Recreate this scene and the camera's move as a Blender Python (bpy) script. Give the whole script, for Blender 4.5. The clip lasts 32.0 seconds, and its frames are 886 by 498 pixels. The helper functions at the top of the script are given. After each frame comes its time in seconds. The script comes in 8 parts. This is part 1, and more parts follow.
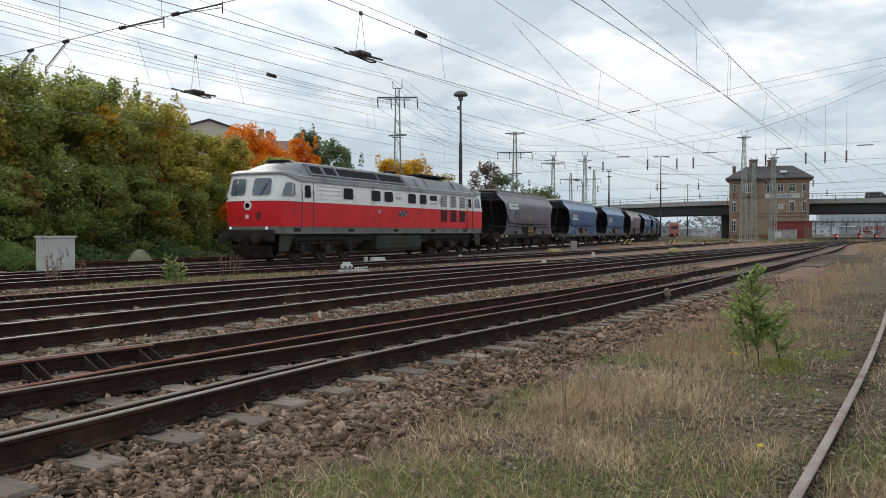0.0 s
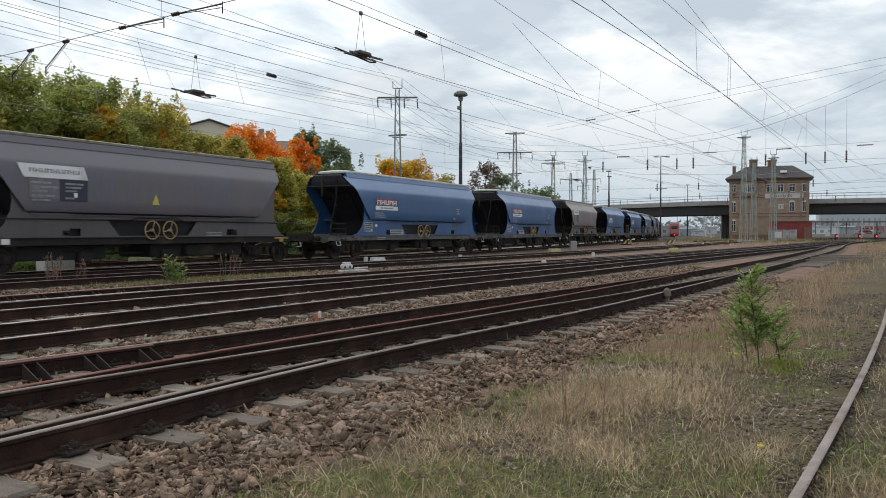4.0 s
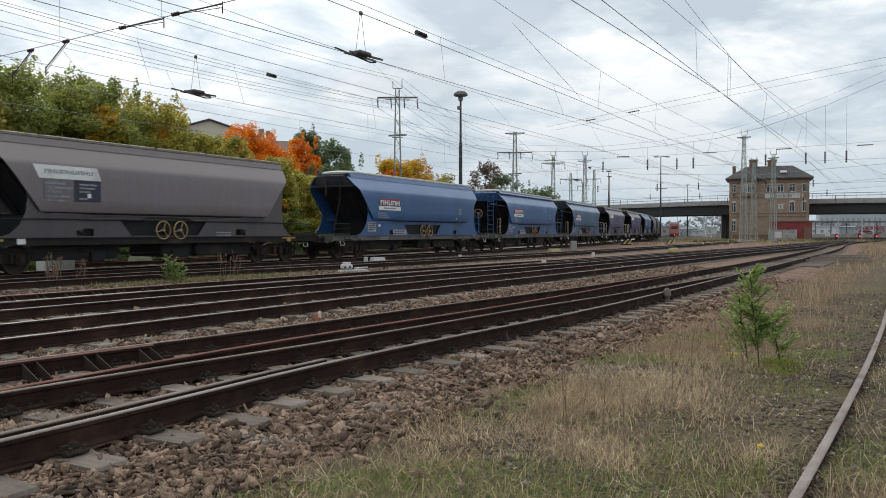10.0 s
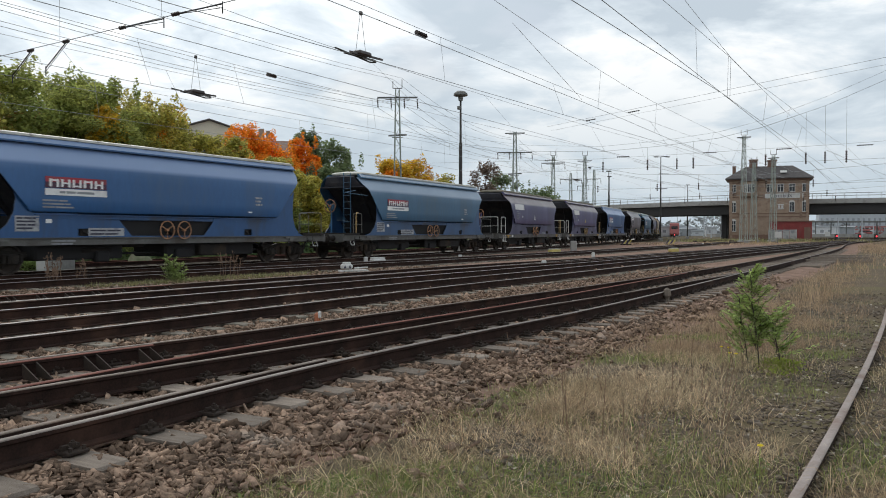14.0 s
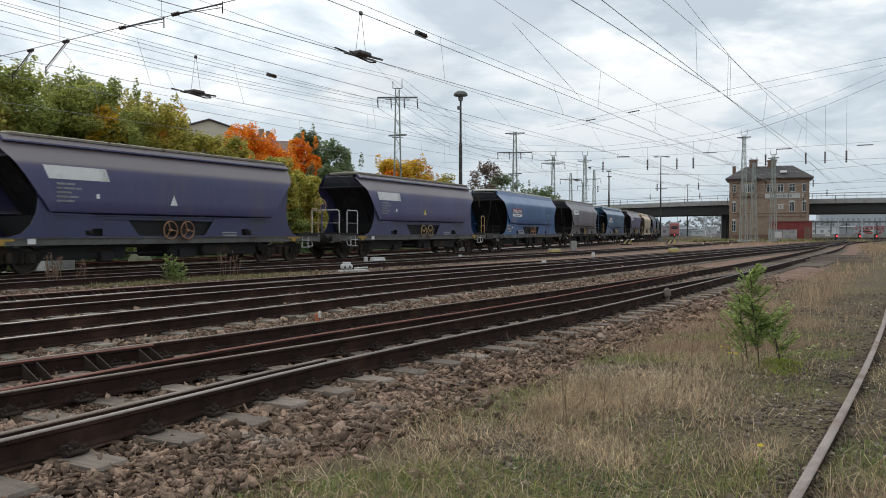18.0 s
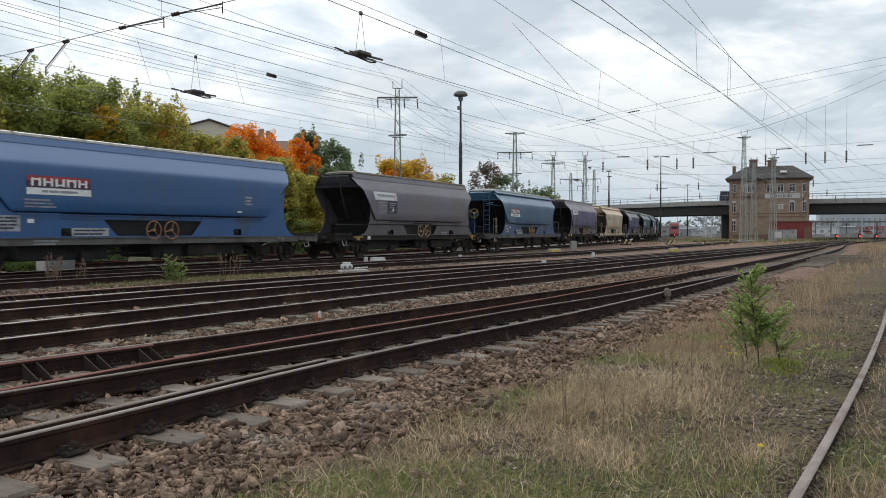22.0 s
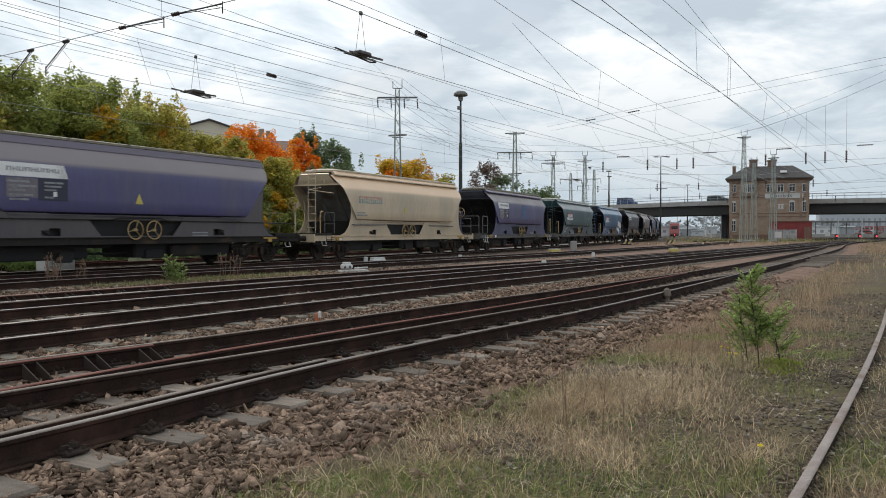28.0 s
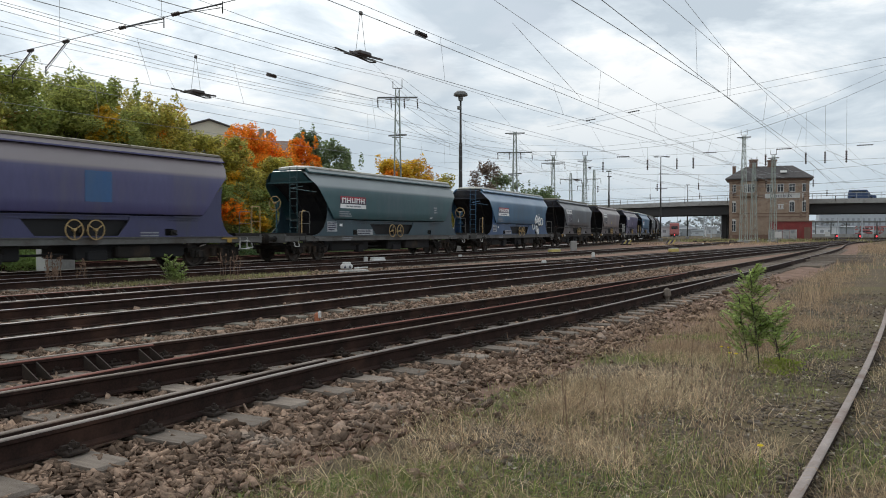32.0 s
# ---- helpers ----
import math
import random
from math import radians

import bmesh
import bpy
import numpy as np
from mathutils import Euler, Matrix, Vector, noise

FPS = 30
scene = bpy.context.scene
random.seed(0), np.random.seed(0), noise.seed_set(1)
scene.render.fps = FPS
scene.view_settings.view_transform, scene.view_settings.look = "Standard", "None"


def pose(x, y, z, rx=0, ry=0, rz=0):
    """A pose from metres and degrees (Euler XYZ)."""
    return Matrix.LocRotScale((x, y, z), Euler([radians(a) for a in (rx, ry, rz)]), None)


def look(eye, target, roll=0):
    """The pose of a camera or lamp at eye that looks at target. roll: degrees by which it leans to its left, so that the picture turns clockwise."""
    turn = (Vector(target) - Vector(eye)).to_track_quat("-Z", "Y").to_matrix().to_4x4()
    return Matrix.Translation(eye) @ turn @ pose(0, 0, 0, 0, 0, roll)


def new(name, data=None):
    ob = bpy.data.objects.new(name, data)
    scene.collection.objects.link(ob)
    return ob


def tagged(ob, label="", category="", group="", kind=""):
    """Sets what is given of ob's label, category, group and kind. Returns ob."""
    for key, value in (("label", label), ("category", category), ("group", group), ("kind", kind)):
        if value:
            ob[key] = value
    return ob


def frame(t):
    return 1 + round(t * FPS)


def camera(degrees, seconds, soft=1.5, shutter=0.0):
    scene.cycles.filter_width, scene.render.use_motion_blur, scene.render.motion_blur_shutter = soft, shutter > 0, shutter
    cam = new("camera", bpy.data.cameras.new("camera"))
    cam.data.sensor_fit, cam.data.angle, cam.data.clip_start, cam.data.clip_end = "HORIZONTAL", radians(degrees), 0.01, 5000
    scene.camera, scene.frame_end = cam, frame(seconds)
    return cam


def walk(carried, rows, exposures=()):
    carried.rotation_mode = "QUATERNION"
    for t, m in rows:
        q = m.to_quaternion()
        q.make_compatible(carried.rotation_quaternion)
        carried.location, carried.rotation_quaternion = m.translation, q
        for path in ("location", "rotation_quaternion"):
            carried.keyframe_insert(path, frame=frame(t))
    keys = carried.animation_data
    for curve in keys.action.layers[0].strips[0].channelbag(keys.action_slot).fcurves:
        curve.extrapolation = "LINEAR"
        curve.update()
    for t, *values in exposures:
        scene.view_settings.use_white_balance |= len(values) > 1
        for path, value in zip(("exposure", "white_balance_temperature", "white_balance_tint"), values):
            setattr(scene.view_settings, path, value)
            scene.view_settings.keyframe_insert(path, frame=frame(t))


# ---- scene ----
# x to the right, y ahead, z up; z = 0 on the sleepers, rail tops at 0.17
cam = camera(58.33, 32.0, soft=0.95, shutter=0.2)
EYE = pose(0, 0, 1.44, 88.777, 0, 0)
walk(cam, [(0.0, EYE), (32.0, EYE)])
scene.view_settings.exposure = 0.0

# ---- overcast sky with bright gaps, soft sun behind the clouds ----
SUN_EL, SUN_AZ = radians(34), radians(-24)


def make_world():
    w = bpy.data.worlds.new("sky")
    w.use_nodes = True
    scene.world = w
    nt = w.node_tree
    N, L = nt.nodes, nt.links
    N.clear()
    out = N.new("ShaderNodeOutputWorld")
    bg = N.new("ShaderNodeBackground")
    sky = N.new("ShaderNodeTexSky")
    sky.sky_type, sky.sun_disc = "NISHITA", False
    sky.sun_elevation, sky.sun_rotation = SUN_EL, SUN_AZ
    sky.dust_density = 2.0
    tc = N.new("ShaderNodeTexCoord")
    dim = N.new("ShaderNodeMix")
    dim.data_type, dim.blend_type = "RGBA", "MULTIPLY"
    dim.inputs["Factor"].default_value = 1.0
    dim.inputs["B"].default_value = (0.1, 0.1, 0.1, 1)
    L.new(sky.outputs[0], dim.inputs["A"])
    # clouds flattened toward the horizon: project the direction on a layer
    sep = N.new("ShaderNodeSeparateXYZ")
    L.new(tc.outputs["Generated"], sep.inputs[0])
    zz = N.new("ShaderNodeMath")
    zz.operation, zz.inputs[1].default_value = "ADD", 0.22
    L.new(sep.outputs["Z"], zz.inputs[0])
    zc = N.new("ShaderNodeMath")
    zc.operation, zc.inputs[1].default_value = "MAXIMUM", 0.05
    L.new(zz.outputs[0], zc.inputs[0])
    dv = N.new("ShaderNodeVectorMath")
    dv.operation = "DIVIDE"
    cz = N.new("ShaderNodeCombineXYZ")
    for k in range(3):
        L.new(zc.outputs[0], cz.inputs[k])
    L.new(tc.outputs["Generated"], dv.inputs[0])
    L.new(cz.outputs[0], dv.inputs[1])
    n1 = N.new("ShaderNodeTexNoise")
    n1.inputs["Scale"].default_value, n1.inputs["Detail"].default_value, n1.inputs["Roughness"].default_value = 2.1, 10, 0.57
    n1.inputs["Distortion"].default_value = 0.35
    mp = N.new("ShaderNodeMapping")
    mp.inputs["Location"].default_value = (3.1, 1.7, 0.4)
    L.new(dv.outputs[0], mp.inputs[0])
    L.new(mp.outputs[0], n1.inputs["Vector"])
    ramp = N.new("ShaderNodeValToRGB")
    e = ramp.color_ramp.elements
    e[0].position, e[0].color = 0.40, (0.57, 0.655, 0.735, 1)
    e[1].position, e[1].color = 0.60, (1.09, 1.105, 1.105, 1)
    m = ramp.color_ramp.elements.new(0.5)
    m.color = (0.77, 0.85, 0.915, 1)
    L.new(n1.outputs["Fac"], ramp.inputs[0])
    # brighter round the hidden sun
    dot = N.new("ShaderNodeVectorMath")
    dot.operation = "DOT_PRODUCT"
    sd = Vector((math.sin(SUN_AZ) * math.cos(SUN_EL), math.cos(SUN_AZ) * math.cos(SUN_EL), math.sin(SUN_EL)))
    L.new(tc.outputs["Generated"], dot.inputs[0])
    dot.inputs[1].default_value = sd
    mr = N.new("ShaderNodeMapRange")
    mr.interpolation_type = "SMOOTHSTEP"
    mr.inputs["From Min"].default_value, mr.inputs["From Max"].default_value = 0.78, 1.0
    mr.inputs["To Min"].default_value, mr.inputs["To Max"].default_value = 1.05, 1.2
    L.new(dot.outputs["Value"], mr.inputs["Value"])
    sc = N.new("ShaderNodeVectorMath")
    sc.operation = "SCALE"
    L.new(ramp.outputs[0], sc.inputs[0])
    L.new(mr.outputs[0], sc.inputs["Scale"])
    # a few thin places let the blue through
    n2 = N.new("ShaderNodeTexNoise")
    n2.inputs["Scale"].default_value, n2.inputs["Detail"].default_value = 1.1, 5
    L.new(dv.outputs[0], n2.inputs["Vector"])
    cover = N.new("ShaderNodeMapRange")
    cover.inputs["From Min"].default_value, cover.inputs["From Max"].default_value = 0.30, 0.42
    L.new(n2.outputs["Fac"], cover.inputs["Value"])
    mix = N.new("ShaderNodeMix")
    mix.data_type = "RGBA"
    L.new(cover.outputs[0], mix.inputs["Factor"])
    L.new(dim.outputs["Result"], mix.inputs["A"])
    L.new(sc.outputs[0], mix.inputs["B"])
    # haze low over the horizon
    haze = N.new("ShaderNodeMapRange")
    haze.interpolation_type = "SMOOTHSTEP"
    haze.inputs["From Min"].default_value, haze.inputs["From Max"].default_value = 0.0, 0.27
    haze.inputs["To Min"].default_value, haze.inputs["To Max"].default_value = 0.85, 0.0
    L.new(sep.outputs["Z"], haze.inputs["Value"])
    low = N.new("ShaderNodeMix")
    low.data_type = "RGBA"
    low.inputs["B"].default_value = (0.555, 0.65, 0.725, 1)
    L.new(haze.outputs[0], low.inputs["Factor"])
    L.new(mix.outputs["Result"], low.inputs["A"])
    L.new(low.outputs["Result"], bg.inputs["Color"])
    bg.inputs["Strength"].default_value = 0.95
    L.new(bg.outputs[0], out.inputs[0])


make_world()
sun = new("sun", bpy.data.lights.new("sun", "SUN"))
sun.data.energy, sun.data.angle, sun.data.color = 1.1, radians(14), (1.0, 0.95, 0.88)
_sd = Vector((math.sin(SUN_AZ) * math.cos(SUN_EL), math.cos(SUN_AZ) * math.cos(SUN_EL), math.sin(SUN_EL)))
sun.matrix_world = look(tuple(_sd * 80), (0, 0, 0))


# ---- materials ----
def mat(name, c1, c2=None, rough=0.7, metal=0.0, scale=3.0, fine=40.0, bump=0.1, spot=None, spot_amount=0.35, spot_scale=1.2,
        random_by="", spread=0.15, stretch=(1, 1, 1), detail=4, gloss_vary=0.15, spec=0.5):
    """Two-scale surface: colour from c1 to c2 by coarse and fine noise, spots of a third colour (rust, dust, moss), fine relief."""
    c2 = c2 or tuple(v * 0.75 for v in c1)
    m = bpy.data.materials.new(name)
    m.use_nodes = True
    N, L = m.node_tree.nodes, m.node_tree.links
    b = N["Principled BSDF"]
    tc = N.new("ShaderNodeTexCoord")
    mp = N.new("ShaderNodeMapping")
    mp.inputs["Scale"].default_value = stretch
    L.new(tc.outputs["Object"], mp.inputs[0])
    a = N.new("ShaderNodeTexNoise")
    a.inputs["Scale"].default_value, a.inputs["Detail"].default_value = scale, detail
    f = N.new("ShaderNodeTexNoise")
    f.inputs["Scale"].default_value, f.inputs["Detail"].default_value = fine, 3
    for n in (a, f):
        L.new(mp.outputs[0], n.inputs["Vector"])
    add = N.new("ShaderNodeMath")
    add.operation = "MULTIPLY_ADD"
    add.inputs[1].default_value = 0.5
    half = N.new("ShaderNodeMath")
    half.operation, half.inputs[1].default_value = "MULTIPLY", 0.5
    L.new(f.outputs["Fac"], half.inputs[0])
    L.new(a.outputs["Fac"], add.inputs[0])
    L.new(half.outputs[0], add.inputs[2])
    ramp = N.new("ShaderNodeMapRange")
    ramp.inputs["From Min"].default_value, ramp.inputs["From Max"].default_value = 0.36, 0.64
    L.new(add.outputs[0], ramp.inputs["Value"])
    mix = N.new("ShaderNodeMix")
    mix.data_type = "RGBA"
    mix.inputs["A"].default_value, mix.inputs["B"].default_value = (*c1, 1), (*c2, 1)
    L.new(ramp.outputs[0], mix.inputs["Factor"])
    col = mix.outputs["Result"]
    if spot:
        s = N.new("ShaderNodeTexNoise")
        s.inputs["Scale"].default_value, s.inputs["Detail"].default_value = spot_scale, 6
        s.inputs["Roughness"].default_value = 0.65
        L.new(mp.outputs[0], s.inputs["Vector"])
        r = N.new("ShaderNodeMapRange")
        r.inputs["From Min"].default_value, r.inputs["From Max"].default_value = 0.62 - 0.3 * spot_amount, 0.75 - 0.2 * spot_amount
        r.inputs["To Max"].default_value = 0.85
        L.new(s.outputs["Fac"], r.inputs["Value"])
        x = N.new("ShaderNodeMix")
        x.data_type = "RGBA"
        x.inputs["B"].default_value = (*spot, 1)
        L.new(r.outputs[0], x.inputs["Factor"])
        L.new(col, x.inputs["A"])
        col = x.outputs["Result"]
    if random_by:
        if random_by == "island":
            o = N.new("ShaderNodeNewGeometry").outputs["Random Per Island"]
        else:
            o = N.new("ShaderNodeObjectInfo").outputs["Random"]
        r = N.new("ShaderNodeMapRange")
        r.inputs["To Min"].default_value, r.inputs["To Max"].default_value = 1 - spread, 1 + spread
        L.new(o, r.inputs["Value"])
        h = N.new("ShaderNodeHueSaturation")
        L.new(r.outputs[0], h.inputs["Value"])
        L.new(col, h.inputs["Color"])
        col = h.outputs[0]
    L.new(col, b.inputs["Base Color"])
    rr = N.new("ShaderNodeMapRange")
    rr.inputs["To Min"].default_value, rr.inputs["To Max"].default_value = max(0.03, rough - gloss_vary), min(1, rough + gloss_vary)
    L.new(a.outputs["Fac"], rr.inputs["Value"])
    L.new(rr.outputs[0], b.inputs["Roughness"])
    b.inputs["Metallic"].default_value = metal
    b.inputs["Specular IOR Level"].default_value = spec
    if bump:
        u = N.new("ShaderNodeBump")
        u.inputs["Strength"].default_value, u.inputs["Distance"].default_value = bump, 0.02
        L.new(add.outputs[0], u.inputs["Height"])
        L.new(u.outputs[0], b.inputs["Normal"])
    return m


def leaf_mat(name, c1, c2, spread=0.35):
    m = mat(name, c1, c2, rough=0.6, scale=0.7, fine=3.0, bump=0, random_by="island", spread=spread)
    b = m.node_tree.nodes["Principled BSDF"]
    b.inputs["Specular IOR Level"].default_value = 0.25
    N, L = m.node_tree.nodes, m.node_tree.links
    tr = N.new("ShaderNodeBsdfTranslucent")
    mx = N.new("ShaderNodeMixShader")
    mx.inputs[0].default_value = 0.55
    L.new(b.inputs["Base Color"].links[0].from_socket, tr.inputs["Color"])
    L.new(b.outputs[0], mx.inputs[1])
    L.new(tr.outputs[0], mx.inputs[2])
    L.new(mx.outputs[0], N["Material Output"].inputs["Surface"])
    return m


M = {}


def glass_mat(name, c, spec=0.5):
    m = mat(name, c, c, rough=0.1, scale=1.0, fine=8, bump=0.02, gloss_vary=0.05)
    m.node_tree.nodes["Principled BSDF"].inputs["Specular IOR Level"].default_value = spec
    return m


def glow_mat(name, c, strength):
    m = bpy.data.materials.new(name)
    m.use_nodes = True
    b = m.node_tree.nodes["Principled BSDF"]
    b.inputs["Base Color"].default_value = (*c, 1)
    b.inputs["Emission Color"].default_value = (*c, 1)
    b.inputs["Emission Strength"].default_value = strength
    return m


# ---- mesh building ----
class Shape:
    """Collects vertices and faces of one part."""

    def __init__(self):
        self.v, self.f = [], []

    def add(self, verts, faces):
        n = len(self.v)
        self.v.extend(tuple(p) for p in verts)
        self.f.extend(tuple(i + n for i in f) for f in faces)
        return self

    def box(self, c, s, bevel=0.0, rz=0.0):
        """A block round the centre c, with chamfered upright edges where bevel is given."""
        x, y, z = (k / 2 for k in s)
        if bevel:
            b = min(bevel, x * 0.9, y * 0.9)
            ring = [(x, y - b), (x - b, y), (-x + b, y), (-x, y - b), (-x, -y + b), (-x + b, -y), (x - b, -y), (x, -y + b)]
        else:
            ring = [(x, y), (-x, y), (-x, -y), (x, -y)]
        if rz:
            k, l = math.cos(rz), math.sin(rz)
            ring = [(p * k - q * l, p * l + q * k) for p, q in ring]
        n = len(ring)
        cb = min(bevel, z * 0.5)
        levels = [(-z, 1.0), (z, 1.0)] if not bevel else [(-z, 1 - cb / max(x, y)), (-z + cb, 1.0), (z - cb, 1.0), (z, 1 - cb / max(x, y))]
        vs = [(c[0] + p * k, c[1] + q * k, c[2] + h) for h, k in levels for p, q in ring]
        fs = [tuple(range(n))[::-1], tuple(range((len(levels) - 1) * n, len(levels) * n))]
        for l in range(len(levels) - 1):
            for i in range(n):
                j = (i + 1) % n
                fs.append((l * n + i, l * n + j, (l + 1) * n + j, (l + 1) * n + i))
        return self.add(vs, fs)

    def tube(self, p, q, r, n=6, r2=None, caps=True):
        p, q = Vector(p), Vector(q)
        d = q - p
        if d.length < 1e-6:
            return self
        a = d.orthogonal().normalized()
        b = d.normalized().cross(a)
        r2 = r if r2 is None else r2
        vs = []
        for o, k in ((p, r), (q, r2)):
            vs += [o + (a * math.cos(2 * math.pi * i / n) + b * math.sin(2 * math.pi * i / n)) * k for i in range(n)]
        fs = [(i, (i + 1) % n, n + (i + 1) % n, n + i) for i in range(n)]
        if caps:
            fs += [tuple(range(n))[::-1], tuple(range(n, 2 * n))]
        return self.add(vs, fs)

    def path(self, pts, r, n=6):
        for p, q in zip(pts, pts[1:]):
            self.tube(p, q, r, n)
        return self

    def beam(self, p, q, w, h, up=(0, 0, 1)):
        p, q = Vector(p), Vector(q)
        d = (q - p).normalized()
        a = d.cross(Vector(up))
        if a.length < 1e-4:
            a = d.orthogonal()
        a.normalize()
        b = a.cross(d)
        vs = [o + a * (sx * w / 2) + b * (sy * h / 2) for o in (p, q) for sx, sy in ((1, 1), (-1, 1), (-1, -1), (1, -1))]
        return self.add(vs, [(0, 1, 2, 3)[::-1], (4, 5, 6, 7), (0, 1, 5, 4), (1, 2, 6, 5), (2, 3, 7, 6), (3, 0, 4, 7)])

    def ring(self, c, r, t, axis="y", n=20, m=6):
        vs, fs = [], []
        for i in range(n):
            a = 2 * math.pi * i / n
            for j in range(m):
                b = 2 * math.pi * j / m
                u, h = r + t * math.cos(b), t * math.sin(b)
                p = (u * math.cos(a), h, u * math.sin(a)) if axis == "y" else (h, u * math.cos(a), u * math.sin(a)) if axis == "x" else (u * math.cos(a), u * math.sin(a), h)
                vs.append((c[0] + p[0], c[1] + p[1], c[2] + p[2]))
                fs.append((i * m + j, ((i + 1) % n) * m + j, ((i + 1) % n) * m + (j + 1) % m, i * m + (j + 1) % m))
        return self.add(vs, fs)

    def loft(self, rings, caps=True, closed=True):
        n = len(rings[0])
        vs = [p for r in rings for p in r]
        fs = []
        for k in range(len(rings) - 1):
            for i in range(n if closed else n - 1):
                j = (i + 1) % n
                fs.append((k * n + i, k * n + j, (k + 1) * n + j, (k + 1) * n + i))
        if caps:
            fs += [tuple(range(n))[::-1], tuple(range((len(rings) - 1) * n, len(rings) * n))]
        return self.add(vs, fs)

    def plate(self, poly, thick):
        """A flat polygon given as 3D points, thickened along its normal."""
        p = [Vector(q) for q in poly]
        nrm = (p[1] - p[0]).cross(p[2] - p[1]).normalized() * thick
        n = len(p)
        fs = [tuple(range(n))[::-1], tuple(range(n, 2 * n))] + [(i, (i + 1) % n, n + (i + 1) % n, n + i) for i in range(n)]
        return self.add(p + [q + nrm for q in p], fs)

    def spin(self, profile, c, axis="z", n=12):
        """Turns (radius, height) pairs round an axis through c."""
        rings = []
        for r, h in profile:
            row = []
            for i in range(n):
                a = 2 * math.pi * i / n
                u, w = r * math.cos(a), r * math.sin(a)
                p = (u, w, h) if axis == "z" else (w, h, u) if axis == "y" else (h, u, w)
                row.append((c[0] + p[0], c[1] + p[1], c[2] + p[2]))
            rings.append(row)
        return self.loft(rings)

    def mesh(self, name, smooth=False):
        me = bpy.data.meshes.new(name)
        me.from_pydata(self.v, [], self.f)
        bm = bmesh.new()
        bm.from_mesh(me)
        bmesh.ops.recalc_face_normals(bm, faces=bm.faces)
        bm.to_mesh(me)
        bm.free()
        if smooth:
            me.polygons.foreach_set("use_smooth", [True] * len(me.polygons))
            me.set_sharp_from_angle(angle=radians(35))
        return me


def part(name, shape, material, parent=None, label="", smooth=False):
    """Links a shape (or a ready mesh) as one mesh object, under a thing where one is given."""
    me = shape.mesh(name, smooth) if isinstance(shape, Shape) else shape
    if material and not me.materials:
        me.materials.append(material)
    ob = new(name, me)
    if parent:
        ob.parent = parent
    if material and me.materials[0] != material:
        ob.material_slots[0].link = "OBJECT"
        ob.material_slots[0].material = material
    if label:
        tagged(ob, label)
    return ob


def thing(name, label, category, at=(0, 0, 0), rz=0, group=""):
    ob = new(name)
    ob.matrix_world = pose(*at, 0, 0, rz)
    ob.empty_display_size = 0.2
    return tagged(ob, label, category, group)


def raw(name, verts, faces_per, material, parent=None, smooth=False):
    """A big mesh from numpy arrays: verts (n, 3), all faces with the same number of corners, given as an index array."""
    me = bpy.data.meshes.new(name)
    v, f = np.asarray(verts, float), np.asarray(faces_per, int)
    me.vertices.add(len(v))
    me.vertices.foreach_set("co", v.ravel())
    k = f.shape[1]
    me.loops.add(f.size)
    me.loops.foreach_set("vertex_index", f.ravel())
    me.polygons.add(len(f))
    me.polygons.foreach_set("loop_start", np.arange(len(f)) * k)
    me.polygons.foreach_set("loop_total", np.full(len(f), k))
    if smooth:
        me.polygons.foreach_set("use_smooth", [True] * len(f))
    me.update(calc_edges=True)
    me.validate()
    me.materials.append(material)
    ob = new(name, me)
    if parent:
        ob.parent = parent
    return ob


# ---- the line of the train's track: heading by distance along it ----
KNOT_S = (-50, -20, -5, 10, 40, 70, 100, 130, 190, 300)
KNOT_H = (0.4763, 0.5079, 0.4623, 0.3917, 0.3771, 0.3505, 0.3074, 0.2856, 0.2593, 0.2119)
_S = np.arange(-420.0, 760.0, 1.0)
_H = np.convolve(np.pad(np.interp(_S, KNOT_S, KNOT_H), 10, mode="edge"), np.ones(21) / 21, "valid")
_X, _Y = np.cumsum(np.sin(_H)), np.cumsum(np.cos(_H))
_X, _Y = _X + 2.567 - _X[420], _Y + 52.640 - _Y[420]
_X, _Y = _X - 0.8 * np.cos(_H), _Y + 0.8 * np.sin(_H)


def on_line(s, off=0.0):
    """A point of the track's centre line, off metres to its far side."""
    h = np.interp(s, _S, _H)
    return Vector((np.interp(s, _S, _X) - off * math.cos(h), np.interp(s, _S, _Y) + off * math.sin(h), 0.0))


def stand(s, half):
    """The pose of a vehicle whose bogies are half metres before and behind s. It faces back along the line."""
    a, b = on_line(s - half), on_line(s + half)
    d = a - b
    c = (a + b) / 2
    return pose(c.x, c.y, 0.17, 0, 0, math.degrees(math.atan2(d.y, d.x)))


# lengths over buffers by kind of wagon, the order of the kinds in the train
LENGTH = {"A": 18.93, "B": 17.85, "C": 17.85, "D": 17.75}
ORDER = "BAABAAACCABABDCAABBCABBAB"
BASE = np.concatenate([[0], np.cumsum([(LENGTH[a] + LENGTH[b]) / 2 for a, b in zip(ORDER, ORDER[1:])])])
BASE = BASE - BASE[5]
# slack or tight couplings: how far each wagon runs behind its even place
SLACK = (0.11, 0.24, 0.11, 0.12, 0.07, -0.05, 0.0, -0.12, 0.1, 0.12, 0.19, 0.14, 0.24, -0.02, -0.155)
BASE[:len(SLACK)] += SLACK


def rolled(t):
    """Metres rolled: the train gathers a little speed."""
    d = t - 13.0
    return 0.0037866 * d * d + 9.25196 * d + 18.1422


def wagon_s(i, t):
    return float(BASE[i - 1]) - rolled(t)


def loco_s(t):
    return wagon_s(1, t) - 20.33


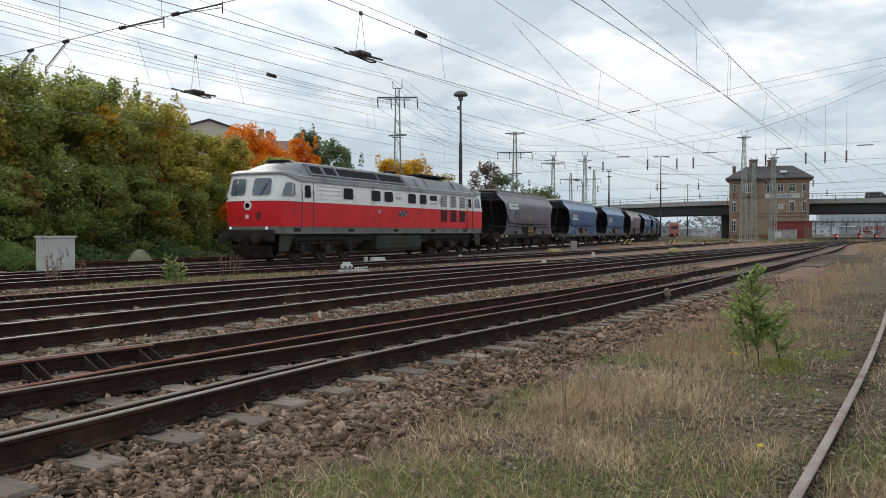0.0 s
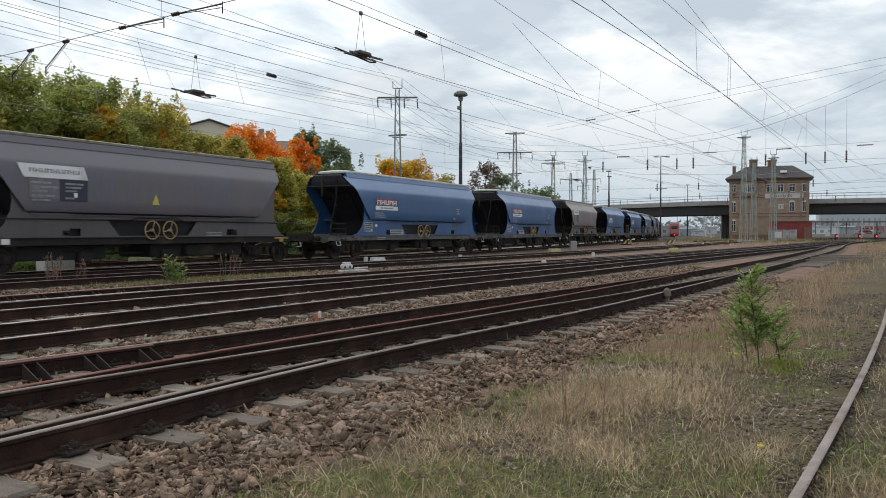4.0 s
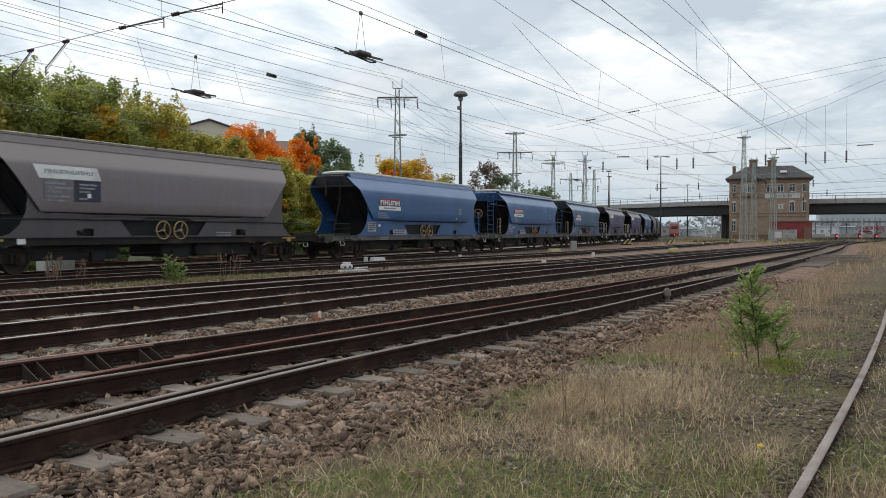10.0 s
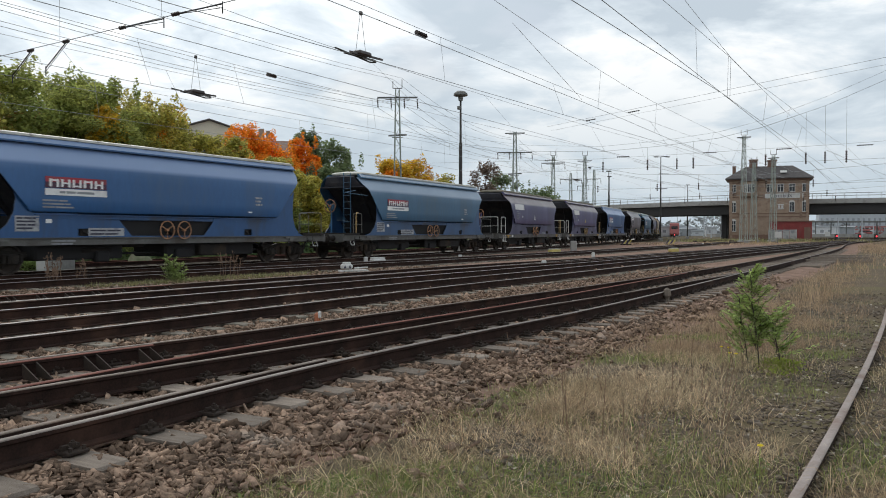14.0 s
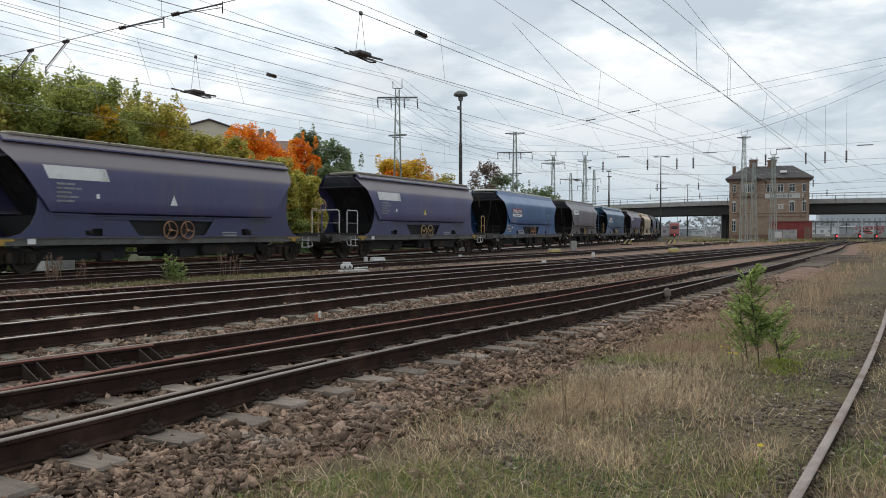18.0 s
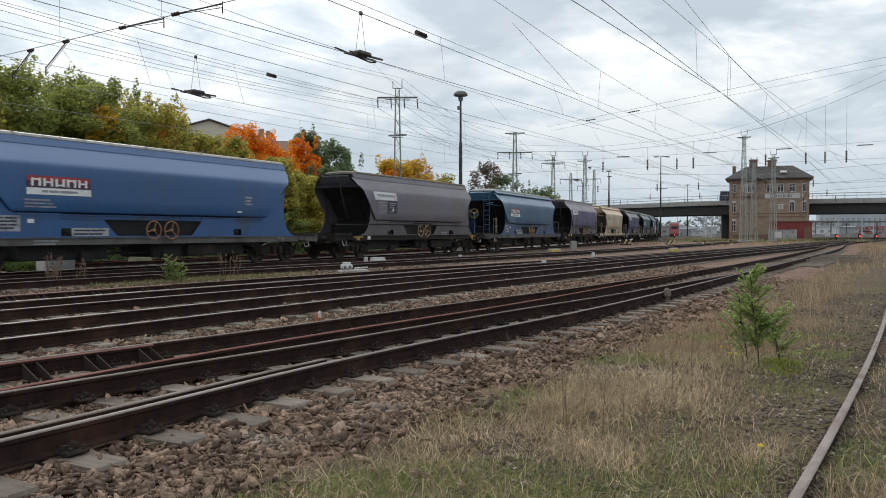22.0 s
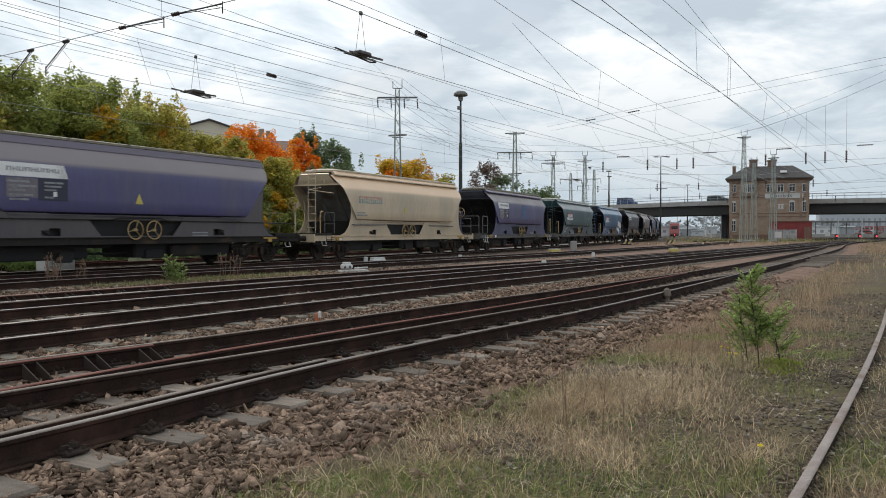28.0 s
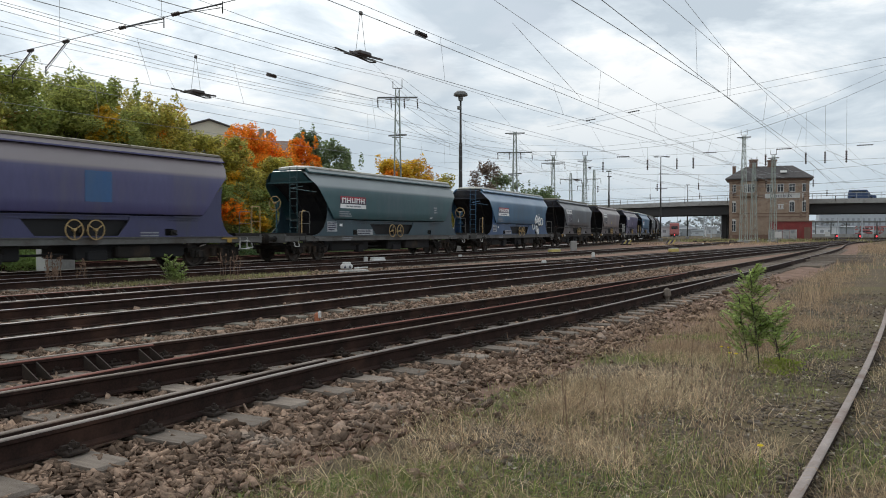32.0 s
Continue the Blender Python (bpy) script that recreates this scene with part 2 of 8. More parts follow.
M["dark_steel"] = mat("dark_steel", (0.018, 0.017, 0.016), (0.034, 0.029, 0.025), rough=0.8, spec=0.2, scale=2, fine=30, spot=(0.07, 0.05, 0.035), spot_amount=0.3)
M["wheel_steel"] = mat("wheel_steel", (0.03, 0.027, 0.025), (0.06, 0.045, 0.035), rough=0.6, metal=0.3, scale=4, fine=30)
M["tread"] = mat("tread", (0.35, 0.34, 0.33), (0.25, 0.24, 0.23), rough=0.3, metal=0.9, scale=6, fine=50)
M["loco_red"] = mat("loco_red", (0.74, 0.02, 0.03), (0.64, 0.02, 0.026), rough=0.45, spec=0.3, scale=1.5, fine=25, bump=0.03, spot=(0.2, 0.03, 0.025), spot_amount=0.15)
M["loco_white"] = mat("loco_white", (0.84, 0.83, 0.81), (0.77, 0.76, 0.74), rough=0.4, scale=1.5, fine=25, bump=0.03, spot=(0.4, 0.37, 0.33), spot_amount=0.2)
M["sill_pale"] = mat("sill_pale", (0.42, 0.43, 0.44), (0.34, 0.345, 0.35), rough=0.55, spot=(0.2, 0.2, 0.19))
M["louvre_pale"] = mat("louvre_pale", (0.6, 0.6, 0.58), (0.5, 0.5, 0.49), rough=0.6, scale=3, spot=(0.3, 0.3, 0.29))
M["loco_grey"] = mat("loco_grey", (0.25, 0.26, 0.27), (0.19, 0.195, 0.2), rough=0.5, scale=1.2, fine=20, bump=0.04, spot=(0.1, 0.095, 0.09), spot_amount=0.3)
M["grille"] = mat("grille", (0.035, 0.036, 0.04), (0.02, 0.02, 0.022), rough=0.8, scale=5, fine=60, stretch=(1, 1, 8), spec=0.1)
M["tank_grey"] = mat("tank_grey", (0.055, 0.06, 0.05), (0.035, 0.037, 0.032), rough=0.75, scale=2, fine=30, spot=(0.05, 0.038, 0.03), spec=0.25)
M["sill_grey"] = mat("sill_grey", (0.16, 0.16, 0.155), (0.10, 0.098, 0.09), rough=0.65, scale=2, fine=30, spot=(0.09, 0.065, 0.045), spot_amount=0.35)
M["sill_dirty"] = mat("sill_dirty", (0.13, 0.13, 0.125), (0.075, 0.072, 0.066), rough=0.7, scale=2, fine=30, spot=(0.06, 0.045, 0.035), spot_amount=0.4)
# pale blue base puts the sky's reflection into the cab windows' colour
M["cab_glass"] = glass_mat("cab_glass", (0.09, 0.115, 0.15), 1.0)
M["panel_glass"] = glass_mat("panel_glass", (0.007, 0.007, 0.008), 0.08)
M["chrome"] = mat("chrome", (0.6, 0.6, 0.6), (0.5, 0.5, 0.5), rough=0.25, metal=0.9)
M["lamp_lit"] = glow_mat("lamp_lit", (1.0, 0.97, 0.9), 0.45)
M["yellow_paint"] = mat("yellow_paint", (0.42, 0.27, 0.05), (0.33, 0.2, 0.04), rough=0.6, spot=(0.15, 0.1, 0.06))
M["hand_wheel"] = mat("hand_wheel", (0.44, 0.31, 0.14), (0.36, 0.24, 0.1), rough=0.6, spot=(0.2, 0.12, 0.06))
M["hand_wheel_orange"] = mat("hand_wheel_orange", (0.40, 0.20, 0.10), (0.32, 0.16, 0.08), rough=0.6, spot=(0.15, 0.08, 0.05))
M["white_paint"] = mat("white_paint", (0.62, 0.62, 0.6), (0.5, 0.5, 0.48), rough=0.6, spot=(0.35, 0.33, 0.3))
M["sign_white"] = mat("sign_white", (0.8, 0.8, 0.79), (0.7, 0.7, 0.69), rough=0.5, scale=4, spot=(0.5, 0.49, 0.47), spot_amount=0.2)
M["sign_red"] = mat("sign_red", (0.38, 0.03, 0.05), (0.3, 0.03, 0.05), rough=0.5, spot=(0.2, 0.04, 0.05))
M["sign_dark"] = mat("sign_dark", (0.02, 0.022, 0.05), (0.03, 0.03, 0.05), rough=0.5)
M["sign_grey"] = mat("sign_grey", (0.3, 0.31, 0.33), (0.22, 0.23, 0.25), rough=0.6, spot=(0.16, 0.15, 0.15))
M["sign_teal"] = mat("sign_teal", (0.2, 0.27, 0.25), (0.3, 0.32, 0.27), rough=0.5, scale=5)
M["sign_plum"] = mat("sign_plum", (0.05, 0.022, 0.05), (0.085, 0.022, 0.045), rough=0.5)
M["sign_pale"] = mat("sign_pale", (0.42, 0.43, 0.44), (0.3, 0.31, 0.33), rough=0.6, scale=6, spot=(0.16, 0.17, 0.2), spot_amount=0.4, spot_scale=6)
M["sign_faded"] = mat("sign_faded", (0.17, 0.155, 0.17), (0.13, 0.12, 0.14), rough=0.6, scale=5, spot=(0.3, 0.29, 0.3), spot_amount=0.3, spot_scale=7)
M["sign_rose"] = mat("sign_rose", (0.5, 0.22, 0.17), (0.44, 0.27, 0.2), rough=0.6, scale=5, spot=(0.5, 0.4, 0.29), spot_amount=0.4, spot_scale=4)
M["sign_faded_cream"] = mat("sign_faded_cream", (0.55, 0.47, 0.36), (0.48, 0.42, 0.33), rough=0.6)
M["sign_yellow"] = mat("sign_yellow", (0.6, 0.5, 0.1), (0.5, 0.42, 0.1), rough=0.5)
# dirt on the end sheets, with the recess's shade darkened into the colour
M["end_shade_dirt"] = mat("end_shade_dirt", (0.022, 0.022, 0.026), (0.036, 0.034, 0.036), rough=0.9, scale=1.5, fine=20, spot=(0.05, 0.045, 0.042), spec=0.15)
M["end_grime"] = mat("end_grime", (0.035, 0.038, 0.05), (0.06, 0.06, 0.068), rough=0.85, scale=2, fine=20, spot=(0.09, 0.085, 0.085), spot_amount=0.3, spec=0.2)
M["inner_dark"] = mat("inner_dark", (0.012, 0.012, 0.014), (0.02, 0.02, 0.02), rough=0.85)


def paint(name, c, dust, amount=0.3, dust_sheen=None, sheen_amount=0.5):
    """Weathered wagon paint: vertical streaks of dust; upward faces are paled by dust and sky sheen painted into the
    colour.
    """
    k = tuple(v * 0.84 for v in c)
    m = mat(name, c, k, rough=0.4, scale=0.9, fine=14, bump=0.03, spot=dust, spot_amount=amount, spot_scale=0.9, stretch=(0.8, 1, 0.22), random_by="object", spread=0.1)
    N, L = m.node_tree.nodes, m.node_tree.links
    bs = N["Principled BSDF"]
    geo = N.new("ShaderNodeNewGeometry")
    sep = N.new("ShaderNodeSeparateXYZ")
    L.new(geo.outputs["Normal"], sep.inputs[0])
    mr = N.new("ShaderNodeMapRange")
    mr.inputs["From Min"].default_value, mr.inputs["From Max"].default_value, mr.inputs["To Max"].default_value = 0.08, 0.5, sheen_amount
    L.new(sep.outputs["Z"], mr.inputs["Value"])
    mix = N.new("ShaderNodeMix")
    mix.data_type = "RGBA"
    mix.inputs["B"].default_value = (*(dust_sheen or (0.17, 0.155, 0.145)), 1)
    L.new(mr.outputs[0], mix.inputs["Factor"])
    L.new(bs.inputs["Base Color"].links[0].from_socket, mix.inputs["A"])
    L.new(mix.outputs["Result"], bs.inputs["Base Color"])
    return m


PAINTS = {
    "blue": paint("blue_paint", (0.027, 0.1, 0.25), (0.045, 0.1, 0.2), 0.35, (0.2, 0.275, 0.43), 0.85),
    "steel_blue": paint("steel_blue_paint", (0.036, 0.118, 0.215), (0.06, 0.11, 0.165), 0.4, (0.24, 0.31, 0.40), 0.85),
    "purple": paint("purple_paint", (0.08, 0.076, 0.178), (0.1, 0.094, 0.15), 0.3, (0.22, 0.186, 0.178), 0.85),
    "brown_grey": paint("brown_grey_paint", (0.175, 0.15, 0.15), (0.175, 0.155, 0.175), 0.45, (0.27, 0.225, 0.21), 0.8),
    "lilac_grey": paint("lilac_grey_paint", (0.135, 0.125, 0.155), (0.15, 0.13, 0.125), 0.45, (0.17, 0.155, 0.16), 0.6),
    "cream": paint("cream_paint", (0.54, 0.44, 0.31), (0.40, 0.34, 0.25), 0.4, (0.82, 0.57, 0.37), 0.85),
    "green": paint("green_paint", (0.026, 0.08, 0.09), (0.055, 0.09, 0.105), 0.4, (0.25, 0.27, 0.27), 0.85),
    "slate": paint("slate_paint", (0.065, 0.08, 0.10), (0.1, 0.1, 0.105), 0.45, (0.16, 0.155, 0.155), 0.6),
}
# streaked paints of the lower walls, most of them darker than the hull's
SKIRT_PAINTS = {k: paint("dark_skirt_" + k, c, (0.05, 0.052, 0.062), 0.35, (0.1, 0.095, 0.095), 0.6) for k, c in (
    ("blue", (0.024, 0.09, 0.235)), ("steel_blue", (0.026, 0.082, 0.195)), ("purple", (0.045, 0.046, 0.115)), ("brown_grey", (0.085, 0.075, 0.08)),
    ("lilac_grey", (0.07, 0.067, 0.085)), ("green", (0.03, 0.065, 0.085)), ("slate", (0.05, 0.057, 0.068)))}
SKIRT_PAINTS["cream"] = PAINTS["cream"]
ROOFS = {
    "white": mat("roof_white", (0.55, 0.54, 0.48), (0.45, 0.44, 0.39), rough=0.6, spot=(0.3, 0.28, 0.24)),
    "dusty": mat("roof_dusty", (0.22, 0.195, 0.14), (0.16, 0.145, 0.11), rough=0.8, spot=(0.11, 0.1, 0.075)),
    "cream": mat("roof_cream", (0.5, 0.43, 0.31), (0.4, 0.34, 0.25), rough=0.6, spot=(0.25, 0.2, 0.15)),
}

MESH = {}


def shared(key, build, smooth=False):
    """The mesh of that key, built on its first use."""
    if key not in MESH:
        MESH[key] = build().mesh(key.split("/")[0], smooth)
    return MESH[key]


# half section of the hopper: distance from the middle, height above the rail
SECTION = [(0.92, 3.94), (1.0, 3.88), (1.19, 3.66), (1.405, 3.41), (1.455, 3.33), (1.475, 3.24), (1.48, 2.9), (1.48, 2.3), (1.475, 1.95), (1.44, 1.88), (1.28, 1.84)]


def hull_end(z):
    """How far the side plate reaches from the wagon's middle at a height."""
    return float(np.interp(z, (1.7, 1.9, 2.1, 2.85, 3.3, 3.6, 3.9, 4.0), (5.3, 5.4, 5.58, 6.2, 6.62, 6.88, 6.98, 6.98)))


# how the kinds differ: reach of the hull and of the frame, ahead and behind
REACH = {"A": (1.0, 1.03), "B": (0.905, 0.945), "C": (0.905, 0.945), "D": (0.9, 0.98)}
FRAME = {"A": (1.017, 1.017), "B": (0.955, 0.955), "C": (0.955, 0.955), "D": (0.94, 0.955)}


def reach(x, k):
    return x * (k[0] if x > 0 else k[1])


def fitted(key, build, k, smooth=False):
    """The shared mesh of that key, drawn out ahead and behind by the two factors k."""
    def make():
        sh = build()
        sh.v = [(reach(q[0], k), q[1], q[2]) for q in sh.v]
        return sh
    return shared("%s/%.3f/%.3f" % (key, *k), make, smooth)


def hopper_side(sides=(1,)):
    s = Shape()
    for sy in sides:
        rows = []
        for y, z in SECTION:
            e = hull_end(z)
            xs = np.linspace(-e, e, 9)
            rows.append([(x, sy * y, z) for x in xs])
        inner = [[(x, sy * (abs(y) - 0.02), z) for x, y, z in r] for r in rows]
        s.loft(rows, caps=False, closed=False)
        s.loft(inner, caps=False, closed=False)
        for k in (0, -1):
            rim = [[r[k] for r in rows], [r[k] for r in inner]]
            s.loft(rim, caps=False, closed=False)
    return s


def hopper_end(sx):
    """The sloping end sheet, set back between the side plates."""
    s = Shape()
    zs = [(3.50, 6.62), (3.40, 6.0), (2.9, 5.2), (2.2, 4.6), (1.75, 4.3), (1.15, 4.1)]
    rows = []
    for z, x in zs:
        w = half_width(z) - 0.03 if z > 1.85 else 1.25
        rows.append([(sx * x, y, z) for y in np.linspace(-w, w, 5)])
    s.loft(rows, caps=False, closed=False)
    s.loft([[(x - sx * 0.03, y, z) for x, y, z in r] for r in rows], caps=False, closed=False)
    for y in (-0.5, 0.5):
        s.beam((sx * 6.1, y, 3.45), (sx * 4.25, y, 1.3), 0.05, 0.12)
    return s


def half_width(z):
    return float(np.interp(z, [p[1] for p in SECTION[::-1]], [p[0] for p in SECTION[::-1]]))


def end_plate(sx):
    """The upright plate that closes the hull's top end, with a rolled edge and a hood over it."""
    s = Shape()
    rows = []
    for z, x in ((4.06, 6.5), (4.03, 6.9), (3.98, 6.98), (3.7, 6.86), (3.48, 6.7)):
        w = (half_width(min(z, 3.93)) - 0.02) * 0.88
        rows.append([(sx * x, y, z) for y in np.linspace(-w, w, 5)])
    s.loft(rows, caps=False, closed=False)
    s.loft([[(x - sx * 0.04, y, z - 0.02) for x, y, z in r] for r in rows], caps=False, closed=False)
    s.beam((sx * 6.74, -1.3, 3.5), (sx * 6.74, 1.3, 3.5), 0.06, 0.06)
    s.box((sx * 6.8, -0.25, 4.0), (0.24, 0.4, 0.14), 0.03)
    s.tube((sx * 6.86, 0.5, 3.55), (sx * 6.86, 0.5, 3.98), 0.03, 6)
    return s


def roof_shape():
    s = Shape()
    prof = [(-0.9, 4.12), (-0.94, 4.14), (-0.93, 4.21), (-0.78, 4.25), (0, 4.29), (0.78, 4.25), (0.93, 4.21), (0.94, 4.14), (0.9, 4.12)]
    rings = [[(x, y * k, 4.12 + (z - 4.12) * k2) for y, z in prof] for x, k, k2 in ((-7.0, 0.9, 0.6), (-6.9, 1, 1), (6.35, 1, 1), (6.5, 0.9, 0.6))]
    s.loft(rings)
    for x in (-4.9, -2.4, 0.1, 2.6, 5.0):
        s.beam((x, -0.95, 4.2), (x, 0.95, 4.2), 0.09, 0.05)
    return s


def gutter(sy, ledge=True):
    """The sloping coaming below the roof lid, on some wagons with a drip edge that shades the hull under it."""
    s = Shape()
    if not ledge:
        return s.loft([[(x, sy * y, z) for y, z in ((0.80, 4.125), (0.925, 4.125), (1.005, 3.9), (0.9, 3.9))] for x in (-6.98, 6.72)])
    prof = [(0.80, 4.125), (0.91, 4.125), (1.06, 3.965), (1.075, 3.93), (1.04, 3.925), (0.9, 3.95)]
    s.loft([[(x, sy * y, z) for y, z in prof] for x in (-6.98, 6.72)])
    s.beam((-6.95, sy * 1.085, 3.945), (6.7, sy * 1.085, 3.945), 0.025, 0.05)
    return s


def skirt(sy):
    """Lower side wall, from under the hull to the sill, with a discharge opening in the middle and two small ones."""
    s = Shape()
    y = sy * 1.36

    def pl(pts):
        s.plate([(x, y, z) for x, z in pts], 0.03)

    pl([(6.9, 1.1), (6.4, 1.22), (6.05, 1.5), (5.85, 1.85), (5.78, 2.25), (5.86, 2.7), (6.08, 3.05), (5.3, 1.84), (3.75, 1.84), (3.75, 1.1)])
    pl([(3.75, 1.38), (3.75, 1.8), (3.3, 1.8), (3.3, 1.38)])
    pl([(3.3, 1.1), (3.3, 1.8), (2.2, 1.8), (2.2, 1.66), (1.65, 1.1)])
    pl([(2.2, 1.66), (2.2, 1.8), (-1.95, 1.8), (-1.95, 1.66)])
    pl([(-1.45, 1.1), (-1.95, 1.66), (-1.95, 1.8), (-3.55, 1.8), (-3.55, 1.1)])
    pl([(-3.55, 1.38), (-3.55, 1.8), (-4.0, 1.8), (-4.0, 1.38)])
    pl([(-4.0, 1.1), (-4.0, 1.84), (-5.3, 1.84), (-6.55, 3.0), (-6.5, 2.7), (-6.46, 2.25), (-6.48, 1.85), (-6.6, 1.5), (-6.85, 1.22), (-7.2, 1.1)])
    s.beam((-5.2, sy * 1.385, 1.70), (5.2, sy * 1.385, 1.70), 0.04, 0.025)
    s.beam((-5.2, sy * 1.40, 1.80), (5.2, sy * 1.40, 1.80), 0.06, 0.03)
    s.beam((-7.0, sy * 1.375, 1.125), (6.8, sy * 1.375, 1.125), 0.05, 0.04)
    return s


def underframe():
    s = Shape()
    for y in (1.38, -1.38):
        s.beam((-8.7, y, 0.985), (8.7, y, 0.985), 0.09, 0.23)
        s.beam((-8.7, y * 1.02, 1.09), (8.7, y * 1.02, 1.09), 0.14, 0.025)
    s.box((0, 0, 0.98), (17.4, 0.5, 0.26))
    for x in (-8.66, 8.66):
        s.box((x, 0, 1.0), (0.1, 2.8, 0.36))
    for x in (-6.4, -3.6, 0, 3.6, 6.4):
        s.box((x, 0, 0.97), (0.18, 2.7, 0.2))
    return s


def funnel(x):
    return Shape().loft([[(x + a * 1.0, b * 1.2, 1.8) for a, b in ((1, 1), (-1, 1), (-1, -1), (1, -1))], [(x + a * 0.45, b * 0.8, 0.75) for a, b in ((1, 1), (-1, 1), (-1, -1), (1, -1))]])


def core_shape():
    """A near-black block that closes the openings of the skirt; the shade inside the hull is put into its colour."""
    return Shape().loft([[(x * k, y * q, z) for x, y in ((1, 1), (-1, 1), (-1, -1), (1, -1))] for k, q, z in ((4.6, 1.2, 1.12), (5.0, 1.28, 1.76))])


def platform(sx):
    s = Shape()
    s.box((sx * 7.95, 0, 1.2), (1.5, 2.7, 0.05))
    for y in (1.34, -1.34):
        s.beam((sx * 7.2, y, 1.16), (sx * 8.7, y, 1.16), 0.05, 0.1)
    return s


def buffer_shape():
    s = Shape()
    s.spin([(0.13, 0), (0.13, 0.05), (0.10, 0.06), (0.10, 0.42), (0.085, 0.43), (0.085, 0.56), (0.225, 0.575), (0.225, 0.60), (0.17, 0.63)], (0, 0, 0), "x", 14)
    return s


def hook_shape():
    s = Shape()
    s.box((0.12, 0, 0), (0.24, 0.1, 0.16))
    s.path([(0.2, 0, 0.02), (0.34, 0, 0.0), (0.36, 0, -0.18), (0.24, 0, -0.36), (0.18, 0, -0.2)], 0.035)
    return s


def bogie_frame():
    s = Shape()
    for sy in (1, -1):
        y = sy * 1.0
        s.plate([(x, y - 0.04, z) for x, z in ((1.35, 0.5), (1.35, 0.68), (0.75, 0.72), (0.45, 0.8), (-0.45, 0.8), (-0.75, 0.72), (-1.35, 0.68), (-1.35, 0.5), (-0.8, 0.52), (-0.5, 0.34), (0.5, 0.34), (0.8, 0.52))], 0.1)
        for x in (-0.9, 0.9):
            s.box((x, y, 0.46), (0.34, 0.2, 0.3), 0.03)
            s.tube((x, y - 0.12, 0.46), (x, y + sy * 0.14 + 0.0, 0.46), 0.12, 10)
            for k in (-0.26, 0.26):
                s.tube((x + k, y, 0.34), (x + k, y, 0.62), 0.075, 8)
        s.tube((-0.2, y + sy * 0.06, 0.36), (-0.2, y + sy * 0.06, 0.66), 0.09, 8)
        s.tube((0.2, y + sy * 0.06, 0.36), (0.2, y + sy * 0.06, 0.66), 0.09, 8)
    s.box((0, 0, 0.62), (0.5, 1.9, 0.24), 0.03)
    for x in (-1.3, 1.3):
        s.beam((x, -1, 0.6), (x, 1, 0.6), 0.12, 0.14)
    return s


def wheelset_shape(r):
    s = Shape()
    s.tube((0, -1.0, 0), (0, 1.0, 0), 0.085, 10)
    for sy in (1, -1):
        prof = [(0.12, 0.80), (0.12, 0.70), (r - 0.1, 0.72), (r - 0.07, 0.685), (r + 0.025, 0.685), (r + 0.025, 0.705), (r, 0.72), (r - 0.004, 0.81), (r - 0.06, 0.815), (r - 0.1, 0.76), (0.14, 0.79)]
        s.spin([(a, sy * b) for a, b in prof], (0, 0, 0), "y", 24)
        for k in range(3):
            a = 2 * math.pi * k / 3
            s.tube((0.27 * math.cos(a), sy * 0.78, 0.27 * math.sin(a)), (0.27 * math.cos(a), sy * 0.805, 0.27 * math.sin(a)), 0.035, 6)
    return s


def hand_wheel(r=0.31):
    s = Shape()
    s.ring((0, 0, 0), r, 0.021, "y", 20, 6)
    s.tube((0, -0.08, 0), (0, 0.04, 0), 0.05, 8)
    for k in range(3):
        a = 2 * math.pi * k / 3 + 0.5
        s.tube((0, 0, 0), (r * math.cos(a), 0, r * math.sin(a)), 0.016, 5)
    return s


def ladder_shape():
    s = Shape()
    for y in (-0.2, 0.2):
        s.tube((0, y, 0), (0, y, 2.95), 0.02, 6)
    for k in range(9):
        s.tube((0, -0.2, 0.25 + k * 0.32), (0, 0.2, 0.25 + k * 0.32), 0.014, 5)
    return s


def loop_rail(w, h, r=0.024):
    s = Shape()
    s.path([(-w / 2, 0, 0), (-w / 2, 0, h - 0.08), (-w / 2 + 0.08, 0, h), (w / 2 - 0.08, 0, h), (w / 2, 0, h - 0.08), (w / 2, 0, 0)], r)
    s.tube((-w / 2, 0, h * 0.45), (w / 2, 0, h * 0.45), 0.012, 5)
    return s


def bars(rows, x0, z0, h, gap):
    """Rows of small bars in place of writing: (length, filled lengths)."""
    s = Shape()
    for k, lens in enumerate(rows):
        x = x0
        for l in lens:
            s.box((x - l / 2, 0, z0 - k * gap), (l, 0.006, h))
            x -= l + h * 0.5
    return s


def glyph(k, n, w, h, d=0.006):
    """The k-th of n upright blocks with a notch: the plain shape of a letter in a mark."""
    pitch = w / n
    x = w / 2 - pitch * (k + 0.5)
    g, e, z = pitch * 0.4, pitch * 0.2, (h * 0.42, h * 0.1, -h * 0.22)[k % 3]
    q = [(x + g, -h / 2), (x + g - e, -h / 2), (x + g - e, z - h * 0.2), (x - g + e, z - h * 0.2), (x - g + e, -h / 2), (x - g, -h / 2), (x - g, h / 2), (x - g + e, h / 2), (x - g + e, z), (x + g - e, z), (x + g - e, h / 2), (x + g, h / 2)]
    return Shape().plate([(u, -d / 2, v) for u, v in q], d)


def plain_marks(n, w, h, material, parent, m):
    for k in range(n):
        o = part("plain_mark", shared("plain_mark/%d/%d/%.2f" % (k, n, w), lambda: glyph(k, n, w, h)), material, parent)
        o.matrix_basis = m


def box_shape(c, s_, bevel=0.0):
    return Shape().box(c, s_, bevel)


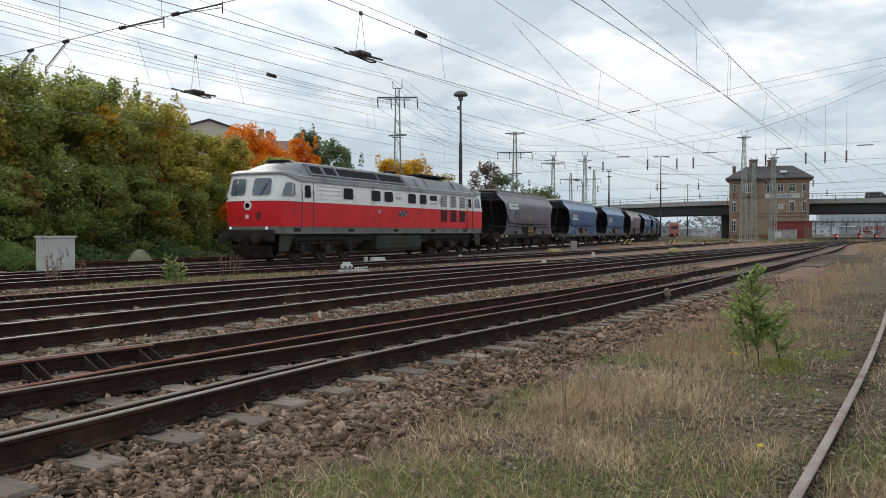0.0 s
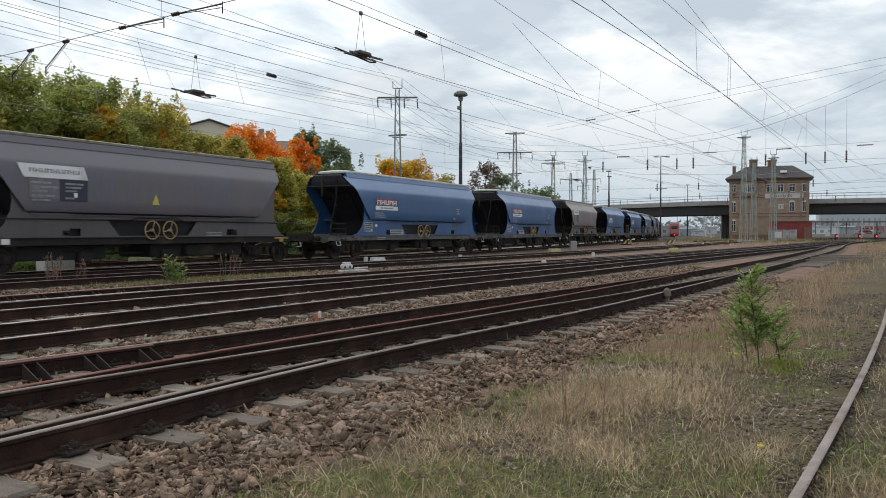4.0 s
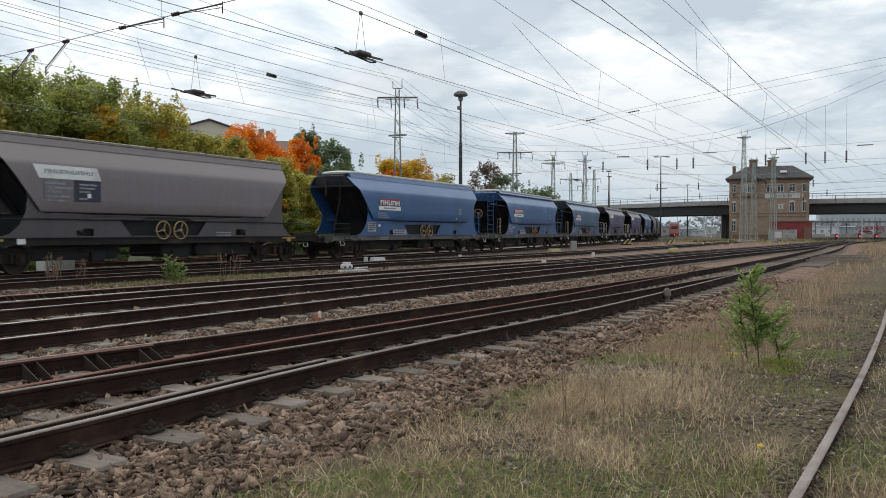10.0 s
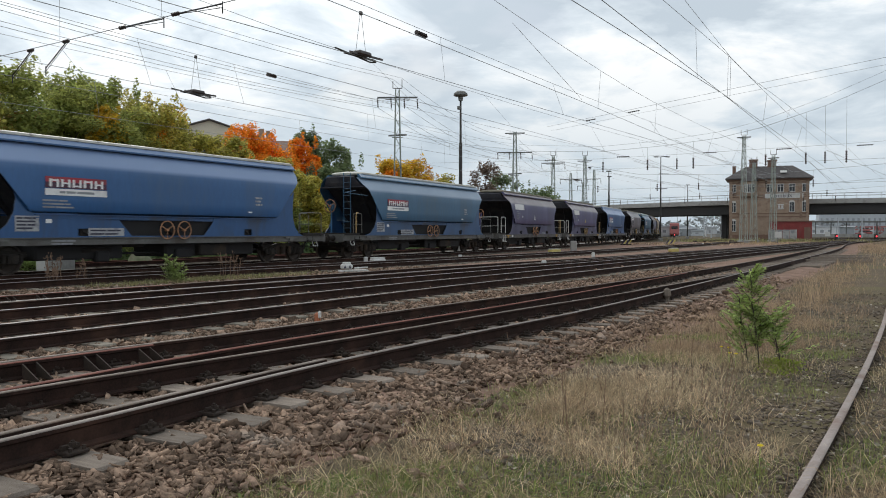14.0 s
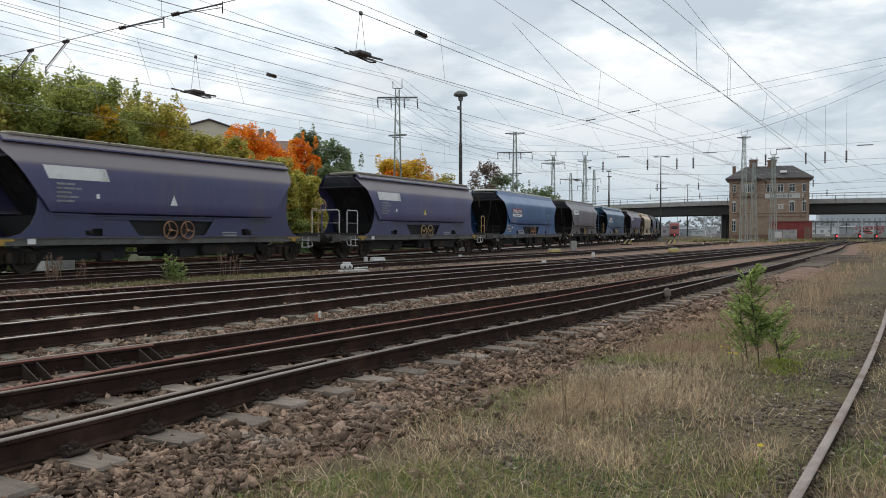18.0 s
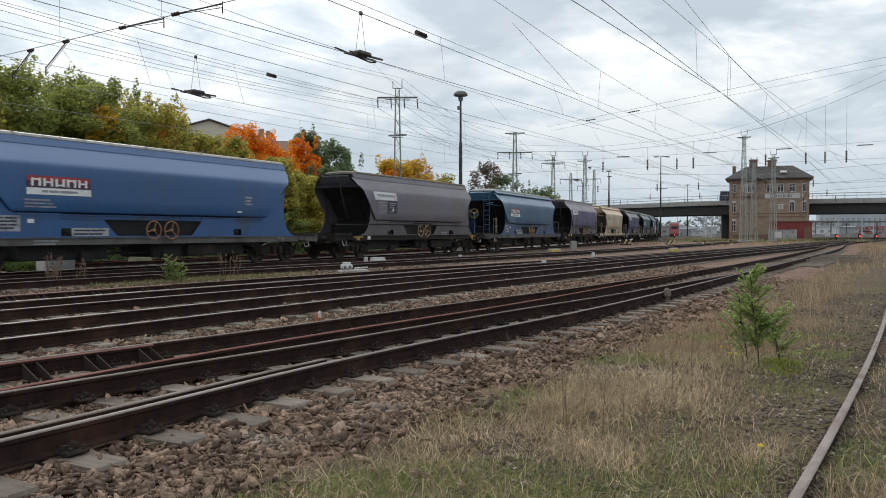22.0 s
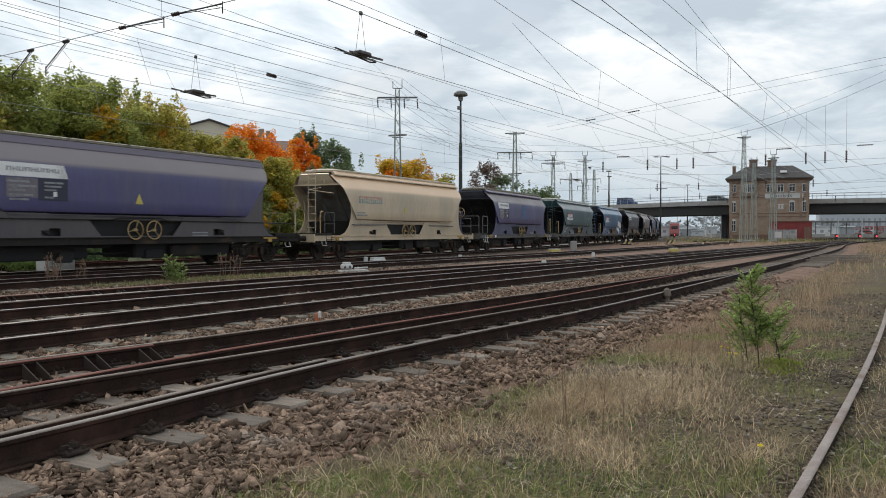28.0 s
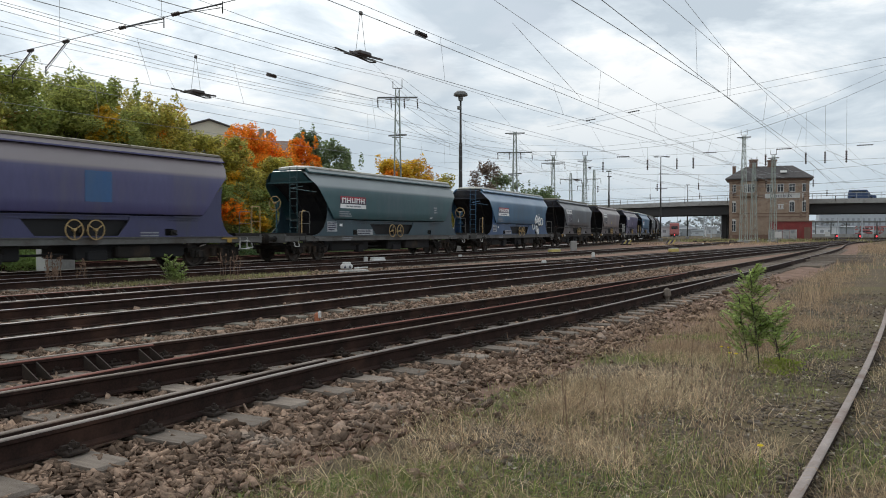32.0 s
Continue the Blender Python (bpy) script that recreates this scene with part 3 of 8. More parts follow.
def hopper_wagon(i, kind, colour, roof, label):
    w = thing("hopper_wagon", label, "freight wagon", group="hopper wagons of the train")
    pm, rm = PAINTS[colour], ROOFS[roof]
    hk, fk = REACH[kind], FRAME[kind]
    for sy in (1, -1):
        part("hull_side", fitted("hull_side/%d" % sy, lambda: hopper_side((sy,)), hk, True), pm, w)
    for sx in (1, -1):
        part("end_sheet", fitted("end_sheet/%d" % sx, lambda: hopper_end(sx), hk), M["end_shade_dirt"] if colour != "cream" else M["sill_grey"], w)
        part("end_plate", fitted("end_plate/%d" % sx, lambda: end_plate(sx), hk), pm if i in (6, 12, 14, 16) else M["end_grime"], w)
        part("platform", fitted("platform/%d" % sx, lambda: platform(sx), fk), M["dark_steel"], w)
    part("roof", fitted("roof", roof_shape, hk), rm, w)
    ledge = i not in (1, 2, 3, 4, 5, 10, 11, 13)
    for sy in (1, -1):
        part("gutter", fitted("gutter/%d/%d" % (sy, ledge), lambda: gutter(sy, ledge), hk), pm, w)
        part("skirt", fitted("skirt/%d" % sy, lambda: skirt(sy), hk), SKIRT_PAINTS["brown_grey" if kind == "B" else colour], w)
    part("underframe", fitted("underframe", underframe, fk), pm if colour == "cream" else M["dark_steel"] if kind == "B" else M["sill_dirty"], w)
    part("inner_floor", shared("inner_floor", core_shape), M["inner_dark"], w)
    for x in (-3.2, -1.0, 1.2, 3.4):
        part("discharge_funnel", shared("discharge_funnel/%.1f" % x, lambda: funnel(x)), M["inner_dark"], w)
    # two black boxes stand in for shade under the frame, beside brake gear
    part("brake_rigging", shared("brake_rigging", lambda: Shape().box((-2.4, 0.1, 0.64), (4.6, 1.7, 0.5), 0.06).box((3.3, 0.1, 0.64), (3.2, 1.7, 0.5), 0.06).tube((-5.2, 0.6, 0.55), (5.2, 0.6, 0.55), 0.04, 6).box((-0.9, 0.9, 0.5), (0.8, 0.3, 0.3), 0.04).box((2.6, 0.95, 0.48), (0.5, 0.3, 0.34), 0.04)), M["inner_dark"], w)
    part("tool_box", shared("tool_box", lambda: Shape().box((-2.2, 0.95, 0.62), (1.4, 0.5, 0.4), 0.05)), M["dark_steel"], w)
    part("air_tank", shared("air_tank", lambda: Shape().tube((2.2, 0.8, 0.68), (3.3, 0.8, 0.68), 0.17, 12)), M["dark_steel"], w)
    for sx in (1, -1):
        for y in (0.875, -0.875):
            b = part("buffer", shared("buffer", buffer_shape, True), M["dark_steel"], w)
            b.matrix_basis = pose(reach(sx * 8.7, fk), y, 0.98, 0, 0, 0 if sx > 0 else 180)
        h = part("coupling", shared("coupling", hook_shape), M["dark_steel"], w)
        h.matrix_basis = pose(reach(sx * 8.7, fk), 0, 0.95, 0, 0, 0 if sx > 0 else 180)
        g = part("bogie", shared("bogie", bogie_frame), M["dark_steel"], w)
        g.matrix_basis = pose(reach(sx * 6.45, fk), 0, 0)
        for x in (0.9, -0.9):
            a = part("wheelset", shared("wheelset", lambda: wheelset_shape(0.46), True), M["wheel_steel"], g)
            a.matrix_basis = pose(x, 0, 0.46)
            if i < 19:  # those behind never come near
                WHEELS.append((a, x, 0.46))
    wm = M["hand_wheel_orange"] if i in (6, 7, 8, 10) else M["hand_wheel"]
    laddered = kind == "D" or kind == "A" and i not in (2, 3, 5, 10)
    for x in (0.3, -0.48):
        o = part("hand_wheel", shared("hand_wheel", hand_wheel), wm, w)
        o.matrix_basis = pose(x, 1.5, 1.34, 0, 40 * (i % 3), 0)
    o = part("drive_box", box_shape((-0.09, 1.36, 1.34), (0.4, 0.16, 0.2), 0.02), M["dark_steel"], w)
    for x in (3.52, -3.78):
        part("latch", shared("latch/%.1f" % x, lambda: Shape().box((x, 1.36, 1.24), (0.3, 0.06, 0.22), 0.03).tube((x - 0.1, 1.42, 1.18), (x + 0.1, 1.42, 1.3), 0.025)), M["dark_steel"], w)
    # pads and brackets on the sill
    for x in (-6.45, 6.45):
        part("lifting_bracket", shared("lifting_bracket/%.1f" % x, lambda: Shape().box((x, 1.45, 1.03), (0.8, 0.05, 0.06)).box((x, 1.45, 0.95), (0.26, 0.05, 0.16), 0.03)), M["yellow_paint"] if kind != "A" else M["sill_grey"], w)
    for x in (reach(8.0, fk), reach(-7.9, fk)):
        part("grab_iron", shared("grab_iron/%.2f" % x, lambda: Shape().path([(x + 0.15, 1.44, 0.85), (x + 0.15, 1.5, 0.66), (x - 0.15, 1.5, 0.66), (x - 0.15, 1.44, 0.85)], 0.015)), M["white_paint"], w)
    for x in (reach(7.55, fk), reach(-7.6, fk)):
        part("step", shared("step/%.2f" % x, lambda: Shape().box((x, 1.45, 0.62), (0.42, 0.2, 0.03)).box((x, 1.45, 0.92), (0.42, 0.2, 0.03)).beam((x + 0.2, 1.42, 0.6), (x + 0.2, 1.42, 1.1), 0.02, 0.04).beam((x - 0.2, 1.42, 0.6), (x - 0.2, 1.42, 1.1), 0.02, 0.04)), M["white_paint"] if kind == "C" else M["dark_steel"], w)
    # end fittings: ladder, brake wheel, rails
    if laddered:
        l = part("ladder", shared("ladder", ladder_shape), pm, w)
        l.matrix_basis = pose(7.05, 0.45, 1.22)
        part("ladder_stay", shared("ladder_stay", lambda: Shape().path([(6.95, 0.9, 3.3), (7.35, 0.5, 3.2), (6.6, 1.35, 3.05)], 0.018)), pm, w)
        o = part("brake_wheel", shared("hand_wheel", hand_wheel), wm, w)
        o.matrix_basis = pose(7.35, -0.35, 2.55, 0, 0, 90)
        part("brake_column", shared("brake_column", lambda: Shape().tube((7.25, -0.35, 1.2), (7.25, -0.35, 2.55), 0.04).box((7.2, -0.35, 2.5), (0.18, 0.2, 0.25), 0.02)), pm, w)
        part("grab_pole", shared("grab_pole", lambda: Shape().path([(7.62, 1.34, 1.2), (7.62, 1.34, 2.1), (7.5, 1.3, 2.2), (7.2, 1.2, 2.2)], 0.026)), M["hand_wheel"], w)
        for x, y in ((7.0, 1.1), (8.1, -1.28)):
            o = part("hand_rail", shared("hand_rail", lambda: loop_rail(0.75, 0.95, 0.016)), M["sill_grey"], w)
            o.matrix_basis = pose(reach(x, fk), y, 1.22)
        o = part("hand_rail", shared("long_rail", lambda: loop_rail(1.5, 0.9, 0.018)), M["sill_grey"], w)
        o.matrix_basis = pose(reach(-7.85, fk), 1.28, 1.22)
    if kind == "C":
        rail_paint = M["white_paint"] if i != 15 else M["sill_grey"]
        for x, y, rz, key, wide in ((7.1, 1.3, 0, "tall_rail", 0.9), (8.15, 0.5, 90, "cross_rail", 1.55), (-8.1, 1.3, 0, "narrow_rail", 0.5)):
            o = part("hand_rail", shared(key, lambda: loop_rail(wide, 1.1)), rail_paint if rz or x > 0 else M["hand_wheel"], w)
            o.matrix_basis = pose(x, y, 1.2, 0, 0, rz)
        o = part("brake_wheel", shared("hand_wheel", hand_wheel), wm, w)
        o.matrix_basis = pose(7.35, -0.35, 2.55, 0, 0, 90)
        part("brake_column", shared("brake_column", lambda: Shape().tube((7.25, -0.35, 1.2), (7.25, -0.35, 2.55), 0.04).box((7.2, -0.35, 2.5), (0.18, 0.2, 0.25), 0.02)), pm, w)
    if kind == "A" and not laddered:
        part("hose", shared("end_hose", lambda: Shape().path([(6.95, 0.55, 3.95), (6.98, 0.55, 3.2), (6.9, 0.5, 2.9), (7.0, 0.2, 1.3)], 0.035).path([(6.9, -0.3, 3.9), (6.95, -0.3, 3.0)], 0.05)), M["dark_steel"], w)
        o = part("hand_rail", shared("low_long_rail", lambda: loop_rail(1.3, 0.45, 0.018)), M["dark_steel"], w)
        o.matrix_basis = pose(7.9, 1.28, 1.22)
    if kind == "B":
        part("air_pipe", shared("air_pipe", lambda: Shape().path([(8.2, 1.3, 1.6), (5.2, 1.44, 1.66), (1.2, 1.46, 1.66), (0.9, 1.46, 1.74), (-0.8, 1.46, 1.74), (-1.1, 1.46, 1.66), (-7.2, 1.44, 1.64), (-8.2, 1.3, 1.6)], 0.022)), M["dark_steel"], w)
        part("hose", shared("hose", lambda: Shape().path([(6.95, 0.7, 3.9), (6.9, 0.75, 3.3), (6.6, 0.72, 2.6), (6.2, 0.7, 2.0)], 0.04)), M["dark_steel"], w)
        o = part("hand_rail", shared("low_rail", lambda: loop_rail(0.6, 0.5)), M["dark_steel"], w)
        o.matrix_basis = pose(8.2, 1.28, 1.22)
    # markings
    y = 1.492
    if kind == "A":
        part("red_sign", box_shape((3.85, y, 2.86), (2.14, 0.01, 0.16)), M["sign_red"], w, "red edge of the owner's plate")
        part("dark_sign", box_shape((3.85, y, 2.69), (2.14, 0.009, 0.18)), M["sign_plum"], w, "dark plum field of the owner's plate")
        plain_marks(5, 1.96, 0.24, M["sign_white"], w, pose(3.85, y + 0.007, 2.755))
        part("white_strip", box_shape((3.85, y, 2.48), (2.16, 0.01, 0.2)), M["sign_white"], w)
        o = part("strip_print", bars([(0.2, 0.32, 0.62)], 0, 0, 0.07, 0.1), M["sign_grey"], w)
        o.matrix_basis = pose(4.45, y + 0.004, 2.48)
        o = part("fine_print", bars([(0.5, 0.3), (0.7, 0.2), (0.4, 0.6)], 0, 0, 0.05, 0.1), M["sign_grey"], w)
        o.matrix_basis = pose(5.0, 1.485, 2.22)
        part("data_plate", box_shape((5.45, 1.398, 1.52), (0.75, 0.012, 0.46)), M["sign_pale"], w)
        o = part("data_print", bars([(0.2, 0.25, 0.1), (0.6,), (0.3, 0.25), (0.5,)], 0, 0, 0.05, 0.1), M["sign_dark"], w)
        o.matrix_basis = pose(5.78, 1.408, 1.68)
        part("label_board", box_shape((2.72, 1.398, 1.27), (1.35, 0.012, 0.26)), M["sign_pale"], w)
        o = part("label_print", bars([(0.6, 0.3, 0.2), (0.5, 0.5)], 0, 0, 0.05, 0.11), M["sign_dark"], w)
        o.matrix_basis = pose(3.32, 1.408, 1.32)
        part("side_print", bars([(0.24, 0.12), (0.3,), (0.26, 0.1)], 0, 0, 0.07, 0.13), M["sign_pale"], w).matrix_basis = pose(-4.2, 1.49, 2.62)
        part("small_plate", box_shape((4.75, 1.398, 1.6), (0.2, 0.012, 0.12)), M["sign_white"], w)
        part("small_plate", box_shape((-3.9, 1.487, 2.05), (0.22, 0.012, 0.05)), M["sign_white"], w)
        part("sill_print", bars([(0.5, 0.3), (0.3, 0.4)], 4.7, 0, 0.05, 0.09), M["sign_grey"], w).matrix_basis = pose(0, 1.435, 1.0)
    if kind in ("B", "C"):
        top = shared("white_panel", lambda: Shape().plate([(5.15, 1.488, 3.28), (2.95, 1.488, 3.28), (2.8, 1.499, 2.88), (4.95, 1.499, 2.88)], 0.012))
        part("white_panel", top, M["sign_white"], w)
        if kind == "B" or i == 15:
            plain_marks(9, 1.7, 0.13, M["sign_pale"], w, pose(3.95, 1.507, 3.1, 0))
            part("dark_panel", box_shape((3.3, y, 2.54), (0.95, 0.01, 0.66)), M["sign_dark"], w)
            o = part("panel_print", bars([(0.35, 0.25), (0.55,), (0.4,), (), (0.3,)], 0, 0, 0.055, 0.11), M["sign_grey"], w)
            o.matrix_basis = pose(3.6, y + 0.006, 2.74)
            part("pale_panel", box_shape((4.3, y, 2.56), (0.98, 0.01, 0.56)), M["sign_faded"], w)
        o = part("fine_print", bars([(0.3, 0.3), (0.2, 0.4, 0.2), (0.5,), (0.4, 0.3), (0.6,)], 0, 0, 0.06, 0.13), M["sign_grey"], w)
        o.matrix_basis = pose(4.7, y + 0.006, 2.74)
        part("small_plate", box_shape((3.25, y + 0.004, 2.4), (0.12, 0.012, 0.14)), M["sign_white"], w)
        if i not in (4, 11, 15):
            part("warning_triangle", Shape().plate([(0.3, y, 2.2), (-0.02, y, 2.2), (0.14, y, 2.56)], 0.008), M["sign_yellow"] if i % 2 else M["sign_white"], w)
        part("data_plate", box_shape((5.5, 1.455, 1.0), (0.26, 0.012, 0.18)), M["sign_white"], w)
        o = part("sill_print", bars([(0.5, 0.25), (0.35, 0.4)], 0, 0, 0.05, 0.1), M["sign_grey"], w)
        o.matrix_basis = pose(-2.3, 1.4, 1.25)
    if kind == "D":
        part("red_sign", box_shape((3.65, y, 2.93), (2.1, 0.01, 0.14)), M["sign_rose"], w, "sun-bleached red strip")
        part("teal_sign", box_shape((3.65, y, 2.77), (2.1, 0.01, 0.22)), M["sign_teal"], w)
        plain_marks(5, 1.9, 0.24, M["sign_faded_cream"], w, pose(3.65, y + 0.006, 2.82))
        part("warning_triangle", Shape().plate([(0.45, y, 2.3), (0.15, y, 2.3), (0.3, y, 2.62)], 0.008), M["sign_yellow"], w)
        part("data_plate", box_shape((6.3, 1.455, 1.0), (0.4, 0.012, 0.2)), M["sign_white"], w)
        part("air_pipe", shared("cream_pipe", lambda: Shape().path([(5.2, 1.46, 1.62), (2.2, 1.46, 1.64)], 0.03).path([(-2.4, 1.46, 1.64), (-5.4, 1.46, 1.6)], 0.03)), M["sill_grey"], w)
        o = part("fine_print", bars([(0.4, 0.3), (0.7, 0.2)], 0, 0, 0.06, 0.12), M["sign_grey"], w)
        o.matrix_basis = pose(4.9, 1.49, 2.2)
    if i == 15:
        part("fresh_patch", box_shape((-0.6, 1.482, 2.72), (1.0, 0.012, 0.98)), PAINTS["blue"], w, "patch of fresh blue paint")
    if i == 17:
        g = Shape()
        rnd = random.Random(5)
        for k in range(9):
            x, z = -3.2 - rnd.random() * 2.0, 1.25 + rnd.random() * 1.1
            g.ring((x, 1.40 if z < 1.84 else 1.488, z), 0.16 + rnd.random() * 0.14, 0.05, "y", 12, 4)
        part("graffiti", g, M["sign_white"], w, "white scrawled loops of graffiti")
    return w


# ---- the diesel locomotive, facing +x; lower half red, upper half white, grey roof ----
def plan_ring(xf, w, z, nose=0.34):
    q = [(xf, 0), (xf - nose * 0.12, w * 0.5), (xf - nose * 0.5, w - 0.22), (xf - nose, w - 0.05), (xf - nose - 0.2, w), (8.75, w)]
    front = [(x, y) for x, y in q]
    ring = front + [(-x, y) for x, y in q[::-1]][:-1] + [(-xf, 0)] + [(-x, -y) for x, y in q[1:]] + [(x, -y) for x, y in q[::-1]][:-1]
    return [(x, y, z) for x, y in ring]


def rounded(grow=0.0, low=0.0, r=0.16):
    """Outline of a unit square with round corners, a little narrower at the top."""
    pts = []
    for cx, cy, a0 in ((1 - r, r, -90), (1 - r, 1 - r, 0), (r, 1 - r, 90), (r, r, 180)):
        for k in range(4):
            a = math.radians(a0 + 30 * k)
            x, y = cx + r * math.cos(a), cy + r * math.sin(a)
            x = 0.5 + (x - 0.5) * (1 + 2 * grow) * (1.02 - 0.06 * y)
            pts.append((x, 0.5 + (y - 0.5) * (1 + 2 * grow)))
    return pts


def locomotive():
    w = thing("diesel_locomotive", "red and white diesel locomotive with grey roof and lit headlights", "locomotive")
    W = 1.475
    part("lower_body", Shape().loft([plan_ring(10.30, W, 1.5), plan_ring(10.36, W, 1.7), plan_ring(10.38, W, 2.6)]), M["loco_red"], w, "red painted lower body", True)
    def brow(ring, rise=0.24):
        """Lifts the ring towards the cab fronts, where the roof edge climbs over the windscreens."""
        return [(x, y, z + rise * min(1.0, max(0.0, (abs(x) - 8.75) / 1.05))) for x, y, z in ring]
    part("upper_body", Shape().loft([plan_ring(10.37, W - 0.003, 2.6), plan_ring(10.34, W - 0.003, 2.72), brow(plan_ring(10.13, W - 0.02, 3.40)), brow(plan_ring(10.07, W - 0.04, 3.48))]), M["loco_white"], w, "white painted upper body", True)
    part("waist_trim", Shape().loft([plan_ring(10.41, W + 0.018, 2.57), plan_ring(10.41, W + 0.018, 2.63)]), M["loco_white"], w)
    roof = Shape()
    roof.loft([brow(plan_ring(10.17, W + 0.03, 3.44)), brow(plan_ring(10.16, W + 0.02, 3.53)), brow(plan_ring(9.98, 1.38, 3.7), 0.19), brow(plan_ring(9.4, 1.12, 3.88), 0.06), plan_ring(8.85, 0.7, 3.97)])
    part("roof", roof, M["loco_grey"], w, "grey rounded roof", True)
    hump = Shape()
    prof = [(-1.42, 3.52), (-1.33, 3.76), (-0.98, 4.22), (-0.5, 4.40), (0, 4.44), (0.5, 4.40), (0.98, 4.22), (1.33, 3.76), (1.42, 3.52)]
    hump.loft([[(x, y * k, 3.52 + (z - 3.52) * h) for y, z in prof] for x, k, h in ((-9.9, 0.88, 0.22), (-9.3, 0.95, 0.7), (-8.3, 0.98, 0.93), (-7.6, 1, 1), (7.85, 1, 1), (8.5, 0.97, 0.89), (9.2, 0.94, 0.68), (9.75, 0.9, 0.42), (10.0, 0.86, 0.28))])
    part("roof_hump", hump, M["loco_grey"], w, "grey engine-room roof", True)
    # roof side grilles, following the slope
    def slope(xa, xb, name, mt, k0=0.12, k1=0.9, lift=0.035):
        y0, z0, y1, z1 = 1.33, 3.76, 0.98, 4.22
        a = (y0 + (y1 - y0) * k0, z0 + (z1 - z0) * k0)
        b = (y0 + (y1 - y0) * k1, z0 + (z1 - z0) * k1)
        for sy in (1, -1):
            part(name, Shape().plate([(xa, sy * (a[0] + lift), a[1] + lift), (xb, sy * (a[0] + lift), a[1] + lift), (xb, sy * (b[0] + lift), b[1] + lift), (xa, sy * (b[0] + lift), b[1] + lift)], 0.01 * -sy), mt, w)
    for xa, xb in ((7.6, 6.85), (6.6, 5.8)):
        slope(xa, xb, "roof_grille", M["grille"])
    slope(5.6, 2.2, "roof_grille", M["grille"])
    slope(1.95, -0.3, "roof_grille", M["grille"])
    for sy in (1, -1):
        for xa, xb in ((7.78, 5.66), (5.66, -0.42)):
            for k in (0.05, 1.0):
                yy, zz = 1.33 - 0.35 * k + 0.04, 3.76 + 0.46 * k + 0.04
                part("grille_frame", Shape().beam((xa, sy * yy, zz), (xb, sy * yy, zz), 0.06, 0.06), M["sill_pale"], w)
        for x in (7.78, 6.73, 5.66):
            part("grille_frame", Shape().beam((x, sy * 1.36, 3.78), (x, sy * 1.02, 4.27), 0.08, 0.06, (1, 0, 0)), M["sill_pale"], w)
    for x in (7.85, 5.7, 2.08, -0.5, -3.0, -6.4):
        for sy in (1, -1):
            part("roof_rib", Shape().beam((x, sy * 1.36, 3.76), (x, sy * 0.96, 4.27), 0.07, 0.04, (1, 0, 0)), M["loco_grey"], w)
    part("roof_vent", Shape().box((8.2, 0, 4.38), (0.9, 0.9, 0.1), 0.04), M["grille"], w)
    part("roof_fan_hatch", Shape().box((-4.6, 0, 4.48), (3.1, 1.7, 0.12), 0.05), M["grille"], w)
    part("exhaust", Shape().box((-0.9, 0.1, 4.48), (0.7, 0.5, 0.2), 0.05), M["dark_steel"], w)
    part("horn", Shape().tube((7.9, 0.5, 4.38), (8.15, 0.5, 4.38), 0.03, 8, 0.07), M["chrome"], w)
    part("aerial", Shape().tube((7.4, 0, 4.4), (7.4, 0, 4.9), 0.012, 5), M["dark_steel"], w)
    # sill, buffer beams, steps
    part("sill", Shape().loft([plan_ring(10.36, W - 0.04, 1.2), plan_ring(10.36, W - 0.04, 1.5)]), M["sill_green"], w, "grey-green weathered frame sill")
    for k in range(14):
        x = 8.9 - k * 1.37
        part("jacking_plate", Shape().box((x, W - 0.035, 1.36), (0.5, 0.02, 0.14), 0.03), M["dark_steel"] if k % 3 == 0 else M["sill_grey"], w)
    for sx in (1, -1):
        beam = Shape().box((sx * 10.3, 0, 1.12), (0.12, 2.7, 0.5), 0.03)
        part("buffer_beam", beam, M["dark_steel"], w)
        for y in (0.875, -0.875):
            b = part("buffer", shared("buffer", buffer_shape, True), M["dark_steel"], w)
            b.matrix_basis = pose(sx * 10.34, y, 1.0, 0, 0, 0 if sx > 0 else 180)
        h = part("coupling", shared("coupling", hook_shape), M["dark_steel"], w)
        h.matrix_basis = pose(sx * 10.34, 0, 1.0, 0, 0, 0 if sx > 0 else 180)
        plough = Shape().plate([(sx * 9.95, -1.05, 0.22), (sx * 9.95, 1.05, 0.22), (sx * 10.2, 1.1, 0.72), (sx * 10.2, -1.1, 0.72)], 0.03)
        part("rail_guard", plough, M["dark_steel"], w)
        for sy in (1, -1):
            part("foot_step", Shape().plate([(sx * 9.9, sy * 1.3, 1.2), (sx * 8.9, sy * 1.3, 1.2), (sx * 9.35, sy * 1.3, 0.45), (sx * 9.95, sy * 1.3, 0.45)], 0.03 * sy), M["tank_grey"], w)
            lamp = part("headlight", Shape().spin([(0.1, 0), (0.1, 0.06), (0.06, 0.075)], (sx * 10.28, sy * 0.98, 1.42), "x", 14), M["chrome"], w)
            part("lens", Shape().spin([(0.05, 0), (0.04, 0.02), (0.0, 0.03)], (sx * 10.352 if sx > 0 else -10.30, sy * 0.98, 1.42), "x", 14), M["lamp_lit"] if sx > 0 else M["panel_glass"], lamp)
            part("hose", Shape().path([(sx * 10.36, sy * 0.35, 0.95), (sx * 10.5, sy * 0.38, 0.75), (sx * 10.42, sy * 0.4, 0.5)], 0.03), M["inner_dark"], w)
        lamp = part("top_headlight", Shape().spin([(0.2, 0), (0.2, 0.06), (0.15, 0.07)] if sx > 0 else [(0.2, 0), (0.2, -0.06), (0.15, -0.07)], (sx * 10.36, 0.02, 2.38), "x", 18), M["loco_white"], w)
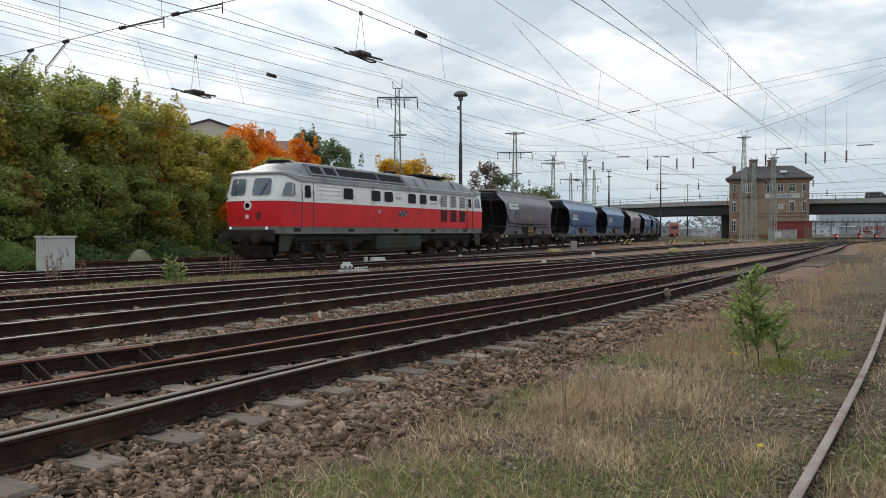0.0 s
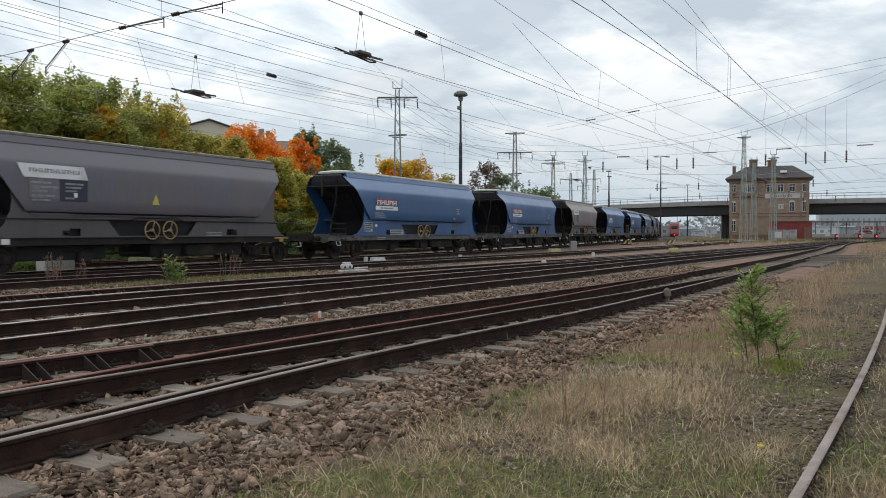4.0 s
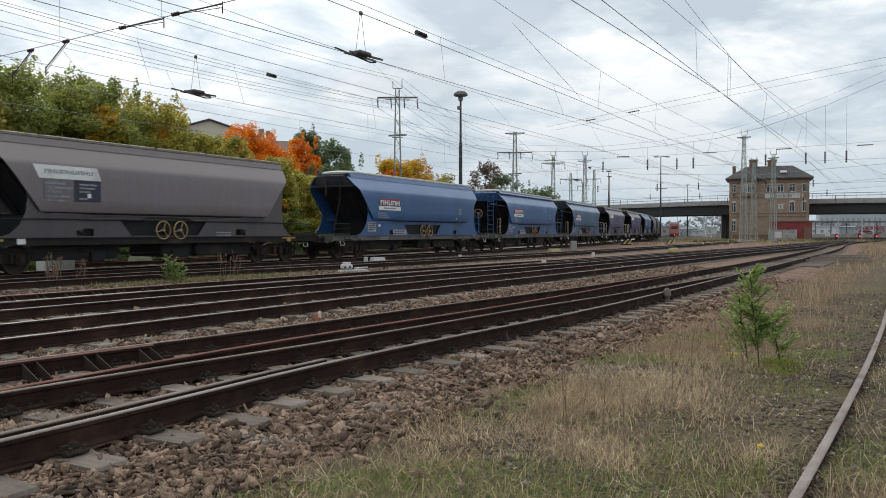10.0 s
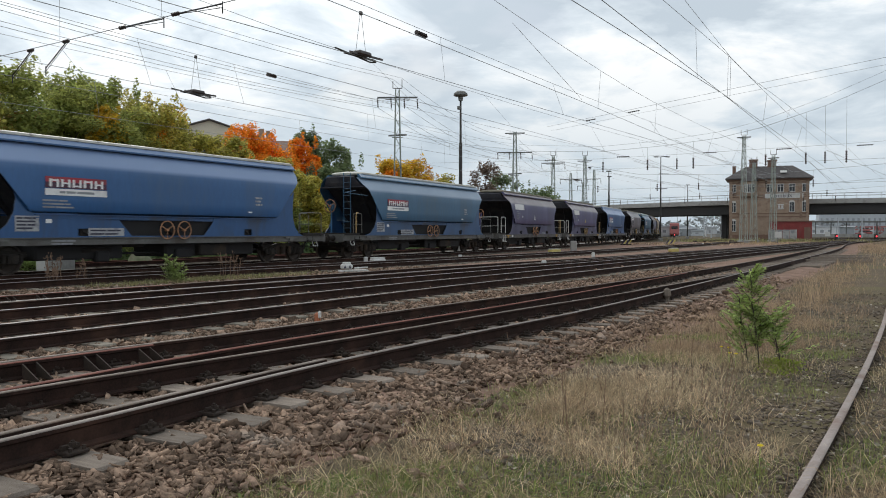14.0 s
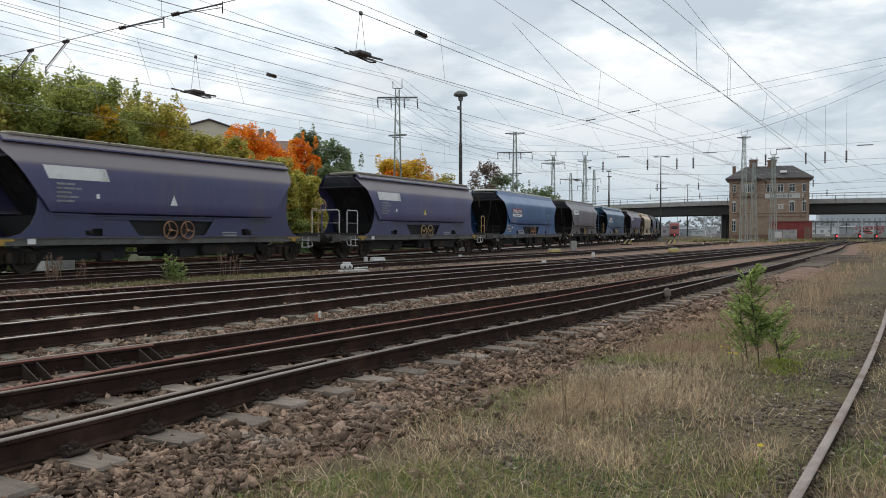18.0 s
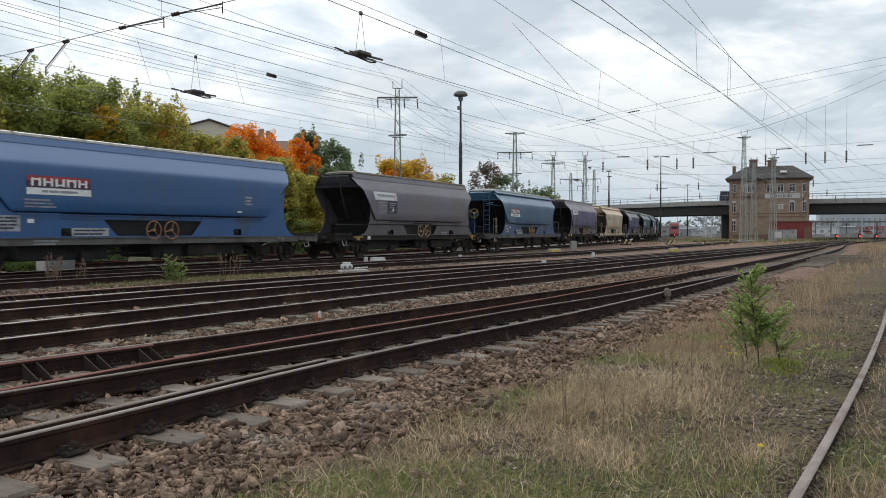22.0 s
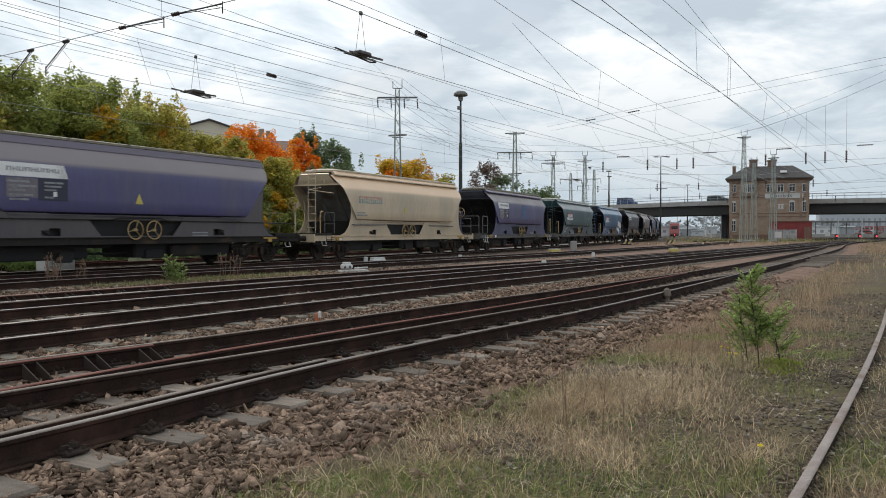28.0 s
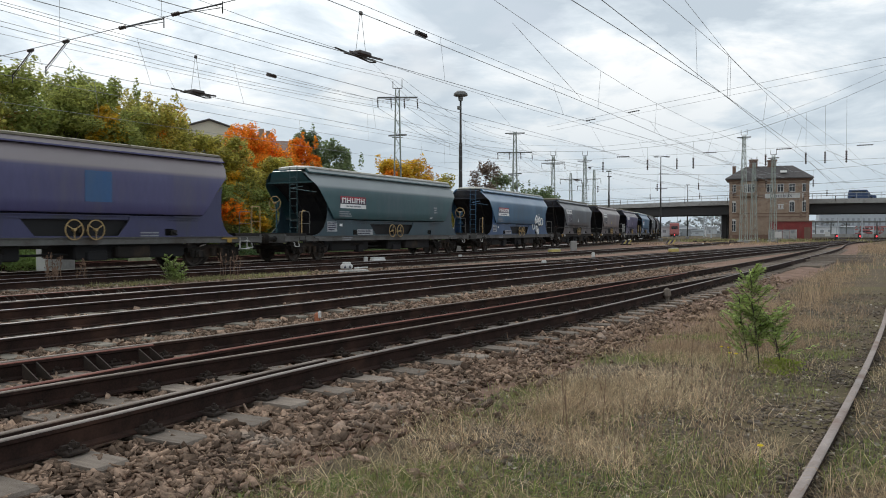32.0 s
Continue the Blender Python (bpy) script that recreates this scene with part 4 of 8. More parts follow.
        part("lens", Shape().spin([(0.14, 0), (0.1, 0.02 * sx), (0.0, 0.03 * sx)], (sx * 10.42, 0.02, 2.38), "x", 16), M["panel_glass"], lamp)
        part("number_board", Shape().box((sx * 10.39, -0.02, 1.92), (0.02, 0.16, 0.16)), M["sign_white"], w)
        # windscreens leaning back, two halves
        for sy in (1, -1):
            def scr(k, q, out=0.0):
                z = 2.8 + q * 0.72
                xf = float(np.interp(z, (2.72, 3.64, 3.72), (10.34, 10.13, 10.07)))
                y = 0.2 + k * 0.88
                x = xf - float(np.interp(y, (0, W * 0.5, W - 0.22, W - 0.05), (0, 0.041, 0.17, 0.34)))
                return (sx * (x + out), sy * y, z)
            win = part("windscreen", Shape().plate([scr(a, b, 0.015) for a, b in rounded(0.06, -0.07)], 0.012), M["loco_white"], w, "windscreen in a white rounded frame")
            part("glass", Shape().plate([scr(a, b, 0.03) for a, b in rounded(0.0, 0.0)], 0.012), M["cab_glass"], win)
            part("wiper", Shape().tube(scr(0.5, -0.06, 0.06), scr(0.78, 0.7, 0.06), 0.012, 5), M["inner_dark"], win)
    # windows and doors of the side
    def side_window(xa, xb, za, zb, name="side_window", glass="panel_glass", lean=0.0):
        for sy in (1, -1):
            y = sy * (W - 0.004)

            def at(a, b, out):
                return (xa + (xb - xa) * a - lean * b * (1 - a if lean > 0 else a), y + sy * (out - 0.012 * b), za + (zb - za) * b)
            win = part(name, Shape().plate([at(a, b, 0.008) for a, b in rounded(0.07)], 0.016 * -sy), M["loco_white"] if za > 2.6 else M["loco_red"], w)
            part("glass", Shape().plate([at(a, b, 0.026) for a, b in rounded(0.0)], 0.008 * -sy), M[glass], win)
            if name == "cab_window":
                k = 0.72 if xa > 0 else 0.28
                part("mullion", Shape().beam(at(k, 0, 0.03), at(k, 1, 0.03), 0.05, 0.03), M["loco_white"], win)
    for xa, xb in ((5.5, 4.7), (3.1, 2.26), (1.89, 1.05), (-0.5, -1.34), (-1.77, -2.55), (-2.95, -3.8)):
        side_window(xa, xb, 2.8 if xa != -2.95 else 3.02, 3.32)
    for xa, xb in ((-4.24, -5.04), (-5.45, -6.28), (-6.66, -7.5)):
        for sy in (1, -1):
            y = sy * (W + 0.006)
            part("upper_louvre", Shape().plate([(xa, y, 2.7), (xb, y, 2.7), (xb, y - sy * 0.02, 3.38), (xa, y - sy * 0.02, 3.38)], 0.012 * -sy), M["louvre_pale"], w)
            for z0, z1, mt in ((2.72, 3.36, "sill_dirty"), (1.88, 2.52, "dark_hole")):
                screen = Shape()
                for j in range(7):
                    for k in range(5):
                        u, v = xa + (xb - xa) * (k + 0.55 + 0.3 * (j % 2)) / 5.4, z0 + (z1 - z0) * (j + 0.5) / 7
                        screen.plate([(u + 0.052, y + sy * 0.02, v), (u, y + sy * 0.02, v + 0.045), (u - 0.052, y + sy * 0.02, v), (u, y + sy * 0.02, v - 0.045)], 0.004)
                part("mesh_screen", screen, M[mt], w)
            part("lower_louvre", Shape().plate([(xa, y, 1.86), (xb, y, 1.86), (xb, y, 2.54), (xa, y, 2.54)], 0.012 * -sy), M["dark_red"], w)
    part("vent_frame", Shape().box((-3.37, W + 0.004, 2.86), (0.85, 0.03, 0.14), 0.02), M["louvre_pale"], w)
    for sx in (1, -1):
        side_window(9.98 if sx > 0 else -8.82, 9.08 if sx > 0 else -9.72, 2.78, 3.36, "cab_window", "cab_glass", 0.3 if sx > 0 else -0.3)
        d0 = 8.42 if sx > 0 else -7.9
        side_window(d0, d0 - 0.42, 2.76, 3.3, "door_window")
        for sy in (1, -1):
            y = sy * (W + 0.004)
            for dx in (0.2, -0.62):
                part("door_seam", Shape().beam((d0 + dx, y, 1.52), (d0 + dx, y, 3.4), 0.012, 0.02), M["dark_red"], w)
                part("grab_pole", Shape().path([(d0 + dx + 0.05, y, 1.45), (d0 + dx + 0.05, y + sy * 0.07, 1.5), (d0 + dx + 0.05, y + sy * 0.07, 3.0), (d0 + dx + 0.05, y, 3.05)], 0.012), M["sill_grey"], w)
    for sy in (1, -1):
        for k in range(5):
            z = 1.62 + k * 0.2
            part("side_bead", Shape().beam((7.5, sy * (W + 0.006), z), (-3.9, sy * (W + 0.006), z), 0.034, 0.04), M["loco_red"], w)
        for z in (2.75, 2.95, 3.15, 3.32):
            part("side_bead", Shape().beam((7.5, sy * (W + 0.002), z), (5.7, sy * (W + 0.002), z), 0.03, 0.03), M["loco_white"], w)
    plate = part("builder_plate", Shape().box((0.05, W + 0.02, 2.24), (0.86, 0.02, 0.3), 0.02), M["sign_plum"], w)
    for k in range(4):
        part("plate_check", Shape().box((0.36 - k * 0.21, W + 0.032, 2.31 - 0.12 * (k % 2)), (0.13, 0.01, 0.1)), M["sign_pale"], plate)
    part("running_bars", bars([(0.1, 0.1, 0.1, 0.06), ()], 0, 0, 0.13, 0.2), M["sign_grey"], w).matrix_basis = pose(0.75, W + 0.002, 3.02)
    part("number_plate", Shape().box((2.4, W + 0.02, 2.3), (0.25, 0.02, 0.18)), M["sign_pale"], w)
    part("nose_plate", Shape().box((10.34, 0.55, 1.95), (0.03, 0.2, 0.3)), M["dark_red"], w)
    # fuel tank and boxes between the bogies
    # black block added to close the gap seen under the sill
    part("underside_dark_fill", Shape().box((0.0, 0, 1.06), (18.6, 2.3, 0.34), 0.05), M["inner_dark"], w)
    part("fuel_tank", Shape().box((0.0, 0, 0.72), (4.6, 2.7, 0.8), 0.12), M["tank_grey"], w, "dark grey fuel tank")
    for k in range(3):
        part("tank_bead", Shape().beam((2.1, 1.37, 0.5 + k * 0.22), (-2.1, 1.37, 0.5 + k * 0.22), 0.03, 0.04), M["tank_grey"], w)
    for xa, xb in ((3.4, 4.9), (-2.1, -3.2)):
        part("air_tank", Shape().tube((xa, 1.0, 0.85), (xb, 1.0, 0.85), 0.2, 12), M["dark_steel"], w)
    for sx in (1, -1):
        # black block added to darken the open view through the bogie
        part("bogie_dark_fill", Shape().box((sx * 6.3, 0, 0.72), (5.2, 1.7, 0.7), 0.08), M["inner_dark"], w)
        g = part("bogie", Shape().add(*bogie3()), M["dark_steel"], w)
        g.matrix_basis = pose(sx * 6.3, 0, 0)
        for x in (1.85, 0, -1.85):
            a = part("wheelset", shared("big_wheelset", lambda: wheelset_shape(0.525), True), M["wheel_steel"], g)
            a.matrix_basis = pose(x, 0, 0.525)
            WHEELS.append((a, x, 0.525))
    return w


def bogie3():
    s = Shape()
    for sy in (1, -1):
        y = sy * 1.08
        s.plate([(x, y - 0.05, z) for x, z in ((2.6, 0.62), (2.6, 0.86), (1.0, 0.92), (-1.0, 0.92), (-2.6, 0.86), (-2.6, 0.62), (-1.4, 0.58), (-0.9, 0.7), (0.9, 0.7), (1.4, 0.58))], 0.12)
        for x in (1.85, 0, -1.85):
            s.box((x, y, 0.55), (0.42, 0.24, 0.4), 0.04)
            for k in (-0.42, 0.42):
                s.tube((x + k, y, 0.5), (x + k, y, 0.85), 0.11, 8)
            s.tube((x + 0.3, y + sy * 0.12, 0.45), (x + 0.75, y + sy * 0.12, 0.95), 0.05, 6)
        s.tube((-2.3, y + sy * 0.1, 0.78), (2.3, y + sy * 0.1, 0.78), 0.035, 6)
    for x in (-2.5, -0.9, 0.9, 2.5):
        s.box((x, 0, 0.75), (0.25, 2.1, 0.25))
    return s.v, s.f


M["dark_hole"] = mat("dark_hole", (0.05, 0.012, 0.014), (0.035, 0.01, 0.012), rough=0.8)
M["sill_green"] = mat("sill_green", (0.19, 0.205, 0.19), (0.13, 0.14, 0.13), rough=0.7, scale=2, fine=30, spot=(0.07, 0.06, 0.05), spot_amount=0.3)
M["dark_red"] = mat("dark_red", (0.14, 0.018, 0.018), (0.09, 0.015, 0.015), rough=0.6, scale=3, fine=30)
WHEELS = []
TRAIN = [
    ("B", "lilac_grey", "dusty", "dusty lilac-grey hopper wagon with a white panel"),
    ("A", "blue", "white", "bright blue hopper wagon with a red and white sign"),
    ("A", "blue", "white", "blue hopper wagon with end ladder and red sign"),
    ("B", "brown_grey", "dusty", "brown-grey dusty hopper wagon with white and dark panels"),
    ("A", "blue", "white", "bright blue hopper wagon with a red and white sign"),
    ("A", "blue", "white", "blue hopper wagon with end ladder and red sign"),
    ("A", "steel_blue", "white", "steel-blue weathered hopper wagon with pale roof edge"),
    ("C", "purple", "dusty", "purple-grey hopper wagon with white hand rails"),
    ("C", "purple", "dusty", "dark purple hopper wagon with white rails and yellow triangle"),
    ("A", "blue", "white", "blue hopper wagon with a red and white sign"),
    ("B", "lilac_grey", "dusty", "lilac-brown dusty hopper wagon with white and dark panels"),
    ("A", "steel_blue", "white", "teal-blue hopper wagon with orange hand wheels"),
    ("B", "purple", "dusty", "purple hopper wagon dusted grey with a white panel"),
    ("D", "cream", "cream", "cream hopper wagon with a red and teal sign"),
    ("C", "purple", "dusty", "purple-blue hopper wagon with a fresh blue patch"),
    ("A", "green", "white", "dark teal-green hopper wagon with a red sign"),
    ("A", "steel_blue", "white", "steel-blue hopper wagon with white graffiti"),
    ("B", "slate", "dusty", "slate-grey hopper wagon with a white panel"),
    ("B", "brown_grey", "dusty", "dusty brown-grey hopper wagon of the train"),
    ("C", "purple", "dusty", "dusty purple hopper wagon of the train"),
    ("A", "steel_blue", "white", "dusty steel-blue hopper wagon of the train"),
    ("B", "slate", "dusty", "dusty slate-grey hopper wagon of the train"),
    ("B", "lilac_grey", "dusty", "dusty lilac-grey hopper wagon of the train"),
    ("A", "steel_blue", "white", "dusty steel-blue hopper wagon of the train"),
    ("B", "brown_grey", "dusty", "dusty brown-grey hopper wagon of the train"),
]
loco = locomotive()
wagons = [hopper_wagon(i + 1, *row) for i, row in enumerate(TRAIN)]


# ---- ground ----
M["soil"] = mat("soil", (0.15, 0.115, 0.078), (0.085, 0.066, 0.047), rough=0.95, scale=0.8, fine=14, bump=0.5, spot=(0.15, 0.135, 0.06), spot_amount=0.45, spot_scale=0.35, spec=0.08)
M["ballast_bed"] = mat("ballast_bed", (0.31, 0.2, 0.15), (0.15, 0.1, 0.077), rough=0.95, scale=1.2, fine=18, bump=0.8, spot=(0.14, 0.085, 0.06), spot_amount=0.4, spot_scale=0.8, spec=0.08)
M["rail_side"] = mat("rail_side", (0.042, 0.022, 0.017), (0.018, 0.012, 0.01), rough=0.9, scale=5, fine=60, bump=0.2, spot=(0.075, 0.04, 0.028), spec=0.15)
M["rail_top"] = mat("rail_top", (0.26, 0.235, 0.22), (0.17, 0.148, 0.135), rough=0.55, metal=0.3, scale=3, fine=50, bump=0.03, stretch=(0.2, 0.2, 1), spec=0.3)
M["rail_worn"] = mat("rail_worn", (0.15, 0.118, 0.096), (0.1, 0.076, 0.06), rough=0.65, metal=0.15, scale=3, fine=50, bump=0.03, spot=(0.11, 0.065, 0.04), spec=0.25)
M["rail_mid"] = mat("rail_mid", (0.21, 0.18, 0.162), (0.145, 0.12, 0.105), rough=0.62, metal=0.2, scale=3, fine=50, bump=0.03, stretch=(0.2, 0.2, 1), spec=0.25)
M["rail_dusty"] = mat("rail_dusty", (0.36, 0.31, 0.285), (0.26, 0.215, 0.19), rough=0.75, metal=0.1, scale=3, fine=50, bump=0.05, spot=(0.2, 0.13, 0.1), spec=0.2)
M["rail_rust"] = mat("rail_rust", (0.20, 0.075, 0.055), (0.14, 0.055, 0.042), rough=0.8, scale=3, fine=60, spec=0.2)
M["sleeper_wood"] = mat("sleeper_wood", (0.27, 0.228, 0.19), (0.15, 0.122, 0.1), rough=0.9, scale=3, fine=40, bump=0.5, random_by="object", spread=0.3, stretch=(1, 6, 6), spec=0.1)
M["sleeper_concrete"] = mat("sleeper_concrete", (0.24, 0.215, 0.175), (0.16, 0.14, 0.115), rough=0.9, scale=3, fine=40, bump=0.25, random_by="object", spread=0.2, spec=0.1)
M["clip_steel"] = mat("clip_steel", (0.03, 0.023, 0.02), (0.05, 0.036, 0.028), rough=0.85, scale=6, fine=60, spec=0.2)


def ground_z(x, y):
    return -0.12 + 0.03 * noise.noise(Vector((x * 0.35, y * 0.35, 0))) + 0.02 * noise.noise(Vector((x * 1.3, y * 1.3, 3)))


def make_ground():
    # fine near the camera, coarse toward the horizon, one sheet
    ax = np.concatenate([-np.geomspace(1500, 12, 34), np.linspace(-11.5, 11.5, 70), np.geomspace(12, 1500, 34)])
    ay = np.concatenate([np.linspace(-60, 0, 8), np.linspace(0.6, 26, 76), np.geomspace(27, 2500, 46)])
    v = np.array([(x, y, ground_z(x, y) if abs(x) < 60 and -5 < y < 120 else -0.12) for y in ay for x in ax])
    n = len(ax)
    i, j = np.meshgrid(np.arange(len(ay) - 1), np.arange(n - 1), indexing="ij")
    a = (i * n + j).ravel()
    g = raw("ground", v, np.stack([a, a + 1, a + n + 1, a + n], 1), M["soil"], smooth=True)
    tagged(g, "brown trodden soil with dry grass and ballast", "ground", kind="structure")


make_ground()


# ---- rails and sleepers ----
def smooth_line(pts, step=1.0):
    """A smooth line through a few plan points, as even samples with headings."""
    p = np.array(pts, float)
    d = np.concatenate([[0], np.cumsum(np.hypot(*np.diff(p, axis=0).T))])
    m = np.gradient(p, d, axis=0)
    out = []
    for k in range(len(p) - 1):
        h = d[k + 1] - d[k]
        for t in np.arange(0, 1, step / h):
            a, b, c, e = 2 * t**3 - 3 * t**2 + 1, t**3 - 2 * t**2 + t, -2 * t**3 + 3 * t**2, t**3 - t**2
            out.append(a * p[k] + b * h * m[k] + c * p[k + 1] + e * h * m[k + 1])
    out.append(p[-1])
    return np.array(out)


def shifted(line, off):
    """The line off metres to its left side."""
    t = np.gradient(line, axis=0)
    t /= np.linalg.norm(t, axis=1)[:, None]
    return line + off * np.stack([-t[:, 1], t[:, 0]], 1)


RAIL = [(-0.065, 0.0), (-0.065, 0.014), (-0.012, 0.03), (-0.012, 0.125), (-0.034, 0.138), (-0.034, 0.162)]
RAIL = RAIL + [(-x, z) for x, z in RAIL[::-1]]
HEAD = [(-0.033, 0.1622), (-0.029, 0.168), (-0.018, 0.172), (0.018, 0.172), (0.029, 0.168), (0.033, 0.1622)]


ALL_RAILS = []


def rail(line, parent, top="rail_top", name="rail", drop=0.0):
    ALL_RAILS.append(line)
    t = np.gradient(line, axis=0)
    t /= np.linalg.norm(t, axis=1)[:, None]
    n = np.stack([-t[:, 1], t[:, 0]], 1)
    r = part(name, Shape().loft([[(p[0] + u[0] * a, p[1] + u[1] * a, b - drop) for a, b in RAIL] for p, u in zip(line, n)]), M["rail_side"], parent)
    part("running_surface", Shape().loft([[(p[0] + u[0] * a, p[1] + u[1] * a, b - drop) for a, b in HEAD] for p, u in zip(line, n)]), M[top], r)
    return r


def sleeper_mesh(length, kind):
    key = "%s/%.1f" % (kind, length)
    if key not in MESH:
        MESH[key] = Shape().box((0, 0, -0.08), (length, 0.26, 0.16), 0.02).mesh("sleeper")
        MESH[key].materials.append(M[kind])
    return MESH[key]


def sleepers(line, parent, spread, kind="sleeper_concrete", pitch=0.63, jitter=0.03, upto=300):
    """Sleepers across the line at an even pitch; spread(p) gives how far they reach to the right and left."""
    d = np.concatenate([[0], np.cumsum(np.hypot(*np.diff(line, axis=0).T))])
    rnd = random.Random(len(line))
    for k, s in enumerate(np.arange(0.2, d[-1], pitch)):
        if k >= upto:
            break
        x, y = np.interp(s, d, line[:, 0]), np.interp(s, d, line[:, 1])
        x2, y2 = np.interp(s + 0.3, d, line[:, 0]), np.interp(s + 0.3, d, line[:, 1])
        a = math.atan2(y2 - y, x2 - x)
        lo, hi = spread(s)
        length = round((hi - lo) / 0.4) * 0.4
        c = (lo + hi) / 2 + rnd.uniform(-jitter, jitter)
        o = new("sleeper", sleeper_mesh(length, kind))
        o.parent = parent
        o.matrix_basis = pose(x - math.sin(a) * c, y + math.cos(a) * c, rnd.uniform(-0.012, 0.004), 0, 0, math.degrees(a) + 90 + rnd.uniform(-1, 1))


def plain_track(name, label, pts, top="rail_top", kind="sleeper_concrete", step=1.5, upto=150):
    """pts: the near rail; the other lies a gauge to its left."""
    t = thing(name, label, "railway track")
    tagged(t, kind="structure")
    a = smooth_line(pts, step)
    rail(a, t, top)
    rail(shifted(a, 1.505), t, top)
    sleepers(a, t, lambda s: (-0.5, 2.0), kind, upto=upto)
    return t


# near turnout: outer rails run on, inner rails meet them at the points
A_PTS = [(-4.6, 1.8), (-2.72, 4.8), (-1.05, 7.85), (0.0, 9.5), (1.9, 12.3), (5.3, 17.9), (9.0, 24.2), (15.4, 35.0), (30.4, 61.0), (46, 90), (58, 110), (74, 132)]
C_PTS = [(-6.6, 4.3), (-4.33, 7.73), (-2.68, 9.95), (0.0, 13.9), (2.75, 17.75), (4.57, 20.5), (7.6, 25.0), (14.0, 35.5), (29.0, 61.5), (44.6, 90.6), (56.4, 110.8), (72.2, 132.8)]


def turnout(name, label, near, far, near_top, far_top, guards=True):
    t = thing(name, label, "railway turnout")
    tagged(t, kind="structure")
    a, c = smooth_line(near, 0.8), smooth_line(far, 0.8)
    rail(a, t, near_top)
    rail(c, t, far_top)
    ai, ci = shifted(a, 1.505), shifted(c, -1.505)
    # cut the inner rails where they come against the outer ones
    def until(inner, outer):
        k = 0
        for k, p in enumerate(inner):
            if np.min(np.hypot(*(outer - p).T)) < 0.11:
                break
        return inner[:max(k, 3)]
    rail(until(ai, c), t, "rail_rust" if near_top == "rail_mid" else near_top)
    rail(until(ci, a), t, far_top)
    return t, a, c


near_switch, LINE_A, LINE_C = turnout("turnout", "rusty railway turnout with worn rails on timber sleepers", A_PTS, C_PTS, "rail_mid", "rail_worn")
dA = np.concatenate([[0], np.cumsum(np.hypot(*np.diff(LINE_A, axis=0).T))])


def reach_c(s):
    p = np.array([np.interp(s, dA, LINE_A[:, 0]), np.interp(s, dA, LINE_A[:, 1])])
    return -0.55 if not 34 < p[1] < 47 else -1.35, float(np.min(np.hypot(*(LINE_C - p).T))) + 0.5


sleepers(LINE_A, near_switch, reach_c, "sleeper_wood", upto=120)


def fastening():
    """Ribbed base plate with clip bolts on both sides of a rail; x runs along the rail."""
    s = Shape().box((0, 0, 0.012), (0.16, 0.36, 0.024), 0.006)
    for sy in (1, -1):
        s.box((0, sy * 0.085, 0.035), (0.13, 0.03, 0.04))
        s.tube((0, sy * 0.115, 0.02), (0, sy * 0.115, 0.085), 0.013, 6).tube((0, sy * 0.115, 0.05), (0, sy * 0.115, 0.072), 0.024, 6)
        s.box((0, sy * 0.095, 0.046), (0.07, 0.07, 0.014))
        for k in (-0.05, 0.05):
            s.tube((k, sy * 0.16, 0.02), (k, sy * 0.16, 0.05), 0.014, 6)
    return s


def fasten(line, parent, count, pitch=0.63):
    d = np.concatenate([[0], np.cumsum(np.hypot(*np.diff(line, axis=0).T))])
    for k in range(count):
        s = 0.2 + k * pitch
        if s > d[-1]:
            break
        x, y = np.interp(s, d, line[:, 0]), np.interp(s, d, line[:, 1])
        x2, y2 = np.interp(s + 0.2, d, line[:, 0]), np.interp(s + 0.2, d, line[:, 1])
        part("rail_fastening", shared("rail_fastening", fastening), M["clip_steel"], parent).matrix_basis = pose(x, y, 0.004, 0, 0, math.degrees(math.atan2(y2 - y, x2 - x)))


fasten(LINE_A, near_switch, 60)
fasten(LINE_C, near_switch, 50)
fasten(shifted(LINE_A, 1.505), near_switch, 40)
fasten(shifted(LINE_C, -1.505), near_switch, 40)


def check_rail(line, off, y0, y1, parent, braces=True):
    """A check rail beside a running rail, with gusset brackets."""
    l = shifted(line, off)
    l = l[(l[:, 1] > y0) & (l[:, 1] < y1)]
    rail(l, parent, "rail_rust" if braces else "rail_worn", "check_rail")
    if braces:
        d = np.concatenate([[0], np.cumsum(np.hypot(*np.diff(l, axis=0).T))])
        u = (l[-1] - l[0]) / np.linalg.norm(l[-1] - l[0])
        n = np.array((-u[1], u[0])) * math.copysign(1, off)
        for s in np.arange(0.37, d[-1], 0.63):
            p = np.array((np.interp(s, d, l[:, 0]), np.interp(s, d, l[:, 1])))
            for e in (-0.07, 0.07):
                a = p + u * e
                b = a + n * 0.34
                part("bracket", Shape().plate([(*(a + n * 0.05), 0.0), (*b, 0.0), (*b, 0.02), (*(a + n * 0.05), 0.15)], 0.014), M["clip_steel"], parent)


check_rail(LINE_A, 0.165, 1.9, 8.5, near_switch, False)
check_rail(LINE_C, -0.115, 4.5, 9.15, near_switch)

plain_track("track", "railway track with bright worn rails on concrete sleepers", [(-8.3, 4.3), (-5.27, 9.42), (-2.5, 14.2), (0, 18.5), (3.5, 24.0), (9.8, 34.2), (17, 45.5), (33, 70), (50, 97), (66, 120), (88, 146)])
far_switch, LINE_F, LINE_H = turnout("turnout", "far railway turnout with rusty rails", [(-10, 8.0), (-7.2, 12.9), (0, 24.2), (6, 33.4), (14, 45.8), (28, 67), (46, 95), (64, 121), (86, 148)], [(-11.5, 10.8), (-8.8, 15.8), (-3.2, 24.4), (0, 29.3), (7, 39), (13.6, 49), (27, 69), (44, 96), (62, 122), (84, 149.5)], "rail_top", "rail_worn")
